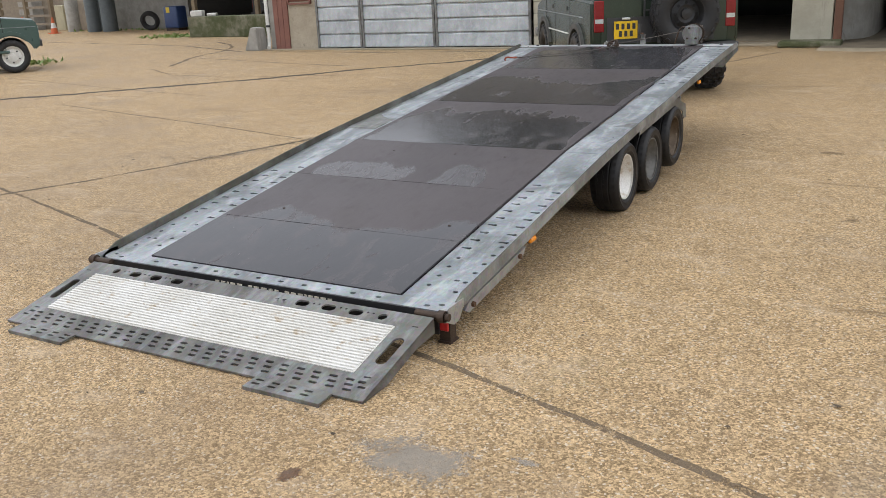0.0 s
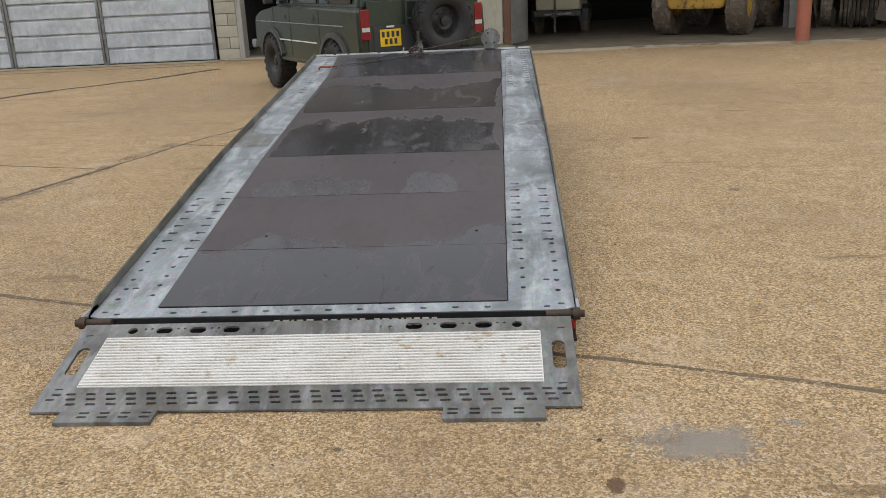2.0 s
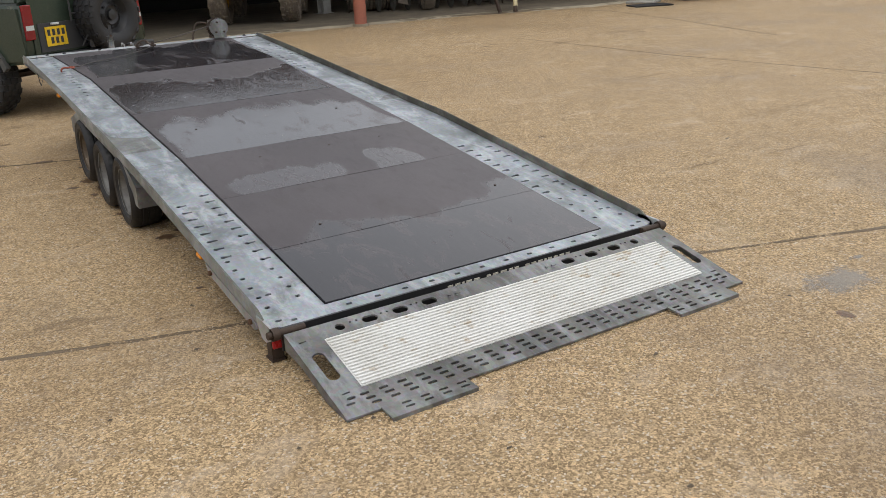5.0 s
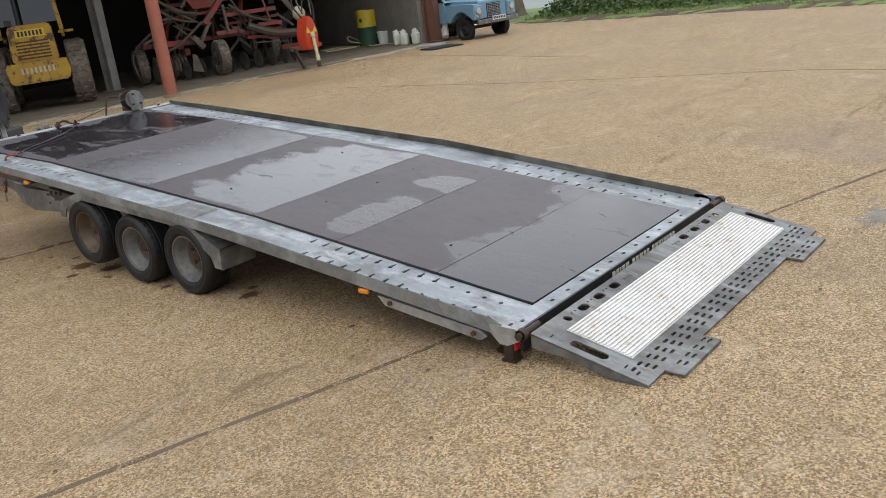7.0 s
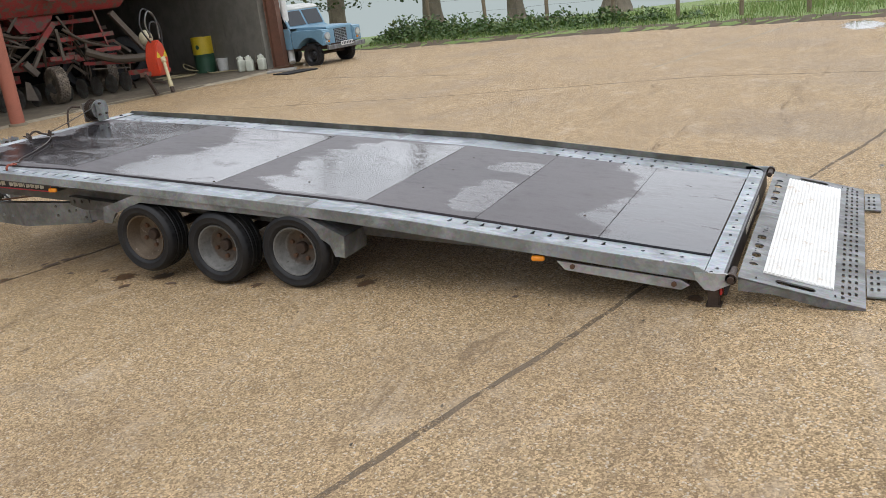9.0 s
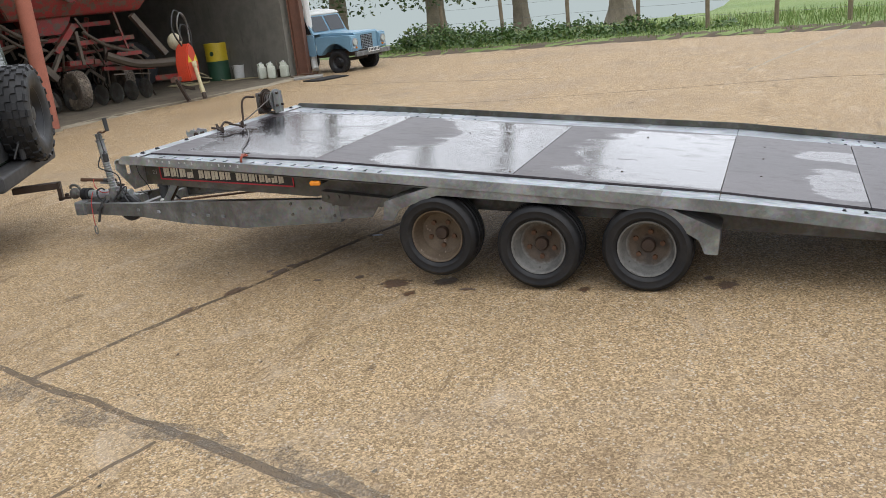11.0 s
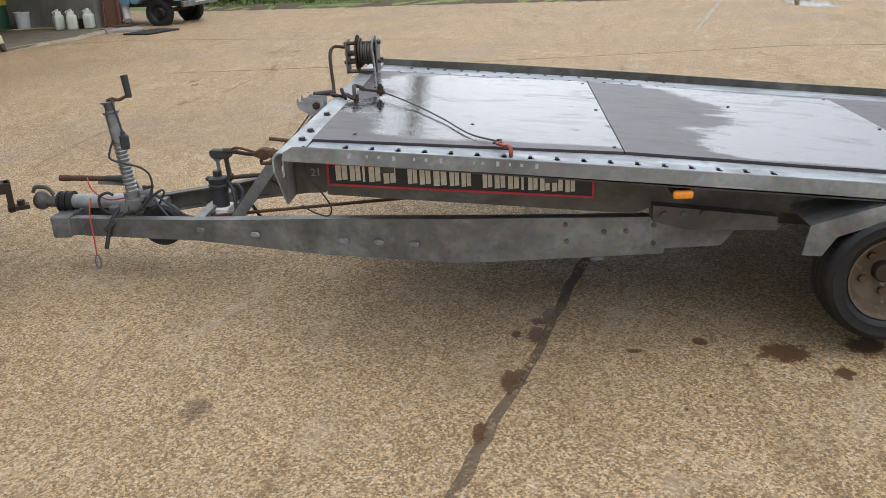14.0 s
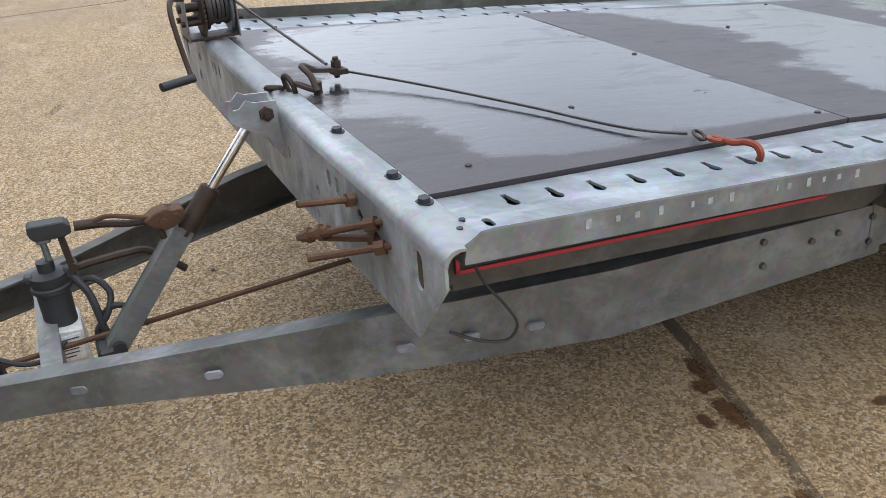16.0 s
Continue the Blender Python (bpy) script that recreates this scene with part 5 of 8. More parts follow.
for s in (-1, 1):
    bm = B()
    prism(bm, [(4.24, 0.535), (3.80, 0.48), (3.80, 0.43), (4.12, 0.440), (4.24, 0.475)], s * 0.78, s * 0.875)
    bx = tpart("pivot_bracket", bm, "grimy", "grimy pivot bracket with bolts")
    bm = B()
    prism(bm, [(4.22, 0.335), (4.22, 0.465), (3.93, 0.475), (3.93, 0.395), (3.97, 0.345)], s * 0.775, s * 0.787)
    part("pivot_plate", bm, "galv_dark", bx, "bolted plate at the drawbar end")
    for y in (4.20, 4.13, 4.06):
        bm = B()
        rod(bm, (s * 0.874, y, 0.500), (s * 0.886, y, 0.500), 0.013, 10)
        part("bolt", bm, "grimy", bx)

# mudguards
for s in (-1, 1):
    bm = B()
    out = [(3.765, 0.400), (3.745, 0.505), (3.445, 0.588), (2.24, 0.478), (1.915, 0.325), (1.93, 0.200)]
    inn = [(1.995, 0.205), (2.02, 0.275), (2.27, 0.428), (3.425, 0.535), (3.655, 0.462), (3.70, 0.395)]
    if s > 0:
        out, inn = out[:3] + [(2.56, 0.507)], [(2.56, 0.455)] + inn[3:]
    prism(bm, out + inn, s * 1.040, s * 1.047)
    mg = tpart("mudguard", bm, "galv_dark", "folded grey steel mudguard")
    bm = B()
    top = [(3.745, 0.505), (3.445, 0.588), (2.24, 0.478), (1.915, 0.325), (1.93, 0.200)] if s < 0 else [(3.745, 0.505), (3.445, 0.588), (2.56, 0.507)]
    for a, b in zip(top, top[1:]):
        v = [bm.verts.new((s * x, p[0], p[1])) for p, x in ((a, 1.045), (b, 1.045), (b, 0.80), (a, 0.80))]
        bm.faces.new(v)
    q = bmesh.ops.extrude_face_region(bm, geom=bm.faces[:])
    bmesh.ops.translate(bm, vec=(0, 0, -0.005), verts=[v for v in q["geom"] if isinstance(v, bmesh.types.BMVert)])
    part("top_sheet", bm, "galv_dark", mg)


# wheels
TYRE_PROFILE = [(0.1425, 0.070), (0.148, 0.080), (0.160, 0.089), (0.165, 0.0915), (0.169, 0.0905), (0.190, 0.095), (0.196, 0.0965), (0.199, 0.094), (0.210, 0.088), (0.219, 0.074), (0.2235, 0.045), (0.2195, 0.040), (0.2195, 0.034), (0.2245, 0.030), (0.2245, 0.004), (0.2195, 0.002), (0.2195, -0.004), (0.2245, -0.006), (0.2245, -0.032), (0.2195, -0.034), (0.2195, -0.042), (0.2235, -0.046), (0.219, -0.074), (0.205, -0.09), (0.17, -0.088), (0.15, -0.07)]


def build_wheel(x, y, z, side):
    e = new("wheel")
    e.parent = trailer
    e.matrix_basis = pose(x, y, z) @ (Matrix.Scale(-1, 4, (1, 0, 0)) if side < 0 else Matrix.Identity(4)) @ pose(0, 0, 0, random.uniform(0, 360))
    e["label"] = "small trailer wheel with a steel rim"
    return e


def wheel_meshes():
    t = B()
    lathe(t, TYRE_PROFILE, 60, closed=True)
    shoulder = [f for f in t.faces if 0.05 < abs(f.calc_center_median().x) < 0.07 and f.calc_center_median().yz.length > 0.2195]
    bmesh.ops.inset_individual(t, faces=shoulder[::2], thickness=0.002, depth=-0.007)
    r = B()
    prof = [(0.136, 0.078), (0.143, 0.080), (0.1445, 0.074), (0.137, 0.068), (0.130, 0.060), (0.125, 0.030), (0.116, 0.022), (0.111, -0.01), (0.100, -0.020), (0.085, -0.022), (0.070, -0.015), (0.055, -0.018), (0.040, -0.018), (0.0, -0.018)]
    lathe(r, prof, 36)
    back = [(0.142, -0.078), (0.130, -0.06), (0.118, 0.0), (0.0, -0.03)]
    lathe(r, back, 36)
    h = B()
    lathe(h, [(0.036, -0.02), (0.036, 0.006), (0.030, 0.014), (0.0, 0.016)], 20)
    b = B()
    rod(b, (-0.022, 0, 0), (0.004, 0, 0), 0.0135, 6)
    out = []
    for nm, q, m in (("tyre", t, "tyre"), ("rim", r, "rim"), ("hub", h, "dark_rust"), ("wheel_bolt", b, "rust")):
        bmesh.ops.recalc_face_normals(q, faces=q.faces)
        me = bpy.data.meshes.new(nm)
        q.to_mesh(me)
        q.free()
        me.materials.append(M[m])
        if nm != "wheel_bolt":
            me.shade_smooth()
            me.set_sharp_from_angle(angle=radians(40))
        out.append((nm, me))
    rm = out[1][1].copy()
    rm.materials[0] = M["rim_rust"]
    pale = out[1][1].copy()
    pale.materials[0] = M["alu"]
    return out, rm, pale


WM, RUST_RIM, PALE_RIM = wheel_meshes()
for side in (-1, 1):
    for y, z, rusty in ((2.290, 0.2195, 0), (2.878, 0.228, 0), (3.452, 0.289, 1)):
        w = build_wheel(side * 0.965, y, z, side)
        for nm, me in WM:
            me = RUST_RIM if rusty and nm == "rim" else PALE_RIM if nm == "rim" and side > 0 and y < 2.5 else me
            if nm == "wheel_bolt":
                for k in range(5):
                    o = new(nm, me)
                    o.parent = w
                    a = 2 * math.pi * k / 5
                    o.location = (0, 0.070 * math.cos(a), 0.070 * math.sin(a))
            else:
                o = new(nm, me)
                o.parent = w
for y, z in ((2.290, 0.235), (2.878, 0.26), (3.452, 0.30)):
    bm = B()
    rod(bm, (-0.92, y, z), (0.92, y, z), 0.03, 10)
    tpart("axle", bm, "dark_rust")
for s in (-1, 1):
    bm = B()
    prism(bm, [(1.95, 0.33), (3.8, 0.47), (3.8, 0.40), (1.95, 0.25)], s * 0.64, s * 0.70)
    tpart("axle_frame", bm, "grimy", "grimy bogie frame")

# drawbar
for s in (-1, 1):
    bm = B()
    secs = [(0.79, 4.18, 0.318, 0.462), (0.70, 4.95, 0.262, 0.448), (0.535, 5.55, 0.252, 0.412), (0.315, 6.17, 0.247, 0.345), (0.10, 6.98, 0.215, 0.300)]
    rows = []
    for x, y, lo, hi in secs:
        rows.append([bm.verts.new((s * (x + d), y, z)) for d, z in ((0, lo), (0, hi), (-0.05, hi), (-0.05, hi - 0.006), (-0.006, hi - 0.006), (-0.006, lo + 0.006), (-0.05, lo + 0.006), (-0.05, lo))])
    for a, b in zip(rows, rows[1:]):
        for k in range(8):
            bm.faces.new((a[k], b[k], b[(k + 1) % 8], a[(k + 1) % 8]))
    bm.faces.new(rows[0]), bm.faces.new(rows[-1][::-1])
    # the right channel takes a darker, browner steel than the left
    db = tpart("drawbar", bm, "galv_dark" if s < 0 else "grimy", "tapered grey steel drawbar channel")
    for x, y, z in ((0.318, 6.15, 0.300), (0.435, 5.86, 0.314), (0.575, 5.44, 0.328), (0.615, 5.29, 0.332), (0.655, 5.14, 0.334)):
        bm = B()
        holes = oval(0, 0, 0.045, 0.024, 12)
        m = pose(s * (x + 0.0035), y, z, 90, 0, -s * (90 - 15.5) if s > 0 else 74.5)
        vs = [bm.verts.new(m @ Vector((u, v, 0))) for u, v in holes]
        ins = [bm.verts.new(m @ Vector((u * 0.8, v * 0.8, -0.004))) for u, v in holes]
        for k in range(12):
            bm.faces.new((vs[k], vs[(k + 1) % 12], ins[(k + 1) % 12], ins[k]))
        bm.faces.new(ins)
        part("slot", bm, "galv_pale", db, "pale worn slot")
    for y, z in ((4.545, 0.43), (4.54, 0.362), (4.40, 0.40), (4.32, 0.405), (4.22, 0.43), (4.22, 0.36)):
        x = 0.70 + 0.085 * (4.95 - y) / 0.78
        bm = B()
        rod(bm, (s * (x - 0.01), y, z), (s * (x + 0.012), y, z), 0.010, 6)
        part("bolt", bm, "grimy", db)
bm = B()
box(bm, (0, 6.98, 0.262), (0.26, 0.10, 0.11), None, 0.008)
tpart("drawbar_head", bm, "galv_dark")
for y, z, w in ((6.20, 0.29, 0.56), (6.55, 0.28, 0.36)):
    bm = B()
    box(bm, (0, y, z), (w, 0.055, 0.07))
    tpart("drawbar_brace", bm, "galv_dark")
# coupling
cp = B()
rod(cp, (0, 6.52, 0.35), (0, 6.96, 0.352), 0.034, 16)
coupling = tpart("coupling", cp, "galv", "galvanised coupling tube", smooth=True)
bm = B()
for i in range(5):
    rod(bm, (0, 6.955 + 0.016 * i, 0.352), (0, 6.967 + 0.016 * i, 0.352), 0.050 - 0.003 * (i % 2), 18)
part("rubber_boot", bm, "tyre_black", coupling, "ribbed black rubber boot")
bm = B()
rod(bm, (0, 7.03, 0.352), (0, 7.10, 0.356), 0.026, 14)
bmesh.ops.create_uvsphere(bm, u_segments=18, v_segments=10, radius=0.044, matrix=Matrix.Translation((0, 7.13, 0.36)))
tube(bm, curve_pts([(0, 7.06, 0.385), (0, 7.09, 0.42), (0, 7.15, 0.425), (0, 7.17, 0.40)], 5), 0.010, 8)
part("coupling_head", bm, "grimy", coupling, "dirty steel coupling head", smooth=True)
bm = B()
box(bm, (0, 6.62, 0.315), (0.13, 0.26, 0.05), None, 0.008)
part("saddle", bm, "galv_dark", coupling)
# red breakaway cable
for pts in ([(-0.06, 6.83, 0.48), (-0.09, 6.80, 0.43), (-0.10, 6.72, 0.385), (-0.12, 6.60, 0.40)],
            [(-0.12, 6.80, 0.40), (-0.17, 6.79, 0.33), (-0.19, 6.78, 0.22), (-0.19, 6.78, 0.14)]):
    bm = B()
    tube(bm, curve_pts(pts, 7), 0.0035, 6)
    tpart("cable", bm, "cable_red", "red breakaway cable")
bm = B()
tube(bm, [Vector((-0.19 + 0.0, 6.78 + 0.014 * math.sin(t), 0.105 + 0.035 * math.cos(t))) for t in [6.283 * i / 14 for i in range(14)]], 0.0045, 6, True)
tpart("carabiner", bm, "galv_dark")

# threaded pins on the front plate
for a, b, nut in (((-0.682, 5.55, 0.784), (-0.690, 5.672, 0.800), 0), ((-0.809, 5.55, 0.789), (-0.685, 5.678, 0.729), 1), ((-0.839, 5.55, 0.753), (-0.759, 5.684, 0.719), 0), ((-0.79, 5.55, 0.745), (-0.705, 5.64, 0.728), 0)):
    bm = B()
    a, b = Vector(a), Vector(b)
    rod(bm, a, b, 0.0075, 8)
    rod(bm, a.lerp(b, 0.10), a.lerp(b, 0.22), 0.015, 6)
    if nut:
        rod(bm, a.lerp(b, 0.62), a.lerp(b, 0.95), 0.012, 8), rod(bm, a.lerp(b, 0.70), a.lerp(b, 0.74), 0.017, 8), rod(bm, a.lerp(b, 0.84), a.lerp(b, 0.88), 0.016, 8)
    tpart("buffer_pin", bm, "rust", "rusty threaded pin")
bm = B()
rod(bm, (-0.08, 6.45, 0.27), (-0.25, 4.6, 0.44), 0.008, 6)
tpart("brake_rod", bm, "rust", "thin rusty brake rod")
bm = B()
tube(bm, curve_pts([(-0.97, 5.47, 0.78), (-0.98, 5.45, 0.72), (-0.98, 5.41, 0.66), (-0.98, 5.385, 0.61), (-0.97, 5.40, 0.575), (-0.96, 5.45, 0.585), (-0.94, 5.50, 0.61)], 6), 0.003, 6)
tpart("loose_wire", bm, "trim")

# winch
winch = tpart("winch_bracket", box(B(), (0.728, 5.52, deck_z(5.52) + 0.085), (0.006, 0.11, 0.16), None, 0.002), "winch_steel", "rusty hand winch with wound wire rope")
part("side_plate", box(B(), (0.88, 5.52, deck_z(5.52) + 0.085), (0.006, 0.11, 0.16), None, 0.002), "galv_dark", winch)
Z0 = deck_z(5.52)
bm = B()
box(bm, (0.80, 5.52, Z0 + 0.010), (0.15, 0.085, 0.008))
part("base", bm, "dark_rust", winch)
bm = B()
rod(bm, (0.715, 5.52, Z0 + 0.10), (0.87, 5.52, Z0 + 0.10), 0.014, 14)
for i in range(5):
    rod(bm, (0.800 + 0.012 * i, 5.52, Z0 + 0.10), (0.809 + 0.012 * i, 5.52, Z0 + 0.10), 0.060 - 0.004 * (i % 2), 22)
part("rope_drum", bm, "wire", winch, "drum wound with wire rope", smooth=True)
for x, r, mat in ((0.780, 0.080, "dark_rust"), (0.864, 0.082, "galv_dark"), (0.794, 0.072, "dark_rust")):
    bm = B()
    rod(bm, (x - 0.004, 5.52, Z0 + 0.10), (x + 0.004, 5.52, Z0 + 0.10), r, 30)
    if x < 0.785:
        for i in range(36):
            a = 2 * math.pi * i / 36
            box(bm, (x, 5.52 + 0.084 * math.cos(a), Z0 + 0.10 + 0.084 * math.sin(a)), (0.008, 0.008, 0.008))
    part("flange", bm, mat, winch)
for y, z in ((5.50, 0.15), (5.555, 0.06), (5.485, 0.06)):
    bm = B()
    rod(bm, (0.715, y, Z0 + z), (0.90, y, Z0 + z), 0.009, 8)
    part("tie_bolt", bm, "dark_rust", winch)
# the drum lies lengthwise on the trailer
for ob in [winch] + list(winch.children_recursive):
    for v in ob.data.vertices:
        x, y = v.co.x - 0.79, v.co.y - 5.52
        v.co.x, v.co.y, v.co.z = 0.665 + y * 1.1, 5.535 - x * 1.06, Z0 + (v.co.z - Z0) * 1.08

# winch rope, shackle and hook lying on the deck (a loose thing)
rope = thing("winch_rope", "slack steel winch rope with a red hook in a deck slot", "rope")
bm = B()
tube(bm, curve_pts([(0.66, 5.47, Z0 + 0.15), (0.34, 5.41, Z0 + 0.085), (0.07, 5.365, Z0 + 0.036), (0.0, 5.36, Z0 + 0.030)], 6), 0.0045, 6)
part("rope", bm, "wire", rope)
bm = B()
tube(bm, curve_pts([(-0.005, 5.315, deck_z(5.315) + 0.026), (-0.18, 5.168, deck_z(5.168) + 0.016), (-0.425, 5.02, deck_z(5.02) + 0.011), (-0.655, 4.90, deck_z(4.90) + 0.009), (-0.745, 4.805, deck_z(4.805) + 0.011)], 8), 0.0034, 6)
part("rope", bm, "wire", rope)
# three rusty links from the strip to the shackle
for i, (x, y, h, rx, rz) in enumerate(((-0.068, 5.525, 0.012, 20, 40), (-0.085, 5.490, 0.022, 75, 20), (-0.110, 5.455, 0.020, 25, -20))):
    bm = B()
    m = Matrix.Translation((x, y, deck_z(y) + h)) @ pose(0, 0, 0, rx, 12, rz)
    tube(bm, [m @ Vector((0.015 * math.cos(t), 0.028 * math.sin(t), 0)) for t in [6.283 * k / 14 for k in range(14)]], 0.0068, 7, True)
    part("chain_link", bm, "dark_rust", rope)
# bow shackle with its tongue and upright pin
bm = B()
tube(bm, curve_pts([(-0.135, 5.435, deck_z(5.435) + 0.012), (-0.105, 5.437, deck_z(5.437) + 0.045), (-0.060, 5.445, deck_z(5.445) + 0.060), (-0.030, 5.425, deck_z(5.425) + 0.052), (-0.030, 5.40, deck_z(5.40) + 0.040)], 5), 0.0085, 8)
part("shackle", bm, "dark_rust", rope, "dark rusty shackle", True)
bm = B()
bar(bm, (-0.035, 5.425, deck_z(5.425) + 0.044), (-0.008, 5.325, deck_z(5.325) + 0.030), 0.018, 0.011)
prism(bm, [(-0.024, 5.350), (0.010, 5.352), (0.020, 5.318), (-0.032, 5.312)], deck_z(5.33) + 0.022, deck_z(5.33) + 0.036, "z")
tg = part("tongue", bm, "dark_rust", rope)
bm = B()
rod(bm, (-0.004, 5.335, deck_z(5.335) + 0.010), (-0.004, 5.335, deck_z(5.335) + 0.066), 0.008, 10), rod(bm, (-0.004, 5.335, deck_z(5.335) + 0.036), (-0.004, 5.335, deck_z(5.335) + 0.056), 0.014, 6)
part("pin", bm, "dark_rust", tg)
bm = B()
rod(bm, (-0.120, 5.428, deck_z(5.428) + 0.002), (-0.120, 5.428, deck_z(5.428) + 0.034), 0.012, 8)
part("anchor_bolt", bm, "dark_rust", rope)
bm = B()
m = Matrix.Translation((-0.806, 4.780, deck_z(4.780) + 0.014))
tube(bm, [m @ Vector((0.015 * math.cos(t), 0.017 * math.sin(t), 0.004 * math.sin(t))) for t in [6.283 * k / 16 for k in range(16)]], 0.0055, 8, True)
tube(bm, curve_pts([(-0.820, 4.776, deck_z(4.776) + 0.016), (-0.842, 4.768, deck_z(4.768) + 0.016), (-0.862, 4.756, deck_z(4.756) + 0.022), (-0.884, 4.748, deck_z(4.748) + 0.020), (-0.896, 4.746, deck_z(4.746) + 0.006), (-0.894, 4.747, deck_z(4.747) - 0.012)], 5), 0.0078, 8)
part("hook", bm, "hook", rope, "orange-red eye hook", smooth=True)
bm = B()
tube(bm, [Vector((-0.770 + 0.026 * math.cos(t), 4.795 - 0.010 * math.cos(t) + 0.010 * math.sin(t), deck_z(4.795) + 0.014)) for t in [6.283 * k / 14 for k in range(14)]], 0.004, 6, True)
part("ferrule", bm, "dark_rust", rope)


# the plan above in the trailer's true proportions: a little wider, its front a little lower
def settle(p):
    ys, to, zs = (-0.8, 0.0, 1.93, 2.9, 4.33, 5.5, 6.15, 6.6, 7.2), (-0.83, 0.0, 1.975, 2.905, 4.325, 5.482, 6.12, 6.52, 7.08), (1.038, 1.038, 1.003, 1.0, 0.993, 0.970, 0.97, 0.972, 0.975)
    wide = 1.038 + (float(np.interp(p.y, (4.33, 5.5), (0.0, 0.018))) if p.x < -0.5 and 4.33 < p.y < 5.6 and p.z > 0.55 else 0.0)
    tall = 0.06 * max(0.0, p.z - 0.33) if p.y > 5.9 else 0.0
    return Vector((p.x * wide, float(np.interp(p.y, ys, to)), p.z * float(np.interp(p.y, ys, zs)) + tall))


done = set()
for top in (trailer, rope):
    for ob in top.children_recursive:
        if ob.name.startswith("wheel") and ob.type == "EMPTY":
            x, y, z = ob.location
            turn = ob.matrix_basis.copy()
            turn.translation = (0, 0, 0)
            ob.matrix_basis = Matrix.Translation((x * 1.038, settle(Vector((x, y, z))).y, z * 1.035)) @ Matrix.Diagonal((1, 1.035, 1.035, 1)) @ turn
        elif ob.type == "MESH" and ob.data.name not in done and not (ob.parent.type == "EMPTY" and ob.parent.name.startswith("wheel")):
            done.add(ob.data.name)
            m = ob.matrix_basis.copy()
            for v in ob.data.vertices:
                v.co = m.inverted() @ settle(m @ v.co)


# ---- the gear on the drawbar, in its true place ----
def tilted(x, y0, z0, y1, z1, a, b, r, bm, seg=16, r2=None):
    """A rod along the line from (y0, z0) to (y1, z1), between the shares a and b of it."""
    rod(bm, (x, y0 + (y1 - y0) * a, z0 + (z1 - z0) * a), (x, y0 + (y1 - y0) * b, z0 + (z1 - z0) * b), r, seg, r2)


# hand brake lever
bm = B()
bar(bm, (-0.03, 6.70, 0.447), (-0.03, 6.52, 0.432), 0.012, 0.024), bar(bm, (-0.03, 6.53, 0.44), (-0.03, 6.49, 0.33), 0.014, 0.035)
hb = tpart("brake_lever", bm, "galv_dark", "hand brake lever with a rust-brown grip")
bm = B()
rod(bm, (-0.03, 6.66, 0.461), (-0.03, 6.88, 0.470), 0.0135, 12), rod(bm, (-0.03, 6.84, 0.468), (-0.03, 6.885, 0.470), 0.016, 12)
part("grip", bm, "rust", hb, "rust-brown grip", True)
bm = B()
tilted(-0.03, 6.66, 0.462, 6.56, 0.455, 0.0, 1.0, 0.014, bm, 12, 0.020), rod(bm, (-0.03, 6.56, 0.455), (-0.03, 6.548, 0.454), 0.020, 12, 0.012)
part("gas_strut", bm, "trim", hb, "black gas spring end", True)

# jockey wheel
JX, JA = -0.12, (6.500, 0.400, 6.537, 0.800)
bm = B()
tilted(JX, *JA, -0.1, 1.0, 0.024, bm)
jockey = tpart("jockey_wheel", bm, "galv", "raised jockey wheel with a threaded galvanised tube", smooth=True)
bm = B()
for i in range(13):
    tilted(JX, *JA, 0.04 + 0.047 * i, 0.062 + 0.047 * i, 0.0275, bm, 14, 0.0295), tilted(JX, *JA, 0.062 + 0.047 * i, 0.074 + 0.047 * i, 0.0295, bm, 14, 0.0255)
part("thread", bm, "galv", jockey, smooth=True)
bm = B()
tilted(JX, *JA, 0.66, 0.97, 0.0285, bm), tilted(JX, *JA, 0.64, 0.67, 0.0305, bm)
part("outer_tube", bm, "galv", jockey, smooth=True)
bm = B()
tilted(JX, *JA, 0.965, 0.985, 0.037, bm, 18), tilted(JX, *JA, 0.985, 1.085, 0.021, bm, 14, 0.025), tilted(JX, *JA, 1.085, 1.10, 0.034, bm, 14)
part("cap", bm, "galv_dark", jockey, "dull flanged cap")
bm = B()
tube(bm, curve_pts([(JX, 6.545, 0.838), (JX, 6.520, 0.852), (JX, 6.490, 0.846), (JX - 0.005, 6.455, 0.860), (JX - 0.010, 6.425, 0.862)], 4), 0.0072, 8)
crank = part("crank", bm, "rust", jockey)
bm = B()
rod(bm, (JX - 0.010, 6.436, 0.860), (JX - 0.010, 6.443, 0.957), 0.0145, 14, 0.0165)
part("grip", bm, "trim", crank, "black crank grip", True)
bm = B()
tilted(JX, *JA, -0.06, 0.05, 0.040, bm, 18), box(bm, (JX, 6.485, 0.362), (0.08, 0.085, 0.062), None, 0.008, 2), box(bm, (JX, 6.435, 0.385), (0.055, 0.055, 0.085), None, 0.010, 2), rod(bm, (JX - 0.06, 6.435, 0.40), (JX + 0.05, 6.435, 0.40), 0.012, 8), rod(bm, (JX - 0.05, 6.535, 0.352), (JX + 0.04, 6.535, 0.352), 0.024, 10)
part("clamp", bm, "galv_dark", jockey, "worn grey clamp", False)
bm = B()
rod(bm, (JX, 6.44, 0.435), (JX, 6.395, 0.440), 0.008, 8), rod(bm, (JX, 6.44, 0.38), (JX, 6.44, 0.445), 0.009, 8)
part("clamp_handle", bm, "dark_rust", jockey)
bm = B()
lathe(bm, [(0.035, -0.032), (0.085, -0.034), (0.100, -0.022), (0.103, 0.0), (0.100, 0.022), (0.085, 0.034), (0.035, 0.032)], 28, pose(JX, 6.375, 0.258), True)
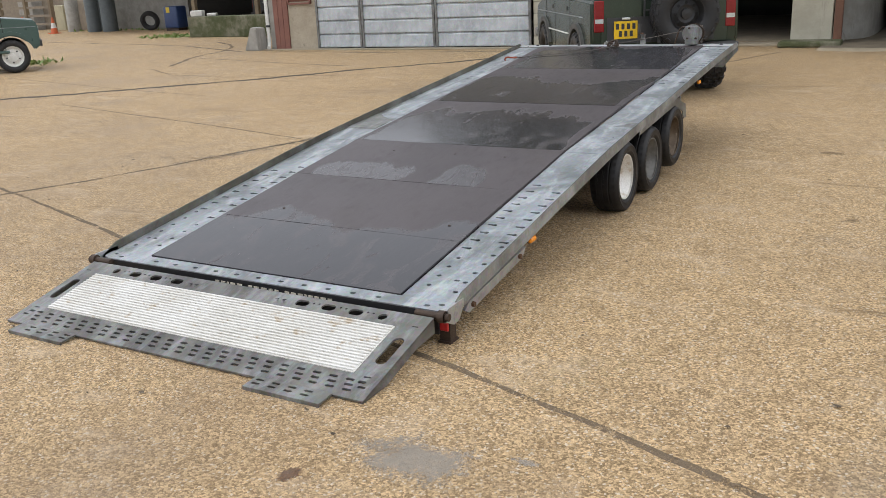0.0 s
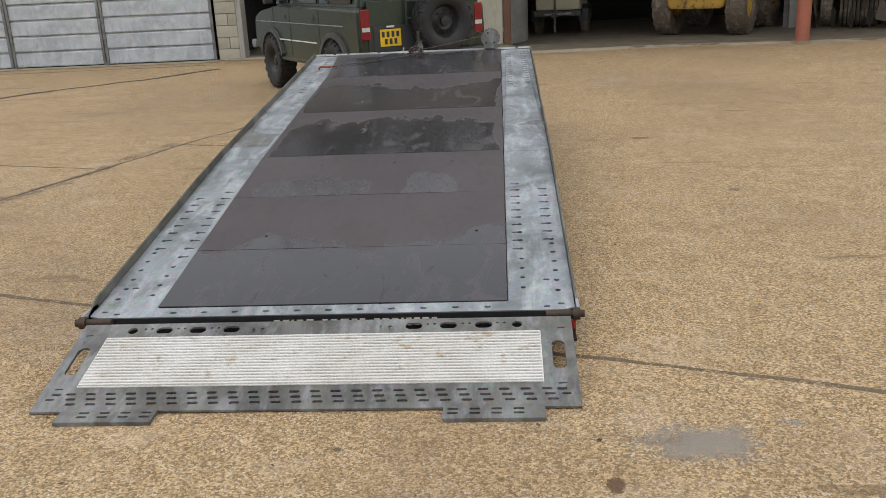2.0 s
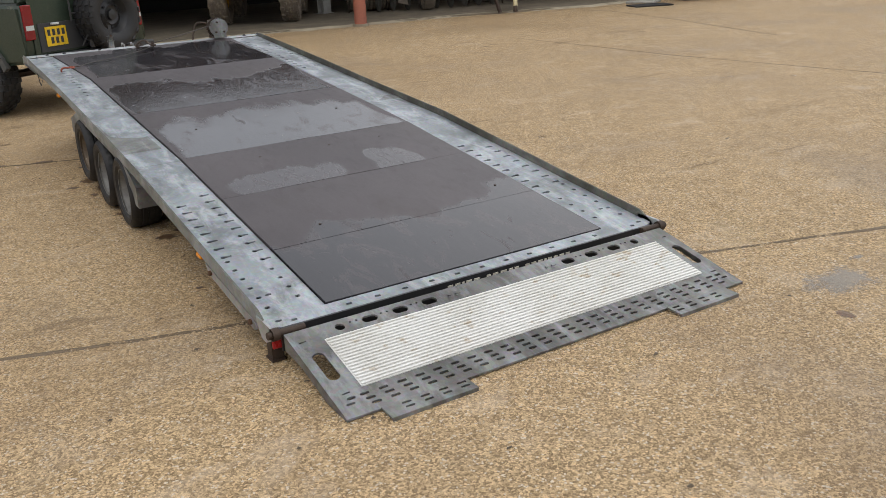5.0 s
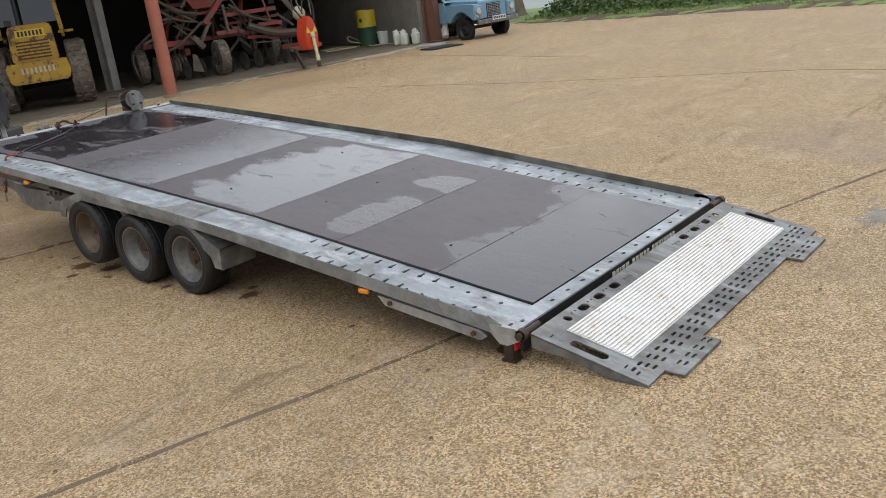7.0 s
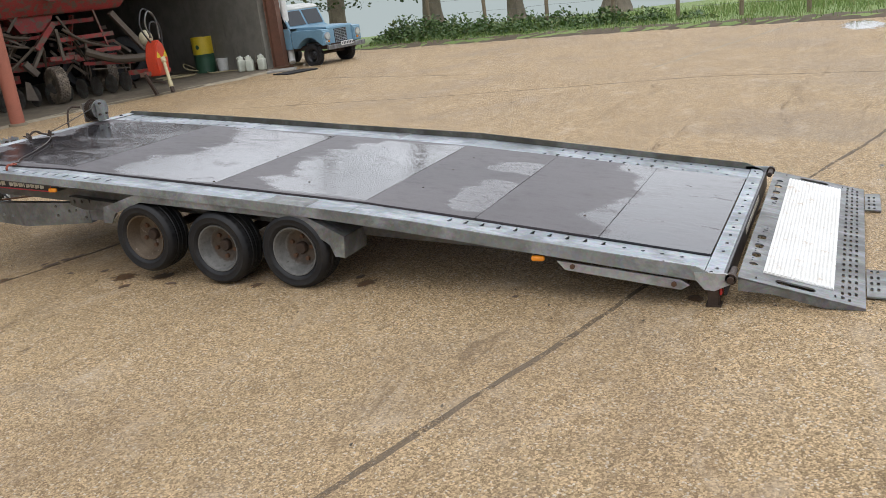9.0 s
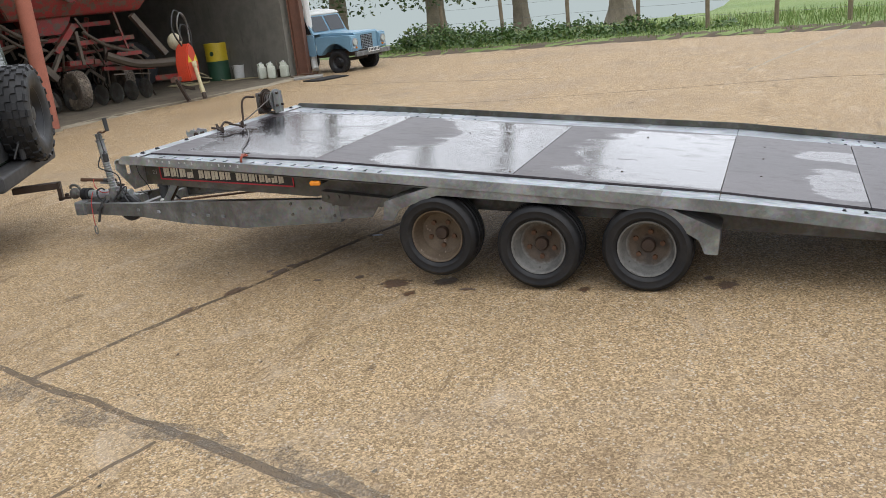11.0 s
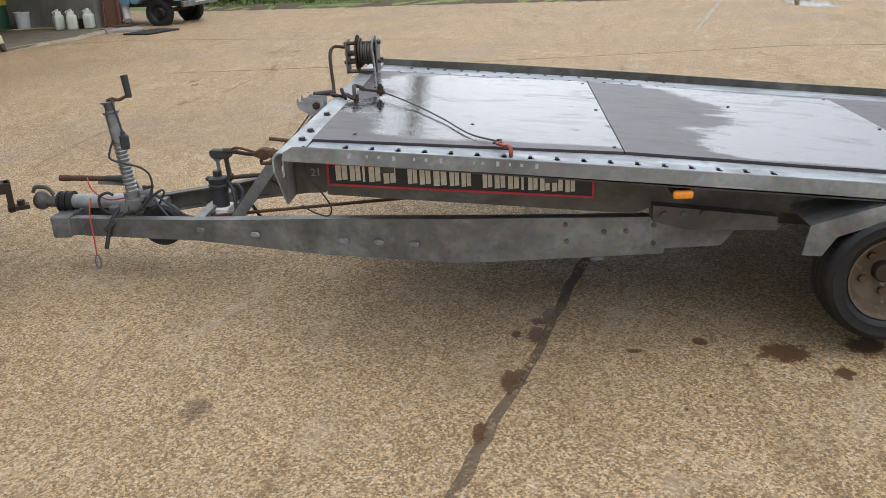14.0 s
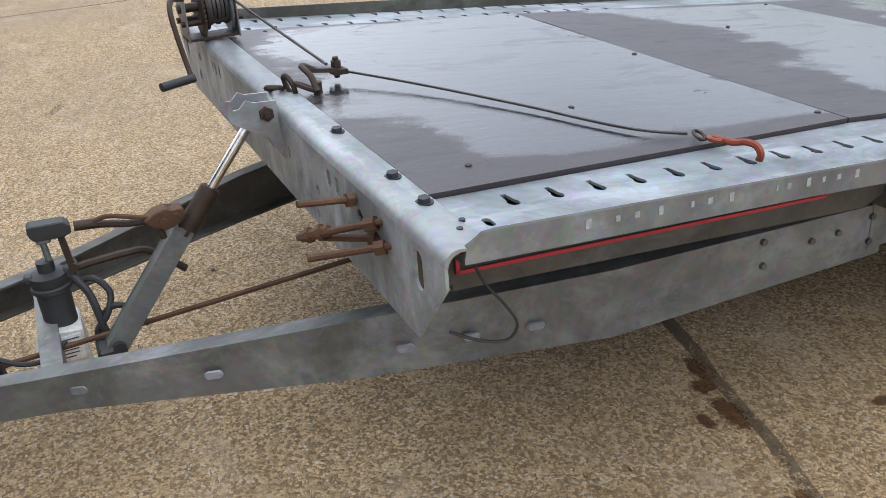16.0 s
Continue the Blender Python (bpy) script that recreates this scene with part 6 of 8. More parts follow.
jw = part("wheel", bm, "tyre_black", jockey, "black rubber jockey wheel", smooth=True)
bm = B()
lathe(bm, [(0.0, -0.028), (0.058, -0.026), (0.062, -0.016), (0.062, 0.016), (0.058, 0.026), (0.0, 0.028)], 20, pose(JX, 6.375, 0.258))
part("hub", bm, "trim", jw)
bm = B()
box(bm, (-0.165, 6.474, 0.662), (0.030, 0.036, 0.066), pose(0, 0, 0), 0.007, 2), rod(bm, (-0.165, 6.475, 0.69), (-0.165, 6.478, 0.712), 0.0125, 12, 0.009)
part("plug", bm, "trim", jockey, "black electrical plug")
for pts, mat, th in (([(-0.165, 6.478, 0.71), (-0.16, 6.490, 0.765), (-0.15, 6.505, 0.815), (-0.13, 6.520, 0.848), (-0.11, 6.548, 0.846)], "trim", 0.005),
                     ([(-0.15, 6.535, 0.67), (-0.165, 6.553, 0.62), (-0.17, 6.552, 0.588), (-0.17, 6.500, 0.566), (-0.17, 6.430, 0.548), (-0.17, 6.390, 0.520), (-0.17, 6.378, 0.480), (-0.165, 6.384, 0.435)], "trim", 0.005),
                     ([(-0.165, 6.384, 0.44), (-0.17, 6.40, 0.40), (-0.18, 6.44, 0.36), (-0.18, 6.47, 0.33)], "trim", 0.007),
                     ([(-0.17, 6.46, 0.34), (-0.18, 6.40, 0.395), (-0.18, 6.34, 0.435), (-0.18, 6.325, 0.425), (-0.17, 6.36, 0.37), (-0.16, 6.40, 0.34)], "trim", 0.0055),
                     ([(-0.18, 6.37, 0.42), (-0.18, 6.31, 0.37), (-0.18, 6.24, 0.315), (-0.17, 6.18, 0.300), (-0.10, 6.13, 0.295)], "trim", 0.0065),
                     ([(-0.17, 6.38, 0.39), (-0.19, 6.33, 0.33), (-0.20, 6.28, 0.27), (-0.20, 6.25, 0.23)], "trim", 0.006),
                     ([(-0.16, 6.55, 0.36), (-0.19, 6.59, 0.30), (-0.20, 6.61, 0.24), (-0.21, 6.63, 0.17)], "trim", 0.010),
                     ([(-0.16, 6.54, 0.33), (-0.19, 6.58, 0.29), (-0.20, 6.625, 0.26)], "trim", 0.014),
                     ([(-0.10, 6.60, 0.29), (-0.13, 6.655, 0.34), (-0.13, 6.66, 0.395), (-0.12, 6.625, 0.415), (-0.11, 6.60, 0.40)], "trim", 0.007)):
    bm = B()
    tube(bm, curve_pts(pts, 7), th, 7)
    tpart("cable", bm, mat, "trailing black electrical cable", smooth=True)

# hydraulic hand pump
PX, PY = 0.01, 6.130
bm = B()
prism(bm, [(6.080, 0.190), (6.215, 0.190), (6.212, 0.225), (6.172, 0.306), (6.085, 0.298)], PX - 0.065, PX + 0.065)
bmesh.ops.bevel(bm, geom=bm.edges[:], offset=0.004, segments=1, affect="EDGES")
pump = tpart("hand_pump", bm, "white_paint", "hydraulic hand pump on a pale grey bracket")
bm = B()
box(bm, (PX - 0.0665, 6.138, 0.252), (0.002, 0.090, 0.072))
lb = part("label", bm, "paper", pump, "white paper label with faint print bars")
for i in range(6):
    part("print_bar", box(B(), (PX - 0.068, 6.134 + 0.006 * (i % 2), 0.278 - 0.010 * i), (0.001, 0.070 - 0.012 * (i % 3), 0.0026)), "ink", lb)
bm = B()
lathe(bm, [(0.0, 0.300), (0.040, 0.300), (0.0415, 0.392), (0.049, 0.397), (0.049, 0.408), (0.044, 0.412), (0.047, 0.420), (0.047, 0.440), (0.030, 0.446), (0.021, 0.448), (0.0215, 0.474), (0.0, 0.476)], 22, pose(PX, PY, 0, 0, -90))
box(bm, (PX, PY + 0.045, 0.436), (0.035, 0.024, 0.020), None, 0.005), box(bm, (PX, PY - 0.05, 0.432), (0.035, 0.03, 0.03), None, 0.005)
part("reservoir", bm, "trim", pump, "black pump reservoir", smooth=True)
bm = B()
rod(bm, (PX, 6.118, 0.47), (PX, 6.122, 0.535), 0.0085, 10), box(bm, (PX, 6.118, 0.530), (0.03, 0.035, 0.014), None, 0.004)
part("piston", bm, "galv_dark", pump)
bm = B()
bar(bm, (PX, 6.070, 0.43), (PX, 6.078, 0.54), 0.024, 0.016), rod(bm, (PX - 0.02, 6.068, 0.445), (PX + 0.02, 6.068, 0.445), 0.012, 8)
part("link", bm, "dark_rust", pump)
bm = B()
prism(bm, [(6.050, 0.540), (6.050, 0.560), (6.064, 0.573), (6.140, 0.577), (6.148, 0.572), (6.148, 0.552), (6.138, 0.536), (6.070, 0.532)], PX - 0.022, PX + 0.022)
bmesh.ops.bevel(bm, geom=bm.edges[:], offset=0.003, segments=1, affect="EDGES")
part("lever_socket", bm, "trim", pump, "black steel lever socket")
bm = B()
tube(bm, curve_pts([(PX, 6.065, 0.437), (PX, 6.02, 0.441), (PX, 5.93, 0.445), (PX, 5.88, 0.435), (PX, 5.80, 0.36)], 5), 0.0105, 8)
tpart("hydraulic_pipe", bm, "dark_rust", "bare steel hydraulic pipe", smooth=True)
for i, pts in enumerate(([(0.0, 6.075, 0.42), (-0.03, 6.05, 0.38), (-0.05, 6.04, 0.33), (-0.06, 6.03, 0.27), (-0.05, 5.98, 0.25)], [(0.0, 6.07, 0.40), (-0.02, 6.03, 0.41), (-0.04, 6.00, 0.37), (-0.06, 6.02, 0.32), (-0.05, 6.05, 0.28), (-0.05, 6.06, 0.22)], [(-0.03, 6.04, 0.30), (-0.06, 6.00, 0.34), (-0.06, 5.96, 0.32), (-0.05, 5.93, 0.26)])):
    bm = B()
    tube(bm, curve_pts(pts, 6), 0.0085 if i else 0.010, 8)
    tpart("hydraulic_hose", bm, "trim", "black hydraulic hose", smooth=True)

# tilt ram: a flat strut over the cylinder, its rod and the bracket on the beam
SX = -0.145
bm = B()
for dx in (-0.022, 0.022):
    bar(bm, (SX + dx, 6.022, 0.270), (SX + dx, 5.800, 0.545), 0.005, 0.050)
bar(bm, (SX, 6.038, 0.282), (SX, 5.815, 0.560), 0.044, 0.005)
strut = tpart("tilt_strut", bm, "galv_dark", "slanting grey steel tilt strut")
bm = B()
tilted(SX, 6.00, 0.296, 5.718, 0.626, 0.1, 1.0, 0.0195, bm), tilted(SX, 6.00, 0.296, 5.718, 0.626, 0.70, 1.0, 0.0255, bm), tilted(SX, 6.00, 0.296, 5.718, 0.626, 0.975, 1.008, 0.0215, bm)
part("collar", bm, "dark_rust", strut, "rust-brown ram collar", smooth=True)
bm = B()
rod(bm, (SX, 5.722, 0.622), (SX, 5.575, 0.796), 0.0125, 16)
part("rod", bm, "chrome", strut, "shiny ram rod", smooth=True)
bm = B()
rod(bm, (SX - 0.04, 6.012, 0.282), (SX + 0.04, 6.012, 0.282), 0.016, 10), box(bm, (SX, 6.03, 0.262), (0.075, 0.07, 0.05), None, 0.008)
part("pivot", bm, "trim", strut)
LX = -0.165
bm = B()
tube(bm, [(LX, 5.885, 0.588), (LX + 0.01, 5.93, 0.590), (LX + 0.03, 5.98, 0.594), (LX + 0.045, 6.036, 0.600)], 0.0095, 8), tilted(LX + 0.04, 5.975, 0.594, 6.040, 0.600, 0.0, 1.0, 0.0125, bm, 10)
lt = tpart("latch", bm, "dark_rust", "rusty latch lever with a ratchet block", smooth=True)
bm = B()
tube(bm, curve_pts([(LX - 0.012, 5.872, 0.598), (LX - 0.006, 5.92, 0.612), (LX + 0.01, 5.965, 0.618), (LX + 0.02, 5.995, 0.610)], 4), 0.0058, 7)
part("trigger", bm, "rust", lt)
bm = B()
prism(bm, [(5.792, 0.600), (5.800, 0.612), (5.822, 0.606), (5.836, 0.618), (5.862, 0.612), (5.890, 0.596), (5.880, 0.582), (5.858, 0.578), (5.850, 0.562), (5.822, 0.568), (5.805, 0.585)], LX - 0.026, LX + 0.020)
bmesh.ops.bevel(bm, geom=bm.edges[:], offset=0.003, segments=1, affect="EDGES")
rod(bm, (LX - 0.036, 5.846, 0.588), (LX + 0.03, 5.846, 0.588), 0.010, 8), rod(bm, (LX - 0.034, 5.815, 0.597), (LX + 0.03, 5.815, 0.597), 0.007, 8)
part("ratchet_block", bm, "rust", lt)
bm = B()
rod(bm, (LX - 0.01, 5.856, 0.566), (LX - 0.01, 5.852, 0.540), 0.008, 8)
part("spring", bm, "dark_rust", lt)
for x in (-0.212, -0.130):
    bm = B()
    prism(bm, [(5.652, 0.842), (5.644, 0.826), (5.630, 0.826), (5.612, 0.844), (5.596, 0.836), (5.570, 0.834), (5.542, 0.832), (5.542, 0.690), (5.556, 0.715), (5.572, 0.748), (5.602, 0.764), (5.652, 0.795), (5.658, 0.815)], x - 0.003, x + 0.003)
    tpart("ram_bracket", bm, "galv", "bent galvanised ram bracket")
bm = B()
rod(bm, (-0.232, 5.570, 0.806), (-0.108, 5.570, 0.806), 0.010, 10), rod(bm, (-0.229, 5.570, 0.806), (-0.215, 5.570, 0.806), 0.0175, 6), rod(bm, (-0.236, 5.570, 0.806), (-0.228, 5.570, 0.806), 0.008, 10)
tpart("bracket_bolt", bm, "dark_rust", "dark bolt through the ram bracket")

# winch crank
bm = B()
tube(bm, curve_pts([(0.610, 5.585, 0.955), (0.555, 5.625, 0.965), (0.515, 5.640, 0.935), (0.490, 5.636, 0.86), (0.470, 5.628, 0.79), (0.448, 5.624, 0.752)], 5), 0.0085, 8)
ck = part("crank", bm, "dark_rust", winch, smooth=True)
bm = B()
rod(bm, (0.450, 5.618, 0.752), (0.406, 5.720, 0.751), 0.0135, 12)
part("grip", bm, "trim", ck, "black crank grip")


# ---- vehicles ----
def arch(cy, cz, r, n=10, lo=0.62):
    """Points over a wheel arch, front to back."""
    a0 = math.asin(max(-1, min(1, (lo - cz) / r)))
    return [(cy + r * math.cos(t), cz + r * math.sin(t)) for t in [a0 + (math.pi - 2 * a0) * i / n for i in range(n + 1)]]


def mesh_of(name, bm, mat, smooth=True):
    bmesh.ops.recalc_face_normals(bm, faces=bm.faces)
    me = bpy.data.meshes.new(name)
    bm.to_mesh(me)
    bm.free()
    me.materials.append(M[mat])
    if smooth:
        me.shade_smooth()
        me.set_sharp_from_angle(angle=radians(35))
    return me


def big_tyre(r, w, rim_r, lugs, lug_len, mat, chevron=False, deep=0.010):
    bm = B()
    h = w / 2
    lathe(bm, [(rim_r, h * 0.72), (rim_r + 0.03, h * 0.92), ((r + rim_r) / 2, h), (r - 0.055, h * 0.95), (r - 0.022, h * 0.84), (r - 0.017, h * 0.48), (r - 0.016, h * 0.16), (r - 0.016, -h * 0.16), (r - 0.017, -h * 0.48), (r - 0.022, -h * 0.84), (r - 0.055, -h * 0.95), ((r + rim_r) / 2, -h), (rim_r + 0.03, -h * 0.92), (rim_r, -h * 0.72)], lugs * 2, None, True)
    bmesh.ops.recalc_face_normals(bm, faces=bm.faces)
    # raised blocks grown out of the carcass, shoulder blocks wrapping the side
    cell = 2 * math.pi / (lugs * 2)
    up = []
    for f in bm.faces:
        c = f.calc_center_median()
        q = c.yz.length
        if q < r - 0.06:
            continue
        i = int((math.atan2(c.z, c.y) % (2 * math.pi)) / cell)
        band = int((c.x / h + 1) * 2.5)
        if (i + band + (1 if chevron and c.x > 0 else 0)) % 2 == 0:
            up.append(f)
    bmesh.ops.inset_individual(bm, faces=up, thickness=min(0.006, lug_len * 0.12), depth=deep if not chevron else 0.02)
    return mesh_of("tyre", bm, mat)


def steel_rim(r, w, mat, holes=8, deep=0.03):
    bm = B()
    h = w / 2
    lathe(bm, [(r, h * 0.74), (r + 0.008, h * 0.76), (r - 0.012, h * 0.62), (r - 0.025, h * 0.3), (r * 0.80, h * 0.18), (r * 0.70, deep), (r * 0.5, deep + 0.03), (r * 0.42, deep + 0.02), (r * 0.30, deep + 0.02), (r * 0.28, deep + 0.05), (0.0, deep + 0.055)], 36)
    lathe(bm, [(r, -h * 0.74), (r * 0.85, -h * 0.4), (0.0, -h * 0.3)], 24)
    rim = mesh_of("rim", bm, mat)
    # dark disc painted as the shade in a rim vent
    bm = B()
    rod(bm, (deep + 0.02, 0, 0), (deep + 0.026, 0, 0), r * 0.085, 10)
    return rim, (mesh_of("vent_hole", bm, "void", False), r * 0.62, holes)


def add_wheel(parent, x, y, z, side, tyre, rim, vents=None, lab=""):
    e = new("wheel")
    e.parent = parent
    e.matrix_basis = pose(x, y, z) @ (Matrix.Scale(-1, 4, (1, 0, 0)) if side < 0 else Matrix.Identity(4)) @ pose(0, 0, 0, random.uniform(0, 90))
    if lab:
        e["label"] = lab
    for nm, me in (("tyre", tyre), ("rim", rim)):
        o = new(nm, me)
        o.parent = e
    if vents:
        hole, far, count = vents
        for i in range(count):
            a = 2 * math.pi * i / count
            h = new("vent_hole", hole)
            h.parent = o
            h.matrix_basis = pose(0, far * math.cos(a), far * math.sin(a))
    return e


def off_roader(m, paint, label, lift, tyre, rim, vents, wheel_r, rear_kit):
    c = thing("estate_car", label, "car", m)
    k = lift
    bm = B()
    pts = [(0.02, 0.60 + k), (0.0, 0.72 + k), (0.0, 1.20 + k), (2.67, 1.22 + k), (3.44, 1.14 + k), (3.62, 1.08 + k), (3.68, 0.95 + k), (3.68, 0.60 + k)]
    pts += [(3.38, 0.52 + k)] + arch(2.86, 0.40 + k, 0.46, 10, 0.52 + k)[1:-1] + [(2.36, 0.48 + k), (1.24, 0.48 + k)] + arch(0.78, 0.40 + k, 0.46, 10, 0.52 + k)[1:-1] + [(0.34, 0.58 + k)]
    prism(bm, pts, -0.885, 0.885)
    bmesh.ops.bevel(bm, geom=[e for e in bm.edges if abs(e.verts[0].co.x - e.verts[1].co.x) < 0.01], offset=0.035, segments=2, affect="EDGES")
    part("body", bm, paint, c, smooth=True)
    bm = B()
    gp = [(0.03, 1.20 + k), (2.7, 1.22 + k), (2.42, 1.80 + k), (2.2, 1.84 + k), (1.55, 1.86 + k), (1.45, 1.95 + k), (0.15, 1.94 + k), (0.06, 1.80 + k)]
    prism(bm, gp, -0.86, 0.86)
    for v in bm.verts:
        if v.co.z > 1.5 + k:
            v.co.x *= 0.87
    bmesh.ops.bevel(bm, geom=[e for e in bm.edges if e.calc_length() > 0.2], offset=0.03, segments=2, affect="EDGES")
    part("roof", bm, paint, c, smooth=True)
    for s in (-1, 1):
        for ya, yb, yc, yd in ((0.20, 1.22, 1.20, 0.24), (1.32, 2.06, 2.04, 1.34), (2.14, 2.44, 2.36, 2.16)):
            bm = B()
            q = [(s * 0.866, ya, 1.27 + k), (s * 0.866, yb, 1.27 + k), (s * 0.778, yc, 1.74 + k), (s * 0.778, yd, 1.74 + k)]
            vs = [bm.verts.new(p) for p in q]
            f = bm.faces.new(vs)
            e = bmesh.ops.extrude_face_region(bm, geom=[f])
            bmesh.ops.translate(bm, vec=(s * 0.008, 0, 0), verts=[v for v in e["geom"] if isinstance(v, bmesh.types.BMVert)])
            part("side_window", bm, "glass", c)
        # near-black strips paint the shade in the door gaps
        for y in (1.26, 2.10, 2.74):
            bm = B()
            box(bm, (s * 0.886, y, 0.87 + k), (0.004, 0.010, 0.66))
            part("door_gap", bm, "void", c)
        for y in (1.40, 2.24):
            bm = B()
            box(bm, (s * 0.889, y, 1.08 + k), (0.012, 0.05, 0.055), None, 0.004)
            part("door_handle", bm, "trim", c)
        bm = B()
        box(bm, (s * 0.889, 2.0, 1.00 + k), (0.008, 3.12, 0.012))
        part("waist_line", bm, "galv_pale", c)
        for ya, yb in ((1.34, 2.06), (2.12, 2.54)):
            bm = B()
            box(bm, (s * 0.892, (ya + yb) / 2, 0.76 + k), (0.016, yb - ya, 0.014))
            part("rub_strip", bm, "white_paint", c, "silvery rub strip")
        bm = B()
        box(bm, (s * 0.85, 2.06, 0.49 + k), (0.10, 1.5, 0.06), None, 0.02, 2)
        part("sill", bm, paint, c)
        for cy in (2.86, 0.78):
            bm = B()
            o = arch(cy, 0.40 + k, 0.52, 12, 0.56 + k)
            i = arch(cy, 0.40 + k, 0.455, 12, 0.52 + k)
            prism(bm, o + i[::-1], s * 0.87, s * 0.925)
            part("wheel_arch", bm, "arch_grey" if rear_kit else paint, c, "scuffed dark grey wheel arch flare" if rear_kit else "")
        x = s * (0.80 if rear_kit else 0.77)
        for cy in (2.86, 0.78):
            add_wheel(c, x, cy, wheel_r, s, tyre, rim, vents, "wheel with a chunky mud-terrain tyre" if rear_kit else "wheel with a pale alloy rim")
        bm = B()
        lamp = box(bm, (s * 0.785, -0.006, 1.01 if rear_kit else 0.94), (0.12, 0.03, 0.36), None, 0.008)
        t = part("tail_lamp", bm, "lamp_red", c, "tall red tail lamp")
        bm = B()
        box(bm, (s * 0.785, -0.022, 0.955 if rear_kit else 0.91), (0.10, 0.004, 0.05))
        part("reverse_lens", bm, "lamp_clear", t)
        bm = B()
        box(bm, (s * 0.68, 3.685, 0.92 + k), (0.22, 0.03, 0.16), None, 0.01)
        part("headlamp", bm, "lamp_clear", c)
        bm = B()
        box(bm, (s * 0.70, 3.82 if rear_kit else 3.72, 0.64 + k), (0.40, 0.14, 0.13), None, 0.02)
        part("bumper_end", bm, "galv_dark" if rear_kit else "trim", c)
    bm = B()
    box(bm, (0, 3.76, 0.64 + k), (1.02, 0.12, 0.13), None, 0.02)
    part("front_bumper", bm, "galv_dark" if rear_kit else "trim", c)
    bm = B()
    box(bm, (0, 3.688, 0.92 + k), (1.1, 0.02, 0.15), None, 0.005)
    part("grille", bm, "trim", c)
    bm = B()
    box(bm, (0, -0.065 if rear_kit else -0.05, 0.60), (1.70, 0.20 if rear_kit else 0.14, 0.12), None, 0.02, 2)
    part("rear_bumper", bm, "trim", c)
    bm = B()
    box(bm, (0, -0.008, 0.98 + k / 2), (1.52, 0.014, 0.62), None, 0.01)
    tg = part("tail_door", bm, paint, c)
    bm = B()
    box(bm, (-0.05, -0.018, 0.84), (1.28, 0.01, 0.30))
    part("tail_panel", bm, "trim", tg, "black tailgate panel")
    bm = B()
    vs = [bm.verts.new(p) for p in ((-0.62, -0.012, 1.26 + k), (0.62, -0.012, 1.26 + k), (0.56, 0.05, 1.76 + k), (-0.56, 0.05, 1.76 + k))]
    f = bm.faces.new(vs)
    part("rear_window", bm, "glass", c)
    if not rear_kit:
        return c
    bm = B()
    box(bm, (-0.47, -0.030, 0.845), (0.279, 0.008, 0.203), None, 0.002)
    pl = part("number_plate", bm, "plate_yellow", c, "square yellow rear number plate with dark bars")
    for z, row in ((0.887, (-0.10, -0.035, 0.03, 0.095)), (0.803, (-0.065, 0.0, 0.065))):
        for dx in row:
            bm = B()
            box(bm, (-0.47 + dx, -0.0355, z), (0.036, 0.003, 0.066))
            part("plate_bar", bm, "ink", pl)
    for z, w in ((0.94, 0.10),):
        bm = B()
        box(bm, (-0.47, -0.035, z + 0.035), (w, 0.03, 0.025), None, 0.006)
        part("plate_lamp", bm, "lamp_clear", c)
    sp = add_wheel(c, 0.24, -0.19, 1.0, 1, tyre, rim, vents, "spare wheel with a mud-terrain tyre on the tailgate")
    sp.name = "spare_wheel"
    sp.matrix_basis = pose(0.19, -0.145, 1.005, 0, 0, -90)
    bm = B()
    rod(bm, (0.19, -0.10, 1.005), (0.19, 0.0, 1.005), 0.09, 12)
    part("spare_carrier", bm, "trim", c)
    for x in (-0.26, -0.02):
        bm = B()
        tube(bm, [(x, -0.06, 0.98), (x, -0.07, 1.6 + k), (x, 0.02, 1.9 + k)], 0.012, 6)
        part("ladder_rail", bm, "trim", c)
    for i in range(4):
        bm = B()
        rod(bm, (-0.26, -0.065, 1.06 + 0.2 * i), (-0.02, -0.065, 1.06 + 0.2 * i), 0.010, 6)
        part("ladder_rung", bm, "trim", c)
    bm = B()
    box(bm, (0.0, -0.16, 0.42), (0.09, 0.36, 0.05)), box(bm, (0.0, -0.33, 0.37), (0.06, 0.03, 0.15)), box(bm, (0.0, -0.36, 0.31), (0.06, 0.10, 0.02)), rod(bm, (0, -0.375, 0.31), (0, -0.375, 0.345), 0.018, 12)
    part("tow_bracket", bm, "dark_rust", c, "black tow bracket")
    bm = B()
    tube(bm, curve_pts([(-0.2, -0.10, 0.70), (-0.12, -0.16, 0.86), (-0.04, -0.14, 0.80), (-0.06, -0.12, 0.64)], 6), 0.008, 6)
    rod(bm, (-0.10, -0.14, 0.68), (-0.10, -0.14, 0.78), 0.025, 10)
    part("tow_socket", bm, "trim", c, "black tow socket and lead")
    bm = B()
    rod(bm, (-0.72, 0.78, 0.41), (0.72, 0.78, 0.41), 0.045, 10)
    part("rear_axle", bm, "dark_rust", c)
    bm = B()
    rod(bm, (-0.72, 2.86, 0.41), (0.72, 2.86, 0.41), 0.045, 10)
    part("front_axle", bm, "dark_rust", c)
    for x in (-0.9, 0.9):
        bm = B()
        box(bm, (x * 1.08, 2.64, 1.36 + k), (0.14, 0.10, 0.20), None, 0.02, 2)
        part("door_mirror", bm, "trim", c)
    return c


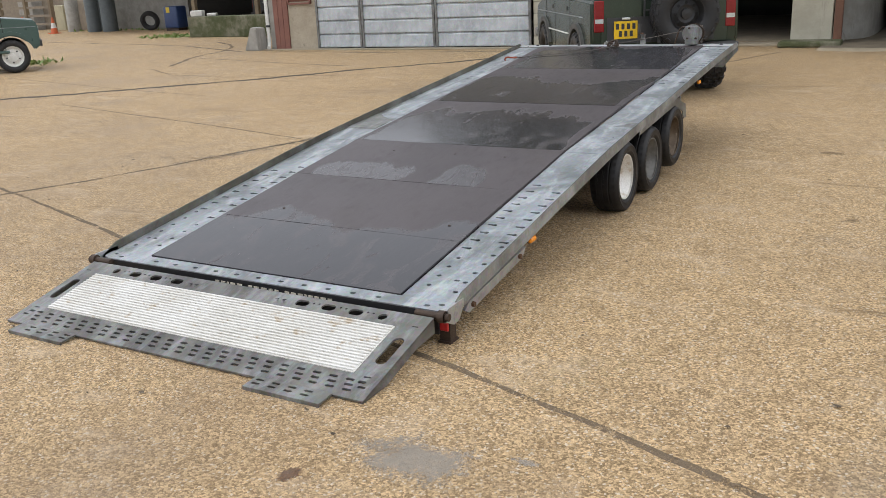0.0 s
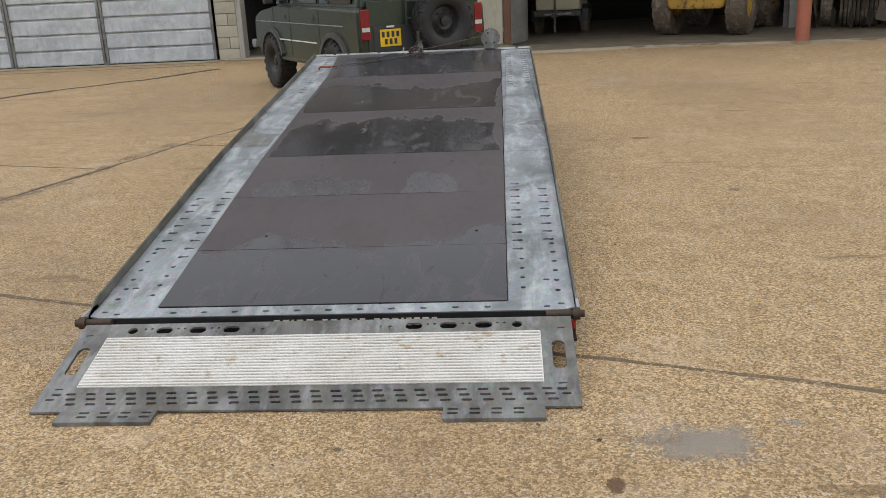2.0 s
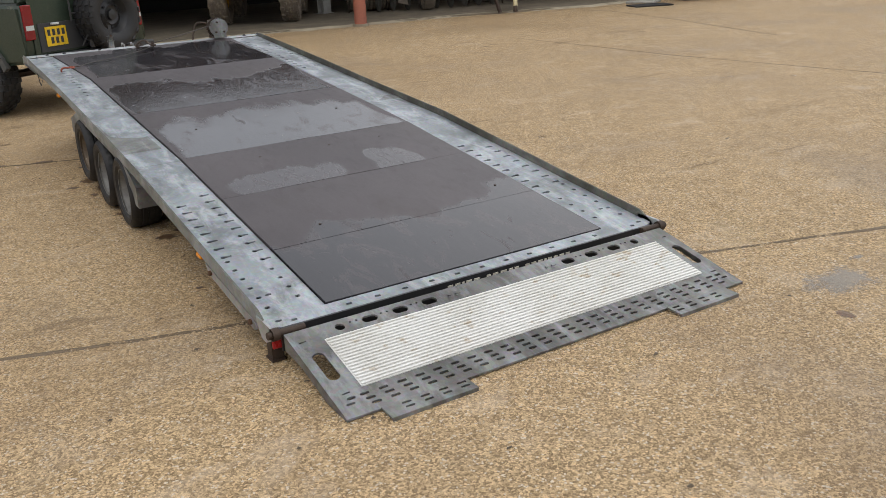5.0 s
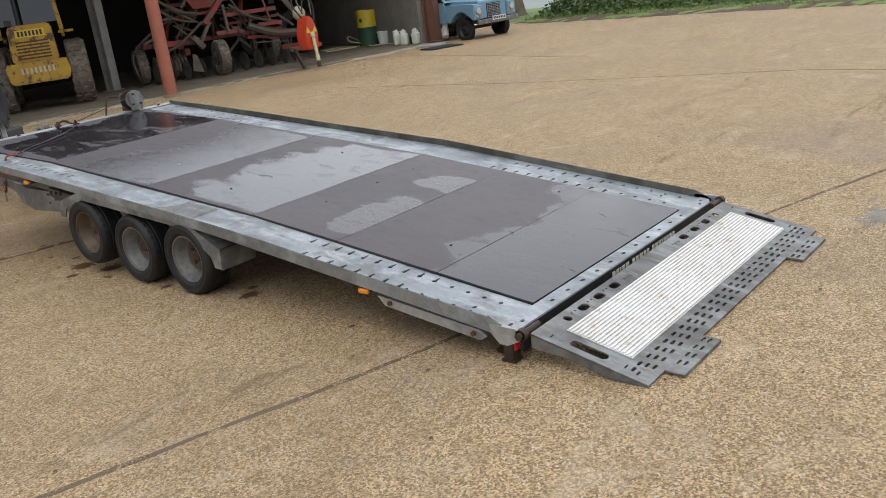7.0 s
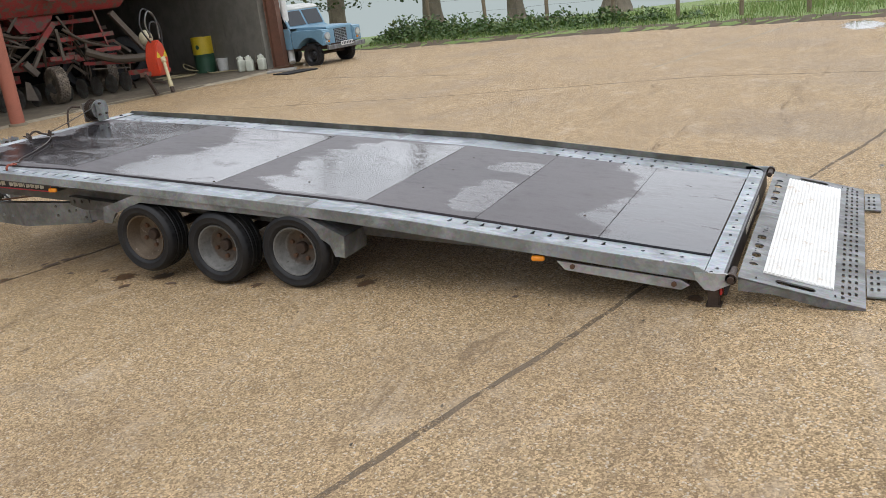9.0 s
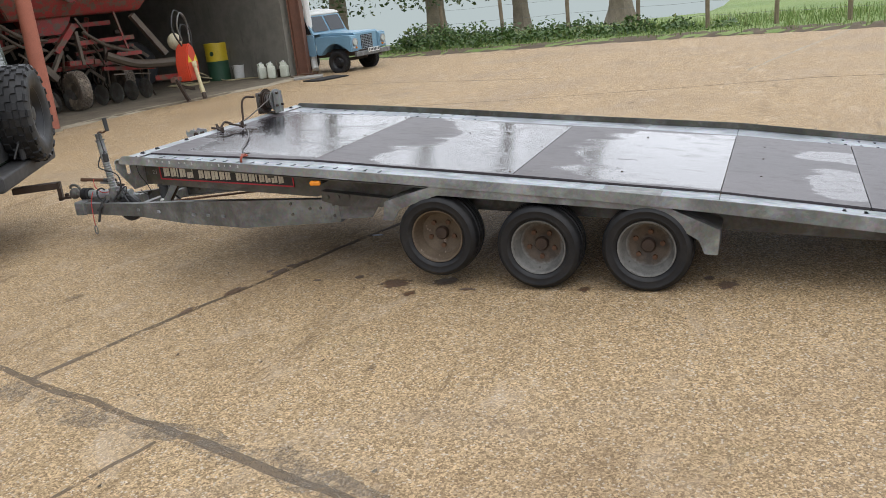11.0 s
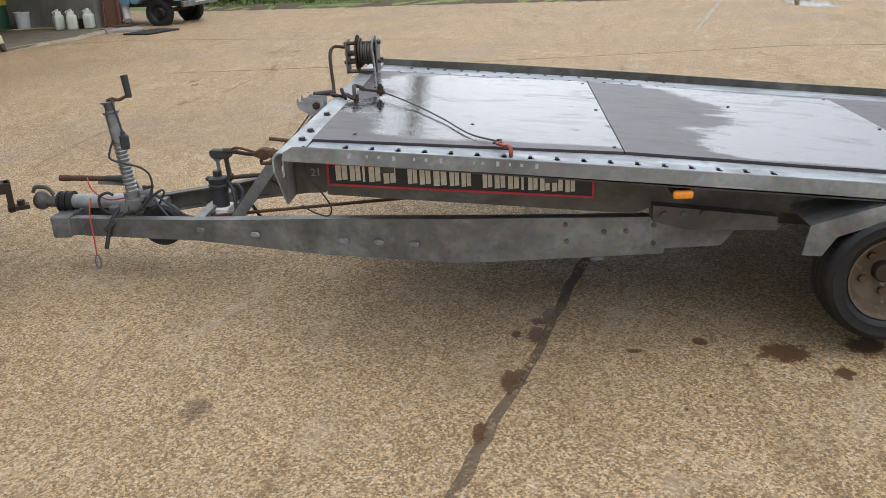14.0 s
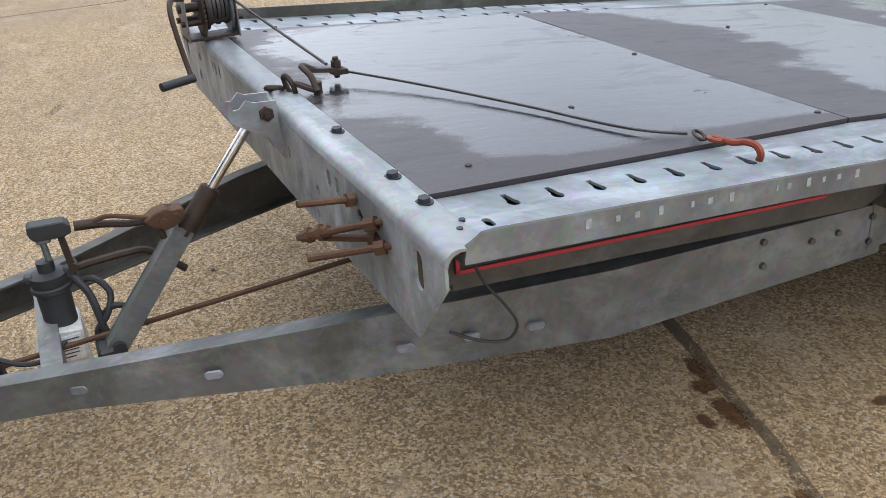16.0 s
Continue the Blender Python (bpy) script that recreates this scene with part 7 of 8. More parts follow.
def lengthen(c, by=0.44, nose=1.0, y0=1.26, y1=2.34):
    """Stretch the cabin between the axles, and shorten the nose, the wheels keeping their shape."""
    def to(y):
        y = y if y < 3.32 else 3.32 + (y - 3.32) * nose
        return y + by * min(1.0, max(0.0, (y - y0) / (y1 - y0)))
    for ob in c.children_recursive:
        if ob.type == "MESH" and ob.data.users == 1:
            for v in ob.data.vertices:
                v.co.y = to(v.co.y)
        elif ob.type == "EMPTY":
            ob.location.y = to(ob.location.y)
    return c


MUD = big_tyre(0.400, 0.27, 0.205, 19, 0.055, "tyre_black", False, 0.015)
MUD_RIM, MUD_VENT = steel_rim(0.205, 0.27, "rim_black")
ROAD = big_tyre(0.355, 0.22, 0.215, 40, 0.03, "tyre_black")
ALLOY, ALLOY_VENT = steel_rim(0.215, 0.22, "white_paint", 5)
lengthen(off_roader(pose(-0.152, 7.47, 0, 0, 0, 32.5), "green_car", "muddy dark green off-road estate car towing the trailer", -0.01, MUD, MUD_RIM, MUD_VENT, 0.408, True), 0.36)
hx = Matrix.Rotation(radians(-34.8), 4, "Z") @ Vector((0.82, 3.30, 0))
lengthen(off_roader(pose(-15.0 - hx.x, 9.22 - hx.y, 0, 0, 0, -34.8), "teal_car", "faded green estate car with pale alloy wheels", -0.04, ROAD, ALLOY, ALLOY_VENT, 0.352, False), 0.44, 0.35)
# dark car behind the low wall, half hidden
lengthen(off_roader(pose(-21.6, 25.2, 0, 0, 0, -75), "black", "dark estate car parked behind the low mossy wall", 0.0, ROAD, ALLOY, ALLOY_VENT, 0.352, False), 0.44, 0.35)


def blue_truck(m):
    c = thing("vintage_off_roader", "pale blue vintage off-road truck with a white roof, parked", "car", m)
    for s in (-1, 1):
        bm = B()
        pts = [(0.0, 0.62), (0.0, 1.02), (-0.05, 1.06), (-1.25, 1.08), (-1.25, 0.58)] + [(-1.08, 0.56)] + [(y, z) for y, z in arch(-0.58, 0.40, 0.47, 10, 0.60)][::-1][1:-1] + [(-0.08, 0.60)]
        prism(bm, pts, s * 0.50, s * 0.825)
        bmesh.ops.bevel(bm, geom=[e for e in bm.edges if e.calc_length() > 0.15], offset=0.025, segments=2, affect="EDGES")
        w = part("front_wing", bm, "blue_car", c, smooth=True)
        bm = B()
        rod(bm, (s * 0.66, -0.01, 0.86), (s * 0.66, 0.035, 0.86), 0.095, 24, 0.085)
        hl = part("headlamp", bm, "lamp_clear", c, "round headlamp in a chrome ring", smooth=True)
        bm = B()
        lathe(bm, [(0.092, 0.0), (0.112, 0.0), (0.112, 0.03), (0.092, 0.04)], 24, Matrix.Translation((s * 0.66, 0.0, 0.86)) @ pose(0, 0, 0, 0, 0, 90), True)
        part("ring", bm, "galv", hl)
        for dx, dz, mt in ((-0.04, -0.15, "orange_lens"), (0.06, -0.15, "lamp_clear")):
            bm = B()
            rod(bm, (s * (0.66 + dx), 0.0, 0.86 + dz), (s * (0.66 + dx), 0.03, 0.86 + dz), 0.03, 12)
            part("side_lamp", bm, mt, c)
        bm = B()
        prism(bm, [(-1.27, 0.56), (-1.27, 1.08), (-1.30, 1.16), (-2.15, 1.16), (-2.15, 0.56)], s * 0.795, s * 0.835)
        part("door", bm, "blue_car", c)
        bm = B()
        prism(bm, [(-1.38, 1.18), (-1.56, 1.62), (-2.12, 1.62), (-2.12, 1.18)], s * 0.775, s * 0.80)
        part("door_window", bm, "glass", c)
        bm = B()
        pts = [(-2.18, 1.16), (-3.6, 1.16), (-3.6, 0.6), (-3.25, 0.6)] + [(y, z) for y, z in arch(-2.81, 0.40, 0.46, 10, 0.6)][::-1][1:-1] + [(-2.3, 0.58), (-2.18, 0.58)]
        prism(bm, pts, s * 0.77, s * 0.835)
        part("rear_side", bm, "blue_car", c)
        for y in (-0.58, -2.81):
            add_wheel(c, s * 0.69, y, 0.337, s, SER, SER_RIM, SER_VENT, "wheel with a dark rim")
    bm = B()
    box(bm, (0, -0.10, 0.82), (1.0, 0.05, 0.52), None, 0.01)
    gp = part("grille_panel", bm, "blue_car", c)
    for i in range(9):
        bm = B()
        box(bm, (0, -0.068, 0.64 + 0.045 * i), (0.50, 0.014, 0.016))
        part("grille_bar", bm, "galv_pale", gp)
    for i in range(7):
        bm = B()
        box(bm, (-0.24 + 0.08 * i, -0.062, 0.82), (0.010, 0.012, 0.38))
        part("grille_bar", bm, "galv_pale", gp)
    # black sheet paints the shade behind the grille bars
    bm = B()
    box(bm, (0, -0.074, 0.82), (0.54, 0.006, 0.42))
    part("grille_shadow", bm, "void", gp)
    bm = B()
    prism(bm, [(-0.06, 1.06), (-0.10, 1.12), (-1.26, 1.17), (-1.26, 1.06)], -0.56, 0.56)
    bmesh.ops.bevel(bm, geom=[e for e in bm.edges if e.calc_length() > 0.3], offset=0.02, segments=2, affect="EDGES")
    part("bonnet", bm, "blue_car", c, smooth=True)
    bm = B()
    box(bm, (0, 0.10, 0.53), (1.62, 0.07, 0.13), None, 0.012)
    bp = part("front_bumper", bm, "galv_dark", c, "grey steel front bumper")
    bm = B()
    box(bm, (0, 0.142, 0.60), (0.52, 0.008, 0.115))
    np_ = part("number_plate", bm, "plate_white", c, "white number plate with dark bars")
    for i in range(7):
        bm = B()
        box(bm, (-0.21 + 0.07 * i, 0.148, 0.60), (0.042, 0.003, 0.07))
        part("plate_bar", bm, "ink", np_)
    bm = B()
    prism(bm, [(-1.27, 1.16), (-1.33, 1.20), (-1.55, 1.68), (-1.60, 1.70), (-1.60, 1.66), (-1.36, 1.16)], -0.78, 0.78)
    ws = part("windscreen_frame", bm, "blue_car", c)
    for x in (-0.375, 0.375):
        bm = B()
        vs = [bm.verts.new(p) for p in ((x - 0.33, -1.335, 1.23), (x + 0.33, -1.335, 1.23), (x + 0.33, -1.535, 1.655), (x - 0.33, -1.535, 1.655))]
        f = bm.faces.new(vs)
        e = bmesh.ops.extrude_face_region(bm, geom=[f])
        bmesh.ops.translate(bm, vec=(0, 0.012, 0.004), verts=[v for v in e["geom"] if isinstance(v, bmesh.types.BMVert)])
        part("windscreen_pane", bm, "glass", ws)
    bm = B()
    prism(bm, [(-1.52, 1.68), (-1.62, 1.80), (-2.2, 1.86), (-3.55, 1.86), (-3.62, 1.70), (-3.6, 1.17), (-2.17, 1.17), (-2.17, 1.66)], -0.79, 0.79)
    bmesh.ops.bevel(bm, geom=[e for e in bm.edges if e.calc_length() > 0.2], offset=0.04, segments=2, affect="EDGES")
    part("hard_top", bm, "white_paint", c, "off-white hard top", smooth=True)
    bm = B()
    box(bm, (0, -1.8, 0.56), (1.3, 3.5, 0.14)), rod(bm, (-0.6, -0.58, 0.37), (0.6, -0.58, 0.37), 0.05, 10), rod(bm, (-0.6, -2.81, 0.37), (0.6, -2.81, 0.37), 0.05, 10)
    part("chassis", bm, "dark_rust", c)
    bm = B()
    box(bm, (0.35, 0.08, 0.45), (0.05, 0.12, 0.05)), box(bm, (-0.35, 0.08, 0.45), (0.05, 0.12, 0.05))
    part("towing_eye", bm, "dark_rust", c)
    return c


SER = big_tyre(0.340, 0.19, 0.19, 26, 0.04, "tyre_black")
SER_RIM, SER_VENT = steel_rim(0.20, 0.19, "rim_black", 5)
blue_truck(pose(14.76, 11.31, -0.04, 0, 0, 169.3) @ Matrix.Diagonal((0.885, 0.885, 0.86, 1)))


def loader(m):
    c = thing("wheel_loader", "worn yellow articulated loader seen from its rear", "loader", m)
    tyre = big_tyre(0.66, 0.48, 0.33, 18, 0.10, "tyre_mud", True)
    rim, _ = steel_rim(0.33, 0.46, "yellow", 5)
    for s in (-1, 1):
        add_wheel(c, s * 0.92, 0.75, 0.66, s, tyre, rim, None, "large chevron-tread muddy wheel")
        add_wheel(c, s * 0.92, 3.1, 0.66, s, tyre, rim, None, "large chevron-tread muddy wheel")
        bm = B()
        box(bm, (s * 0.80, 0.8, 1.52), (0.36, 1.0, 0.05), None, 0.015)
        part("mudguard", bm, "yellow", c)
    bm = B()
    prism(bm, [(-0.64, 0.58), (0.64, 0.58), (0.72, 0.74), (0.70, 1.00), (-0.70, 1.00), (-0.72, 0.74)], -0.02, 0.5, "y")
    bmesh.ops.bevel(bm, geom=bm.edges[:], offset=0.03, segments=2, affect="EDGES")
    part("counterweight", bm, "yellow", c, "scuffed rusty-edged counterweight", smooth=True)
    bm = B()
    prism(bm, [(-0.52, 1.00), (0.52, 1.00), (0.49, 1.68), (0.42, 1.74), (-0.42, 1.74), (-0.49, 1.68)], 0.06, 1.4, "y")
    bmesh.ops.bevel(bm, geom=bm.edges[:], offset=0.03, segments=2, affect="EDGES")
    hood = part("engine_hood", bm, "yellow", c, smooth=True)
    for i in range(6):
        bm = B()
        box(bm, (0.0, 0.055, 1.08 + 0.065 * i), (0.74, 0.02, 0.03))
        part("louvre", bm, "rust", hood)
    bm = B()
    box(bm, (0.0, 0.045, 1.57), (0.66, 0.01, 0.15))
    pl = part("number_board", bm, "drum_yellow", hood, "yellow number board with dark bars")
    for i in range(7):
        bm = B()
        box(bm, (-0.25 + 0.083 * i, 0.038, 1.57), (0.048, 0.004, 0.10))
        part("plate_bar", bm, "ink", pl)
    for i in range(8):
        bm = B()
        box(bm, (-0.36 + 0.1 * i, -0.024, 0.84), (0.05, 0.004, 0.12))
        part("worn_mark", bm, "cream", c)
    bm = B()
    for s in (-1, 1):
        bar(bm, (s * 0.72, 0.95, 1.55), (s * 0.62, 1.1, 3.0), 0.10, 0.10, (0, 1, 0))
        bar(bm, (s * 0.72, 2.3, 1.4), (s * 0.62, 2.1, 3.0), 0.08, 0.08, (0, 1, 0))
    box(bm, (0, 1.6, 3.02), (1.45, 1.4, 0.10), None, 0.03)
    part("cab_frame", bm, "yellow", c)
    bm = B()
    vs = [bm.verts.new(p) for p in ((-0.66, 0.99, 1.75), (0.66, 0.99, 1.75), (0.58, 1.1, 2.95), (-0.58, 1.1, 2.95))]
    bm.faces.new(vs)
    for s in (-1, 1):
        vs = [bm.verts.new(p) for p in ((s * 0.70, 1.05, 1.6), (s * 0.70, 2.25, 1.5), (s * 0.61, 2.1, 2.95), (s * 0.61, 1.15, 2.95))]
        bm.faces.new(vs)
    part("cab_glass", bm, "glass", c)
    bm = B()
    box(bm, (-0.42, 0.10, 1.80), (0.16, 0.10, 0.12), None, 0.01), rod(bm, (-0.20, 0.3, 1.7), (-0.20, 0.3, 2.5), 0.05, 10)
    part("lamp_and_stack", bm, "trim", c)
    bm = B()
    box(bm, (0, 1.9, 0.80), (0.9, 3.0, 0.45))
    part("chassis", bm, "dark_rust", c)
    return c


loader(pose(4.90, 15.73, 0.035, 0, 0, -28) @ Matrix.Diagonal((0.85, 1, 1, 1)))


def small_trailer(m):
    c = thing("plant_trailer", "small cream box generator trailer on two wheels", "trailer", m)
    bm = B()
    box(bm, (0, 0.9, 1.15), (1.05, 1.6, 1.15), None, 0.03, 2)
    part("box_body", bm, "cream", c)
    bm = B()
    box(bm, (0, 0.9, 0.50), (1.1, 1.7, 0.12)), box(bm, (0, -0.25, 0.48), (0.08, 0.7, 0.08)), rod(bm, (0.0, -0.35, 0.10), (0.0, -0.35, 1.15), 0.028, 10)
    part("frame", bm, "grimy", c)
    bm = B()
    rod(bm, (-0.25, -0.3, 0.50), (0.25, -0.3, 0.50), 0.02, 8), box(bm, (0.26, 0.0, 0.50), (0.16, 0.05, 0.05))
    part("drawbar_fittings", bm, "galv", c)
    for s in (-1, 1):
        add_wheel(c, s * 0.56, 0.8, 0.30, s, SMALL_T, SMALL_R)
        bm = B()
        prism(bm, [(0.40, 0.30), (0.42, 0.58), (0.55, 0.68), (1.05, 0.68), (1.2, 0.58), (1.22, 0.3), (1.17, 0.3), (1.15, 0.55), (1.02, 0.63), (0.58, 0.63), (0.47, 0.55), (0.45, 0.3)], s * 0.46, s * 0.68)
        part("mudguard", bm, "black", c)
    return c


SMALL_T = big_tyre(0.30, 0.17, 0.18, 40, 0.02, "tyre_mud")
SMALL_R, _v = steel_rim(0.18, 0.17, "grimy", 5)
small_trailer(pose(2.15, 17.9, 0.035, 0, 0, -12))


# ---- the red seed drill in the barn ----
def seed_drill(m):
    c = thing("seed_drill", "red mud-splashed seed drill with hopper, tines and muddy wheels", "farm machine", m)
    rnd = random.Random(11)
    bm = B()
    lo, hi = [(-0.9, -0.35), (2.1, -0.35), (2.1, 0.45), (-0.9, 0.45)], [(-1.3, -0.75), (2.5, -0.75), (2.5, 0.85), (-1.3, 0.85)]
    a = [bm.verts.new((x, y, 1.95)) for x, y in lo]
    b = [bm.verts.new((x, y, 2.55)) for x, y in hi]
    d = [bm.verts.new((x, y, 3.1)) for x, y in hi]
    bm.faces.new(a[::-1]), bm.faces.new(d)
    for p, q in ((a, b), (b, d)):
        for i in range(4):
            bm.faces.new((p[i], p[(i + 1) % 4], q[(i + 1) % 4], q[i]))
    bmesh.ops.bevel(bm, geom=bm.edges[:], offset=0.03, segments=2, affect="EDGES")
    hp = part("hopper", bm, "red_machine", c, "large red seed hopper", smooth=True)
    bm = B()
    lathe(bm, [(0.0, 0), (0.17, 0), (0.19, 0.02), (0.19, 0.05)], 24, pose(0.35, -0.70, 2.40, 20, 0, -90))
    part("inspection_plate", bm, "red_machine", hp)
    bm = B()
    box(bm, (1.05, -0.62, 2.28), (0.28, 0.02, 0.10), pose(0, 0, 0, 0))
    part("warning_label", bm, "drum_yellow", hp)
    bm = B()
    box(bm, (-0.9, -0.77, 2.75), (1.3, 0.012, 0.14)), box(bm, (0.5, -0.77, 2.75), (0.5, 0.012, 0.14))
    part("lettering_bar", bm, "sign_white", hp)
    bm = B()
    prism(bm, [(-0.5, 1.95), (0.5, 1.95), (0.3, 1.6), (-0.3, 1.6)], -0.25, 0.35, "y")
    part("metering_unit", bm, "red_machine", c)
    for p, q, w in [((-1.52, -0.6, 0.90), (-0.50, -0.6, 0.86), 0.16), ((-1.55, 0.4, 0.85), (2.1, 0.4, 0.85), 0.11), ((-1.55, 1.2, 0.85), (2.1, 1.2, 0.85), 0.11), ((-0.6, -0.8, 0.95), (-0.6, 1.6, 0.95), 0.12), ((0.6, -0.8, 0.95), (0.6, 1.6, 0.95), 0.12),
                    ((-0.25, -0.75, 1.24), (0.25, -0.75, 1.76), 0.15), ((0.0, -0.7, 0.98), (0.65, -0.7, 0.96), 0.12), ((0.28, -0.7, 1.37), (1.60, -0.7, 1.38), 0.12), ((1.05, -0.8, 1.04), (1.66, -0.8, 1.03), 0.11), ((1.22, -0.75, 1.95), (1.40, -0.75, 1.13), 0.05), ((0.75, -0.7, 0.78), (1.95, -0.8, 0.66), 0.10), ((-0.9, -0.2, 1.45), (0.2, -0.3, 1.50), 0.09), ((-0.8, 0.2, 1.75), (1.6, 0.2, 1.75), 0.12), ((1.0, 0.6, 0.9), (1.2, 0.4, 1.9), 0.10), ((-0.9, 0.6, 0.9), (-0.7, 0.4, 1.9), 0.10), ((0.4, -0.3, 1.15), (1.8, -0.3, 1.2), 0.08)]:
        bm = B()
        bar(bm, p, q, w, w * 0.8)
        part("frame_bar", bm, "red_machine", c)
    for p, q, w in [((-0.50, -0.8, 0.74), (-0.12, -0.75, 1.27), 0.10), ((0.30, -0.75, 0.92), (0.27, -0.75, 1.62), 0.09), ((1.58, -0.85, 1.85), (2.22, -0.9, 0.93), 0.16), ((-0.62, -0.85, 0.98), (-0.40, -0.85, 0.70), 0.18), ((0.85, -0.9, 0.64), (1.72, -0.95, 0.55), 0.035), ((-1.0, -0.5, 1.7), (-0.2, -0.6, 1.2), 0.06), ((-1.3, -0.4, 1.95), (-0.4, -0.5, 1.45), 0.07), ((-0.95, -0.6, 1.3), (-0.55, -0.6, 0.95), 0.04), ((1.75, -0.7, 1.2), (1.75, -0.7, 0.5), 0.08), ((0.95, -0.6, 1.35), (0.92, -0.6, 0.9), 0.07), ((0.5, -0.4, 1.9), (0.9, -0.4, 1.2), 0.06)]:
        bm = B()
        bar(bm, p, q, w, w * 0.7)
        part("strut", bm, "mud_steel", c, "mud-caked steel strut")
    # ribbed packer roller behind the beam
    for i in range(9):
        bm = B()
        lathe(bm, [(0.12, -0.03), (0.29, -0.03), (0.31, 0.0), (0.29, 0.03), (0.12, 0.03)], 22, pose(-1.45 + 0.085 * i, -0.15, 0.32), True)
        part("packer_ring", bm, "tyre_mud", c, "", True)
    bm = B()
    prism(bm, [(-0.72, 0.60), (-0.62, 0.56), (-0.52, 0.14), (-0.78, 0.20)], -0.92, -0.905, "y")
    part("mud_flap", bm, "mud_steel", c, "pale muddy flap")
    for i in range(13):
        x = -1.95 + 0.325 * i
        y = (-0.5, 0.4, 1.2)[i % 3]
        bm = B()
        tube(bm, curve_pts([(x, y, 0.82), (x, y + 0.25, 0.70), (x, y + 0.28, 0.42), (x + 0.02, y + 0.05, 0.16), (x, y - 0.08, 0.03)], 4), 0.022, 6)
        part("tine", bm, "dark_rust", c)
        bm = B()
        tube(bm, curve_pts([(0.3 * math.sin(i), 0.1, 1.65), (x * 0.6, y * 0.6 - 0.2, 1.35 + 0.1 * math.sin(3 * i)), (x, y + 0.1, 0.8), (x, y + 0.12, 0.25)], 5), 0.024, 6)
        part("seed_tube", bm, "tube_brown", c)
    for i in range(10):
        x = -1.6 + 0.36 * i
        bm = B()
        lathe(bm, [(0.0, -0.012), (0.21, -0.008), (0.23, 0.0), (0.21, 0.008), (0.0, 0.012)], 20, pose(x, -0.75, 0.235, 0, 0, 12))
        part("disc", bm, "grimy", c)
    for i, (p, q, r) in enumerate([((0.75, -0.95, 1.05), (2.30, -1.1, 0.74), 0.095), ((-1.2, -0.6, 1.9), (-0.3, -0.6, 1.5), 0.035), ((-1.3, -0.7, 1.75), (-0.4, -0.7, 1.3), 0.03), ((0.4, -0.8, 1.6), (1.6, -0.8, 1.05), 0.035), ((-1.5, -0.8, 0.7), (-0.3, -0.8, 1.3), 0.035)]):
        bm = B()
        q = Vector(q)
        p = Vector(p)
        tube(bm, curve_pts([p, p.lerp(q, 0.35) + Vector((0, -0.05, -0.12)), p.lerp(q, 0.7) + Vector((0, 0, -0.08)), q], 6), r, 8)
        part("hydraulic_hose" if r < 0.1 else "air_duct", bm, "tube_brown", c, "", True)
    for k in range(26):
        x, y, z = rnd.uniform(-1.3, 2.0), rnd.uniform(-0.6, 0.6), rnd.uniform(0.6, 1.7)
        bm = B()
        if k % 2:
            bar(bm, (x, y, z), (x + rnd.uniform(-0.5, 0.5), y + rnd.uniform(-0.2, 0.2), z + rnd.uniform(-0.5, 0.5)), 0.035, 0.06)
        else:
            box(bm, (x, y, z), (rnd.uniform(0.06, 0.22), rnd.uniform(0.05, 0.15), rnd.uniform(0.06, 0.2)), None, 0.01)
        part("bracket", bm, ("red_machine", "mud_steel", "dark_rust", "mud_steel")[k % 4], c)
    for x, y, r, t, rm in ((-0.05, -0.95, 0.42, DRILL_T, DRILL_R), (-1.75, 0.1, 0.42, DRILL_T, DRILL_R), (1.75, 0.4, 0.42, DRILL_T, DRILL_R)):
        add_wheel(c, x, y, r, 1, t, rm, None, "muddy pneumatic drill wheel")
    return c


DRILL_T = big_tyre(0.42, 0.26, 0.20, 30, 0.05, "tyre_mud")
DRILL_R, _v = steel_rim(0.20, 0.26, "tyre_mud", 5)
seed_drill(pose(9.74, 16.52, 0.035, 0, 0, -20))

# big dark tyres stored against the wall
for i, (x, y, z, r, tilt) in enumerate(((13.6, 17.6, 0.62, 0.62, 12), (13.0, 18.8, 0.5, 0.5, 9))):
    bm = B()
    lathe(bm, [(r * 0.55, 0.11), (r * 0.75, 0.16), (r * 0.95, 0.14), (r, 0.09), (r, -0.09), (r * 0.95, -0.14), (r * 0.75, -0.16), (r * 0.55, -0.11)], 36, None, True)
    t = single("spare_tyre", bm, "tyre_black", "large black tractor tyre leaning on the barn wall", "tyre", "tyres by the barn wall", smooth=True)
    t.matrix_basis = pose(x, y, z * 0.99 + 0.035, 0, tilt, 70)


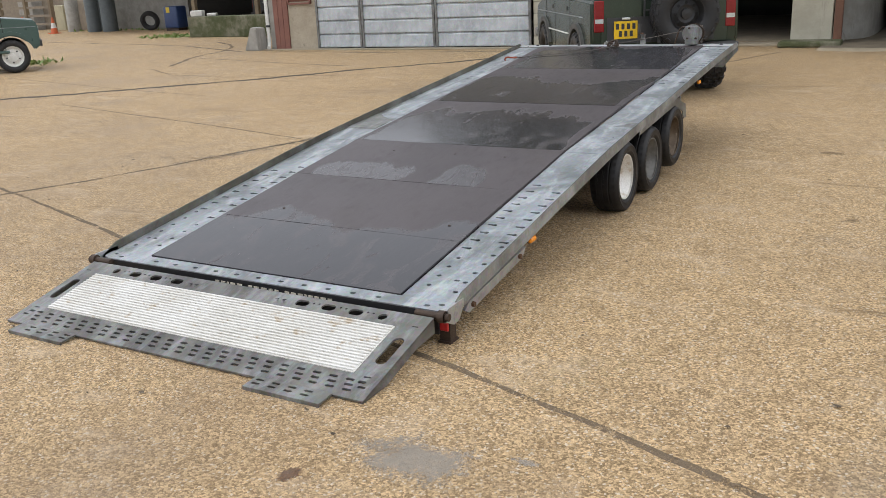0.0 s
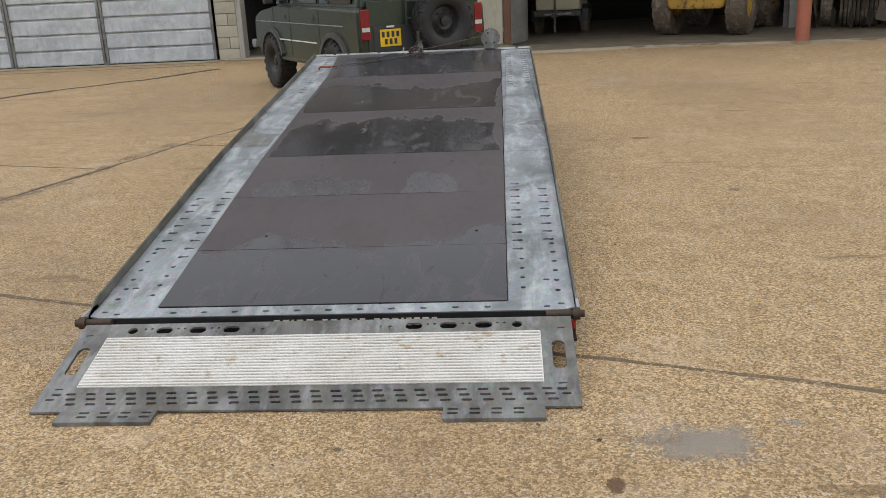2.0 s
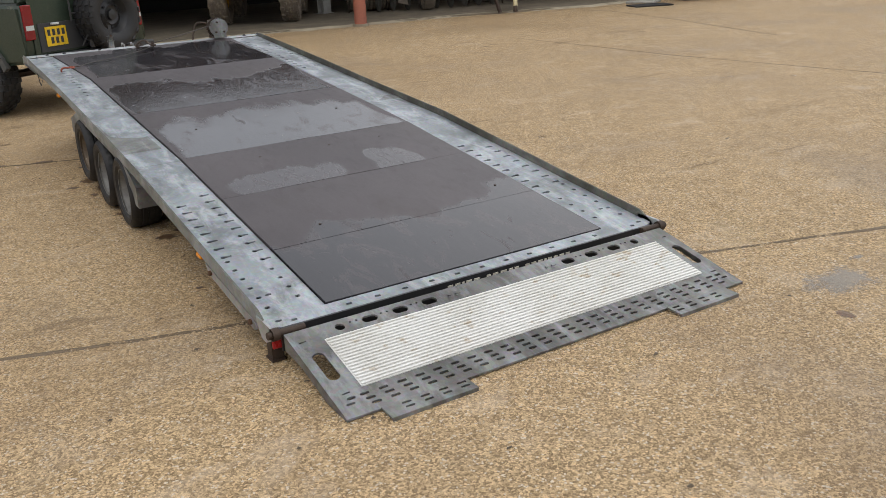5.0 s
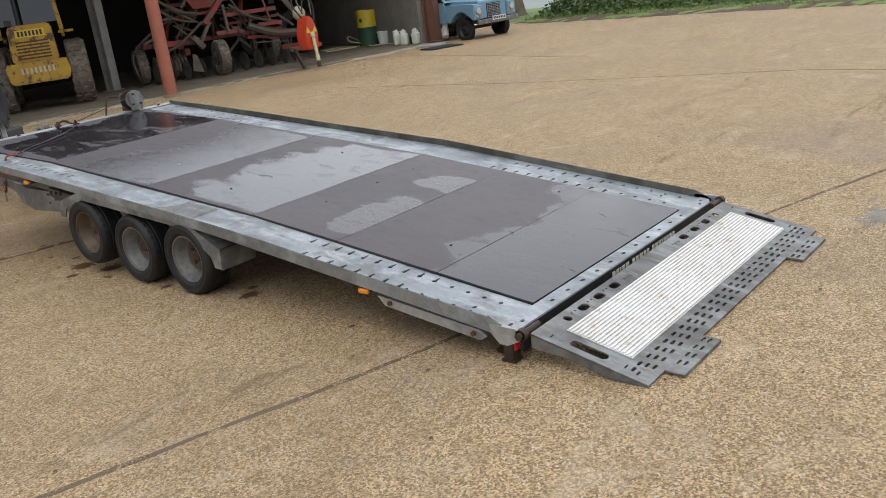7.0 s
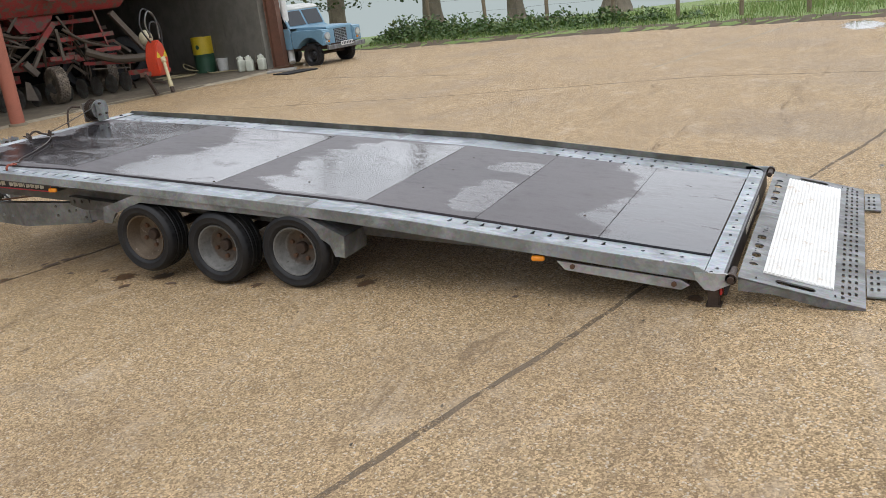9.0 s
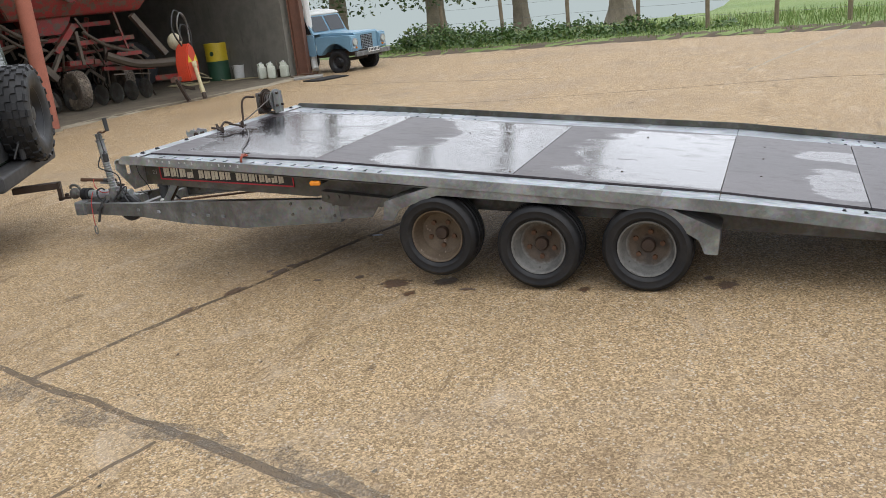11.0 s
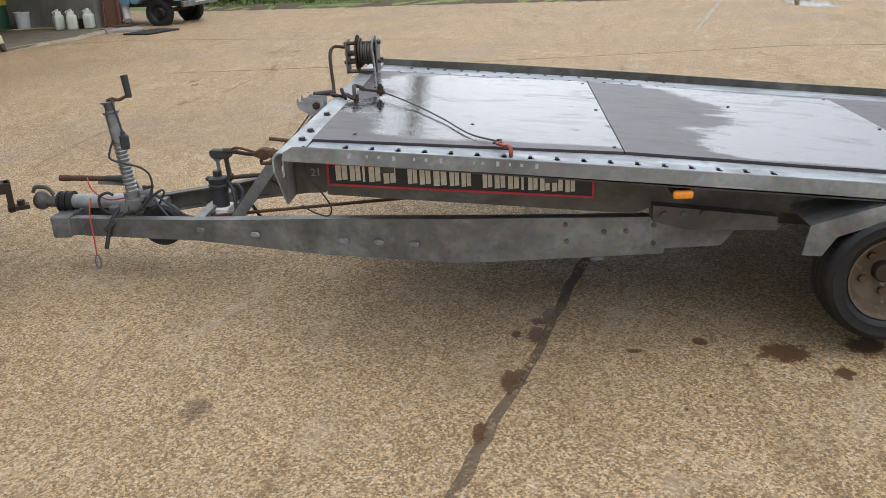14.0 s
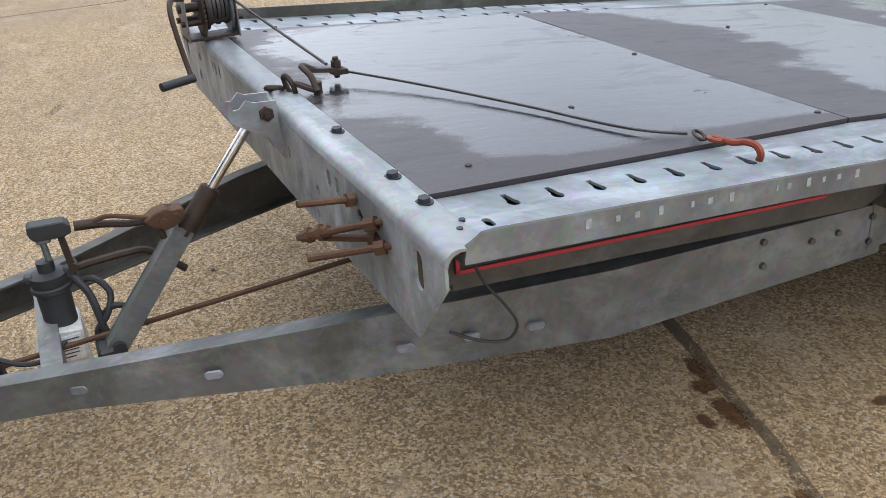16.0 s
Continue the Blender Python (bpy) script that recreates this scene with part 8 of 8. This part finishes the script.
def pto_implement(m):
    c = thing("pto_implement", "orange-red implement with a yellow drive shaft and looped hoses", "farm machine", m)
    bm = B()
    prism(bm, [(-0.20, 0.38), (0.20, 0.38), (0.24, 0.75), (0.13, 1.05), (0.0, 1.15), (-0.13, 1.05), (-0.24, 0.75)], 0.0, 0.28, "y")
    bmesh.ops.bevel(bm, geom=bm.edges[:], offset=0.025, segments=2, affect="EDGES")
    part("cowl", bm, "orange", c, "orange-red gearbox cowl", smooth=True)
    for s in (-1, 1):
        bm = B()
        prism(bm, [(s * 0.03, 0.76), (s * 0.19, 0.76), (s * 0.15, 0.90)], -0.008, 0.0, "y")
        part("warning_label", bm, "drum_yellow", c)
    bm = B()
    rod(bm, (0.0, -0.02, 0.72), (-0.16, -0.20, 0.12), 0.038, 12), rod(bm, (0.0, 0.0, 0.74), (-0.02, -0.06, 0.65), 0.07, 14, 0.045), rod(bm, (-0.125, -0.16, 0.25), (-0.16, -0.20, 0.12), 0.05, 12)
    sh = part("drive_shaft", bm, "hose", c, "dirty yellow drive shaft guard", smooth=True)
    bm = B()
    rod(bm, (-0.16, -0.20, 0.12), (-0.19, -0.23, 0.03), 0.045, 10), box(bm, (-0.19, -0.23, 0.025), (0.08, 0.08, 0.05), None, 0.01)
    part("yoke", bm, "dark_rust", sh)
    for k, pts in enumerate(([(-0.1, 0.1, 1.2), (-0.3, 0.05, 1.5), (-0.2, 0.0, 1.75), (0.1, 0.05, 1.6), (0.2, 0.1, 1.15)], [(-0.15, 0.1, 1.1), (-0.42, 0.1, 1.45), (-0.25, 0.1, 1.8), (0.05, 0.1, 1.7), (0.3, 0.1, 1.35), (0.28, 0.15, 0.9)], [(0.0, 0.2, 1.2), (0.1, 0.2, 1.5), (0.35, 0.2, 1.45), (0.42, 0.2, 1.0), (0.35, 0.3, 0.6)])):
        bm = B()
        tube(bm, curve_pts(pts, 6), 0.018, 7)
        part("hose", bm, "trim" if k else "galv_dark", c)
    bm = B()
    bmesh.ops.create_uvsphere(bm, u_segments=18, v_segments=12, radius=0.15, matrix=Matrix.Translation((0.16, 0.42, 1.20)) @ Matrix.Diagonal((1, 1, 1.15, 1)))
    part("tank", bm, "cream", c, "pale plastic tank", True)
    for p, q, w in (((-0.5, 0.25, 0.45), (0.55, 0.25, 0.45), 0.09), ((-0.45, 0.2, 0.45), (-0.45, 0.0, 0.0), 0.06), ((0.42, 0.3, 0.45), (0.42, 0.3, 0.0), 0.06), ((0.0, 0.3, 0.5), (0.0, 0.9, 0.5), 0.10), ((-0.3, 0.2, 0.30), (0.3, 0.25, 0.18), 0.05)):
        bm = B()
        bar(bm, p, q, w, w)
        part("frame_bar", bm, "red_machine" if w > 0.08 else "dark_rust", c)
    return c


pto_implement(pose(10.16, 13.20, 0.035, 0, 0, 8))

# ---- small things by the barn wall ----
dr = thing("oil_drum", "green and yellow oil drum by the barn wall", "drum", pose(14.57, 15.69, 0.035))
for nm, z0, z1, mat in (("lower_shell", 0.0, 0.50, "drum_green"), ("upper_shell", 0.50, 0.88, "drum_yellow")):
    bm = B()
    prof = [(0.0, z0)] if z0 == 0 else []
    z = z0
    while z < z1 - 0.001:
        prof += [(0.288, z), (0.288, z + 0.09)]
        if z0 == 0 and 0.25 < z < 0.32:
            prof += [(0.296, z + 0.10), (0.296, z + 0.115)]
        z += 0.125
    prof += [(0.294, z1 - 0.02), (0.294, z1)]
    if z1 > 0.6:
        prof += [(0.275, z1), (0.275, z1 - 0.015), (0.0, z1 - 0.015)]
    lathe(bm, prof, 28, pose(0, 0, 0, 0, -90))
    part(nm, bm, mat, dr, "", True)
bm = B()
rod(bm, (-0.2885, -0.05, 0.70), (-0.292, -0.05, 0.70), 0.06, 16)
part("mark", bm, "drum_green", dr)
bk = thing("bucket", "white plastic bucket standing by the drum", "bucket", pose(14.40, 14.98, 0.035))
bm = B()
lathe(bm, [(0.0, 0.0), (0.125, 0.0), (0.155, 0.33), (0.165, 0.33), (0.165, 0.355), (0.150, 0.355), (0.12, 0.02), (0.0, 0.02)], 24, pose(0, 0, 0, 0, -90))
part("pail", bm, "white_paint", bk, smooth=True)
bm = B()
tube(bm, [(0.155 * math.cos(t), 0.155 * math.sin(t), 0.34 - 0.16 * math.sin(t)) for t in [math.pi * i / 10 for i in range(11)]], 0.005, 6)
part("wire_handle", bm, "galv", bk)


def jug(m):
    j = thing("plastic_jug", "milky plastic chemical jug on the barn floor", "jug", m, "jugs by the barn wall")
    bm = B()
    box(bm, (0, 0, 0.15), (0.17, 0.20, 0.30), None, 0.04, 3)
    prism(bm, [(-0.07, 0.28), (0.07, 0.28), (0.03, 0.37), (-0.03, 0.37)], -0.06, 0.06, "y")
    part("body", bm, "jug", j, smooth=True)
    bm = B()
    rod(bm, (0, 0, 0.36), (0, 0, 0.41), 0.03, 12)
    part("cap", bm, "white_paint", j)
    bm = B()
    tube(bm, [(0.0, 0.07, 0.29), (0.0, 0.10, 0.36), (0.0, 0.03, 0.385)], 0.014, 6)
    part("handle", bm, "jug", j)
    return j


j0 = jug(pose(13.68, 13.55, 0.035, 0, 0, 20))
copy_thing(j0, pose(13.80, 13.25, 0.035, 0, 0, 5))
copy_thing(j0, pose(13.74, 13.86, 0.035, 0, 0, 50))
sh = thing("shovel", "rusty shovel leaning against the jugs", "shovel", pose(13.93, 13.50, 0.035))
bm = B()
rod(bm, (0, 0, 0.05), (0.25, 0.22, 0.85), 0.016, 8)
part("shaft", bm, "wood_grey", sh)
bm = B()
box(bm, (-0.02, -0.02, 0.10), (0.16, 0.02, 0.2), None, 0.006)
part("blade", bm, "dark_rust", sh)
hs = B()
tube(hs, curve_pts([(13.8, 13.5, 0.055), (14.2, 14.6, 0.055), (14.0, 15.1, 0.055), (14.4, 15.6, 0.07), (14.1, 16.0, 0.2), (14.4, 16.3, 0.32), (14.5, 15.9, 0.06), (13.7, 16.0, 0.055), (13.5, 16.6, 0.055), (14.2, 16.4, 0.055), (13.9, 15.6, 0.055), (13.0, 15.9, 0.055)], 8), 0.016, 7)
single("hose_pipe", hs, "hose", "pale yellow hose pipe coiled on the barn floor", "hose", smooth=True)
# boards and rubbish on the yard in front of the truck
for i, (x, y, w, l, h, t, mat, lab) in enumerate(((12.75, 11.55, 0.6, 0.9, 0.03, 70, "dark_wall", "dark flat sheet lying on the yard"), (13.35, 12.35, 0.55, 0.7, 0.05, 30, "render", "pale broken slab lying by the column"), (13.85, 12.62, 0.3, 0.4, 0.08, 10, "rust", "rusty scrap iron by the column"), (13.4, 12.65, 0.35, 0.25, 0.06, 60, "wood_grey", "short timber offcut on the yard"))):
    bm = B()
    box(bm, (0, 0, h / 2), (w, l, h), None, 0.008)
    single("scrap", bm, mat, lab, "scrap").matrix_basis = pose(x, y, 0.001, 0, 0, t)

# ---- far yard things ----
for i, (x, y) in enumerate(((-32.88, 23.85), (-38.3, 26.2))):
    cn = thing("traffic_cone", "orange and white traffic cone", "cone", pose(x, y, 0), "traffic cones")
    for z0, z1, mat in ((0.04, 0.25, "cone_orange"), (0.25, 0.48, "white_paint"), (0.48, 0.72, "cone_orange")):
        bm = B()
        rod(bm, (0, 0, z0), (0, 0, z1), 0.17 - 0.19 * z0, 16, 0.17 - 0.19 * z1)
        part("band", bm, mat, cn, smooth=True)
    bm = B()
    box(bm, (0, 0, 0.02), (0.42, 0.42, 0.04), None, 0.01)
    part("base", bm, "cone_orange", cn)
for i, (x, y, r, h, mat, lab) in enumerate(((-31.25, 24.75, 0.30, 1.8, "cylinder_grey", "tall grey gas cylinder"), (-30.30, 24.85, 0.34, 1.9, "cylinder_grey", "large dull grey gas tank standing by the wall"), (-33.30, 25.3, 0.30, 1.9, "render", "pale concrete pipe standing by the wall"), (-31.60, 25.6, 0.30, 1.7, "cylinder_grey", "dark gas cylinder by the wall"))):
    g = thing("gas_cylinder" if mat == "cylinder_grey" else "concrete_pipe", lab, "cylinder", pose(x, y, 0))
    bm = B()
    lathe(bm, [(0.0, 0.0), (r, 0.0), (r, h - r * 0.8), (r * 0.9, h - r * 0.45), (r * 0.5, h - 0.1), (r * 0.25, h - 0.06), (0.0, h - 0.06)], 20, pose(0, 0, 0, 0, -90))
    part("shell", bm, mat, g, smooth=True)
    bm = B()
    rod(bm, (0, 0, h - 0.08), (0, 0, h), r * 0.25, 10)
    part("neck", bm, mat, g)
bm = B()
lathe(bm, [(0.24, 0.08), (0.32, 0.12), (0.40, 0.10), (0.42, 0.06), (0.42, -0.06), (0.40, -0.1), (0.32, -0.12), (0.24, -0.08)], 32, None, True)
t = single("spare_tyre", bm, "tyre_black", "worn black tyre leaning against the far wall", "tyre", smooth=True)
t.matrix_basis = pose(-27.95, 25.05, 0.41, 0, 14, -65)
bm = B()
box(bm, (0, 0, 0.55), (0.8, 0.6, 0.9), None, 0.08, 3)
bb = thing("feed_barrow", "blue plastic bin with a yellow label", "bin", pose(-25.9, 24.6, 0))
part("bin", bm, "blue_plastic", bb, smooth=True)
bm = B()
box(bm, (-0.1, -0.31, 0.85), (0.2, 0.01, 0.22))
part("label", bm, "drum_yellow", bb)
bm = B()
box(bm, (0, 0, 0.05), (0.7, 0.5, 0.1))
part("skid", bm, "dark_rust", bb)
for i, (x, y, z, sx, sy, sz) in enumerate(((-20.15, 20.1, 0.70, 0.42, 0.35, 0.20), (-19.45, 20.08, 0.70, 0.34, 0.22, 0.10))):
    bm = B()
    box(bm, (0, 0, sz / 2), (sx, sy, sz), None, 0.03, 2)
    single("feed_sack", bm, "white_paint", "white plastic sack lying on the low wall", "sack", "sacks on the low wall").matrix_basis = pose(x, y, z + 0.001, 0, 0, 25)
gt = thing("field_gate", "weathered timber gate with posts in the far yard", "gate", pose(-40.5, 26.6, 0, 0, 0, -8))
for x in (0.0, 2.6, 5.0):
    bm = B()
    box(bm, (x, 0, 1.05), (0.2, 0.2, 2.1), None, 0.02)
    part("post", bm, "fence_wood", gt)
for z in (0.35, 0.75, 1.15, 1.5):
    bm = B()
    box(bm, (2.5, 0, z), (5.0, 0.04, 0.11))
    part("rail", bm, "wood_grey", gt)
for x, z, w, h, mat in ((3.9, 1.35, 1.1, 1.2, "cream"), (0.8, 0.9, 1.4, 1.6, "render"), (6.2, 0.7, 0.9, 1.4, "wood_grey")):
    bm = B()
    box(bm, (x, 1.2, z), (w, 0.6, h), None, 0.02)
    single("stacked_crate", bm, mat, "stacked old crate behind the gate", "crate", "crates behind the gate").matrix_basis = pose(-40.5, 26.6, 0, 0, 0, -8) @ pose(0, 0, h / 2 - z)
for i in range(4):
    x = -22.75 + 2.9 * i
    bm = B()
    box(bm, (0, 0, 1.5), (0.16, 0.16, 3.0), None, 0.01)
    single("shed_post", bm, "fence_wood", "timber post of the far open shed", "post", "posts of the far shed").matrix_basis = pose(x, 22.6 + i * 0.3, 0, 0, 0, 4)


# ---- verge, hedge, trees and field ----
def leaf(bm, p, size, rnd, droop=0.3):
    d = Vector((rnd.uniform(-1, 1), rnd.uniform(-1, 1), rnd.uniform(-droop - 0.2, 0.6))).normalized()
    s = d.orthogonal().normalized()
    s = Matrix.Rotation(rnd.uniform(0, 6.28), 3, d) @ s
    a = bm.verts.new(p)
    b = bm.verts.new(p + d * size * 0.5 + s * size * 0.28)
    c = bm.verts.new(p + d * size)
    e = bm.verts.new(p + d * size * 0.5 - s * size * 0.28)
    bm.faces.new((a, b, c, e))


def verge_point(t):
    """A place along the yard's border and the way outwards there."""
    pts = edge_line()[1:8]
    n = len(pts) - 1
    i = min(int(t * n), n - 1)
    f = t * n - i
    a, b = Vector(pts[i]), Vector(pts[i + 1])
    d = (b - a).normalized()
    return a.lerp(b, f), Vector((abs(d.y), d.x if d.y < 0 else -d.x)).normalized()


rnd = random.Random(21)
bm = B()
for k in range(70):
    t = rnd.random() ** 1.5
    p, o = verge_point(t * 0.62)
    c = p + o * rnd.uniform(1.0, 3.2)
    h, r = rnd.uniform(0.25, 0.85) * (1.15 - 0.6 * t), rnd.uniform(0.4, 0.9)
    for q in range(150):
        a, e = rnd.uniform(0, 6.28), rnd.random() ** 0.5
        z = h * (1 - e * e) * rnd.uniform(0.5, 1.05)
        leaf(bm, Vector((c.x + math.cos(a) * e * r, c.y + math.sin(a) * e * r, max(0.0, z))), rnd.uniform(0.07, 0.16), rnd)
single("bramble_hedge", bm, "leaf", "low green bramble and nettle growth along the yard edge", "bushes", kind="stuff")
bm = B()
for k in range(15000):
    t = rnd.random()
    p, o = verge_point(t)
    c = p + o * (rnd.random() ** 1.4) * 7.0 + o * rnd.uniform(0.05, 0.35)
    h = rnd.uniform(0.05, 0.28)
    a = rnd.uniform(0, 6.28)
    w = Vector((math.cos(a), math.sin(a), 0)) * rnd.uniform(0.006, 0.014)
    l = Vector((rnd.uniform(-0.08, 0.08), rnd.uniform(-0.08, 0.08), h))
    b = Vector((c.x, c.y, -0.03))
    vs = [bm.verts.new(b - w), bm.verts.new(b + w), bm.verts.new(b + l * 0.6 + w * 0.6), bm.verts.new(b + l)]
    bm.faces.new((vs[0], vs[1], vs[2])), bm.faces.new((vs[0], vs[2], vs[3]))
single("verge_grass", bm, "blade", "rough green grass on the verge", "grass", kind="stuff")
bm = B()
pr = None
for i in range(60):
    p, o = verge_point(i / 59 * 0.999)
    ws = [bm.verts.new((p.x + o.x * d, p.y + o.y * d, z + rnd.uniform(-0.015, 0.015))) for d, z in ((-0.08, 0.004), (0.15, 0.05), (0.5, 0.07), (1.2, 0.06), (2.5, 0.03), (4.5, -0.028))]
    if pr:
        for k in range(5):
            bm.faces.new((pr[k], pr[k + 1], ws[k + 1], ws[k]))
    pr = ws
soil = B()
pr = None
for i in range(110):
    p, o = verge_point(i / 109 * 0.999)
    a = rnd.uniform(-0.30, -0.02)
    ws = [soil.verts.new((p.x + o.x * d, p.y + o.y * d, z)) for d, z in ((a, 0.002), (0.12, 0.03 + rnd.uniform(0, 0.03)), (0.42, 0.085 + rnd.uniform(-0.02, 0.03)), (0.62 + rnd.uniform(-0.15, 0.15), 0.05))]
    if pr:
        for k in range(3):
            soil.faces.new((pr[k], pr[k + 1], ws[k + 1], ws[k]))
    pr = ws
single("soil_edge", soil, "soil", "crumbly brown soil edge between yard and verge", "soil", kind="structure", smooth=True)
single("verge", bm, "grass", "low earthy grass bank along the yard edge", "verge", kind="structure", smooth=True)
# small weeds by the parked car and along walls
bm = B()
for k in range(600):
    i = (k // 2) % 3 if k % 4 else 2
    x, y = ((-16.9 + rnd.gauss(0, 0.35), 11.0 + rnd.gauss(0, 0.25)), (-29 + rnd.uniform(-5, 4), 25.3 + rnd.gauss(0, 0.15)), (-21.6 + rnd.gauss(0, 0.6), 20.4 + rnd.gauss(0, 0.4)))[i]
    leaf(bm, Vector((x, y, 0.0)), rnd.uniform(0.06, 0.18), rnd, -0.6)
single("weeds", bm, "blade", "tufts of weeds on the yard", "weeds", kind="stuff")


def tree(x, y, r, h, seed, lean=0.0, ivy=0, limbs=9, leafy=1.0):
    t = thing("tree", "tall mature tree with grey-brown bark beyond the yard", "tree", pose(x, y, -0.03), "trees along the field")
    rn = random.Random(seed)
    bm = B()
    pts = [Vector((0, 0, -0.1)), Vector((lean * 0.2, 0.0, h * 0.15)), Vector((lean * 0.6, rn.uniform(-0.2, 0.2), h * 0.35)), Vector((lean, rn.uniform(-0.3, 0.3), h * 0.6)), Vector((lean * 1.2, 0, h * 0.85))]
    P = curve_pts(pts, 6)
    rings = []
    for i, p in enumerate(P):
        f = i / (len(P) - 1)
        rr = r * (1 - 0.75 * f) * (1 + 0.55 * max(0, 0.10 - f) / 0.10)
        rings.append([bm.verts.new(p + Vector((math.cos(a), math.sin(a), 0)) * rr * (1 + 0.10 * math.sin(5 * a + i) + rn.uniform(-0.04, 0.04))) for a in [6.283 * j / 14 for j in range(14)]])
    for a, b in zip(rings, rings[1:]):
        for j in range(14):
            bm.faces.new((a[j], a[(j + 1) % 14], b[(j + 1) % 14], b[j]))
    part("trunk", bm, "bark", t, smooth=True)
    lf = B()
    bo = B()
    for k in range(limbs):
        f = rn.uniform(0.50 if limbs < 20 else 0.3, 0.97)
        p = P[int(f * (len(P) - 1))]
        a = rn.uniform(0, 6.28)
        L = h * rn.uniform(0.18, 0.36) * (1.15 - 0.5 * f)
        d = Vector((math.cos(a), math.sin(a), rn.uniform(-0.1, 0.7)))
        q = [p, p + d * L * 0.35 + Vector((0, 0, 0.2)), p + d * L * 0.7, p + d * L + Vector((0, 0, -0.3))]
        C = curve_pts(q, 4)
        tube(bo, C, r * 0.13 * (1.2 - f), 5)
        for c in range(95):
            b = C[rn.randrange(len(C) // 3, len(C))] + Vector((rn.gauss(0, 0.55), rn.gauss(0, 0.55), rn.gauss(-0.15, 0.45)))
            leaf(lf, b, rn.uniform(0.10, 0.24) * leafy, rn)
    for c in range(ivy):
        a, z = rn.uniform(0, 6.28), rn.uniform(1.2, 4.5)
        e = r + abs(rn.gauss(0, 0.7))
        leaf(lf, Vector((math.cos(a) * e - 0.4, math.sin(a) * e + rn.uniform(-0.9, 0.9), z)), rn.uniform(0.10, 0.22), rn)
    part("limbs", bo, "bark", t)
    part("crown", lf, "leaf_tree", t, "ragged green crown")
    return t


tree(23.97, 13.03, 0.36, 13.0, 3, 0.3, 1300)
tree(24.8, 10.2, 0.30, 12.0, 4, -0.3, 1100)
tree(26.5, 7.1, 0.42, 14.0, 5, 0.2, 260)
tree(22.2, 15.9, 0.34, 11.0, 6, 0.2, 1500)
# tall trees behind the shed, mirrored in the wet deck
tree(-8.0, 26.0, 0.45, 15.5, 8, 0.2, 0, 44, 2.6)
tree(-13.0, 28.5, 0.45, 17.5, 12, 0.2, 0, 48, 2.6)
tree(-3.4, 27.0, 0.45, 17.0, 9, -0.2, 0, 48, 2.6)
tree(1.0, 27.5, 0.40, 15.0, 10, 0.2, 0, 40, 2.6)

fence = thing("post_fence", "old wire stock fence on rough timber posts", "fence")
posts = [(16.75, 0.35), (17.7, 1.9), (18.55, 3.55), (19.2, 5.4), (19.6, 7.4), (19.9, 9.4), (20.2, 11.4), (15.9, -1.4), (15.2, -3.4)]
for i, (x, y) in enumerate(posts):
    bm = B()
    rod(bm, (x, y, -0.06), (x + random.uniform(-0.05, 0.05), y + random.uniform(-0.05, 0.05), 1.25), 0.055, 9)
    part("post", bm, "fence_wood", fence)
line = sorted(posts, key=lambda p: p[1])
for z in (0.35, 0.7, 1.1):
    for a, b in zip(line, line[1:]):
        bm = B()
        tube(bm, [(a[0], a[1], z), ((a[0] + b[0]) / 2, (a[1] + b[1]) / 2, z - 0.02), (b[0], b[1], z)], 0.004, 4)
        part("wire", bm, "galv_dark", fence)


# distance: woods and a pale backdrop, their mist painted as glowing colour
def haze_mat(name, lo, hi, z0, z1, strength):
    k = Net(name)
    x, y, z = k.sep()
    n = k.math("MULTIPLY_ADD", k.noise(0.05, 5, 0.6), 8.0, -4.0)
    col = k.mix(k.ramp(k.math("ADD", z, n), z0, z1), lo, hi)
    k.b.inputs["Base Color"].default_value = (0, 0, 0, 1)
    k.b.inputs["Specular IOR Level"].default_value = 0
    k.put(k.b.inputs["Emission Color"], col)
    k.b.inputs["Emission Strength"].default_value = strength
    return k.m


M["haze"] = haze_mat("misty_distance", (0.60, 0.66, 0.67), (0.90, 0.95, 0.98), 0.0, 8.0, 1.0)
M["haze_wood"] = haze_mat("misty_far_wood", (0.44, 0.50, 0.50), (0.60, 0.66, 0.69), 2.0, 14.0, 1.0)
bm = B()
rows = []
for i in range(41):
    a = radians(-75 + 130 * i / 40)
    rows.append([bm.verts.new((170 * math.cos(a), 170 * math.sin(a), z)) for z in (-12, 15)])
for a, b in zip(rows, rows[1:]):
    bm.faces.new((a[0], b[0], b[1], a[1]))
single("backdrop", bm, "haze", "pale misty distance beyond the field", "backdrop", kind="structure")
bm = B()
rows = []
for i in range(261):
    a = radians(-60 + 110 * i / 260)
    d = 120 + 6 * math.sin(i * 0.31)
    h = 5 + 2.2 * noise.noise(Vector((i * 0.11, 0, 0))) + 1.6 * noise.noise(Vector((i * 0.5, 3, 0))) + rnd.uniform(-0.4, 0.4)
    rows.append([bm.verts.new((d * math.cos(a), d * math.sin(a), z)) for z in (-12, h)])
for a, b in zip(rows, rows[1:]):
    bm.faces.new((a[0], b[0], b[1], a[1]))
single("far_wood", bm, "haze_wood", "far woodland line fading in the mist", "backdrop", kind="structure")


# ---- single blocks of the walls ----
lay_blocks()
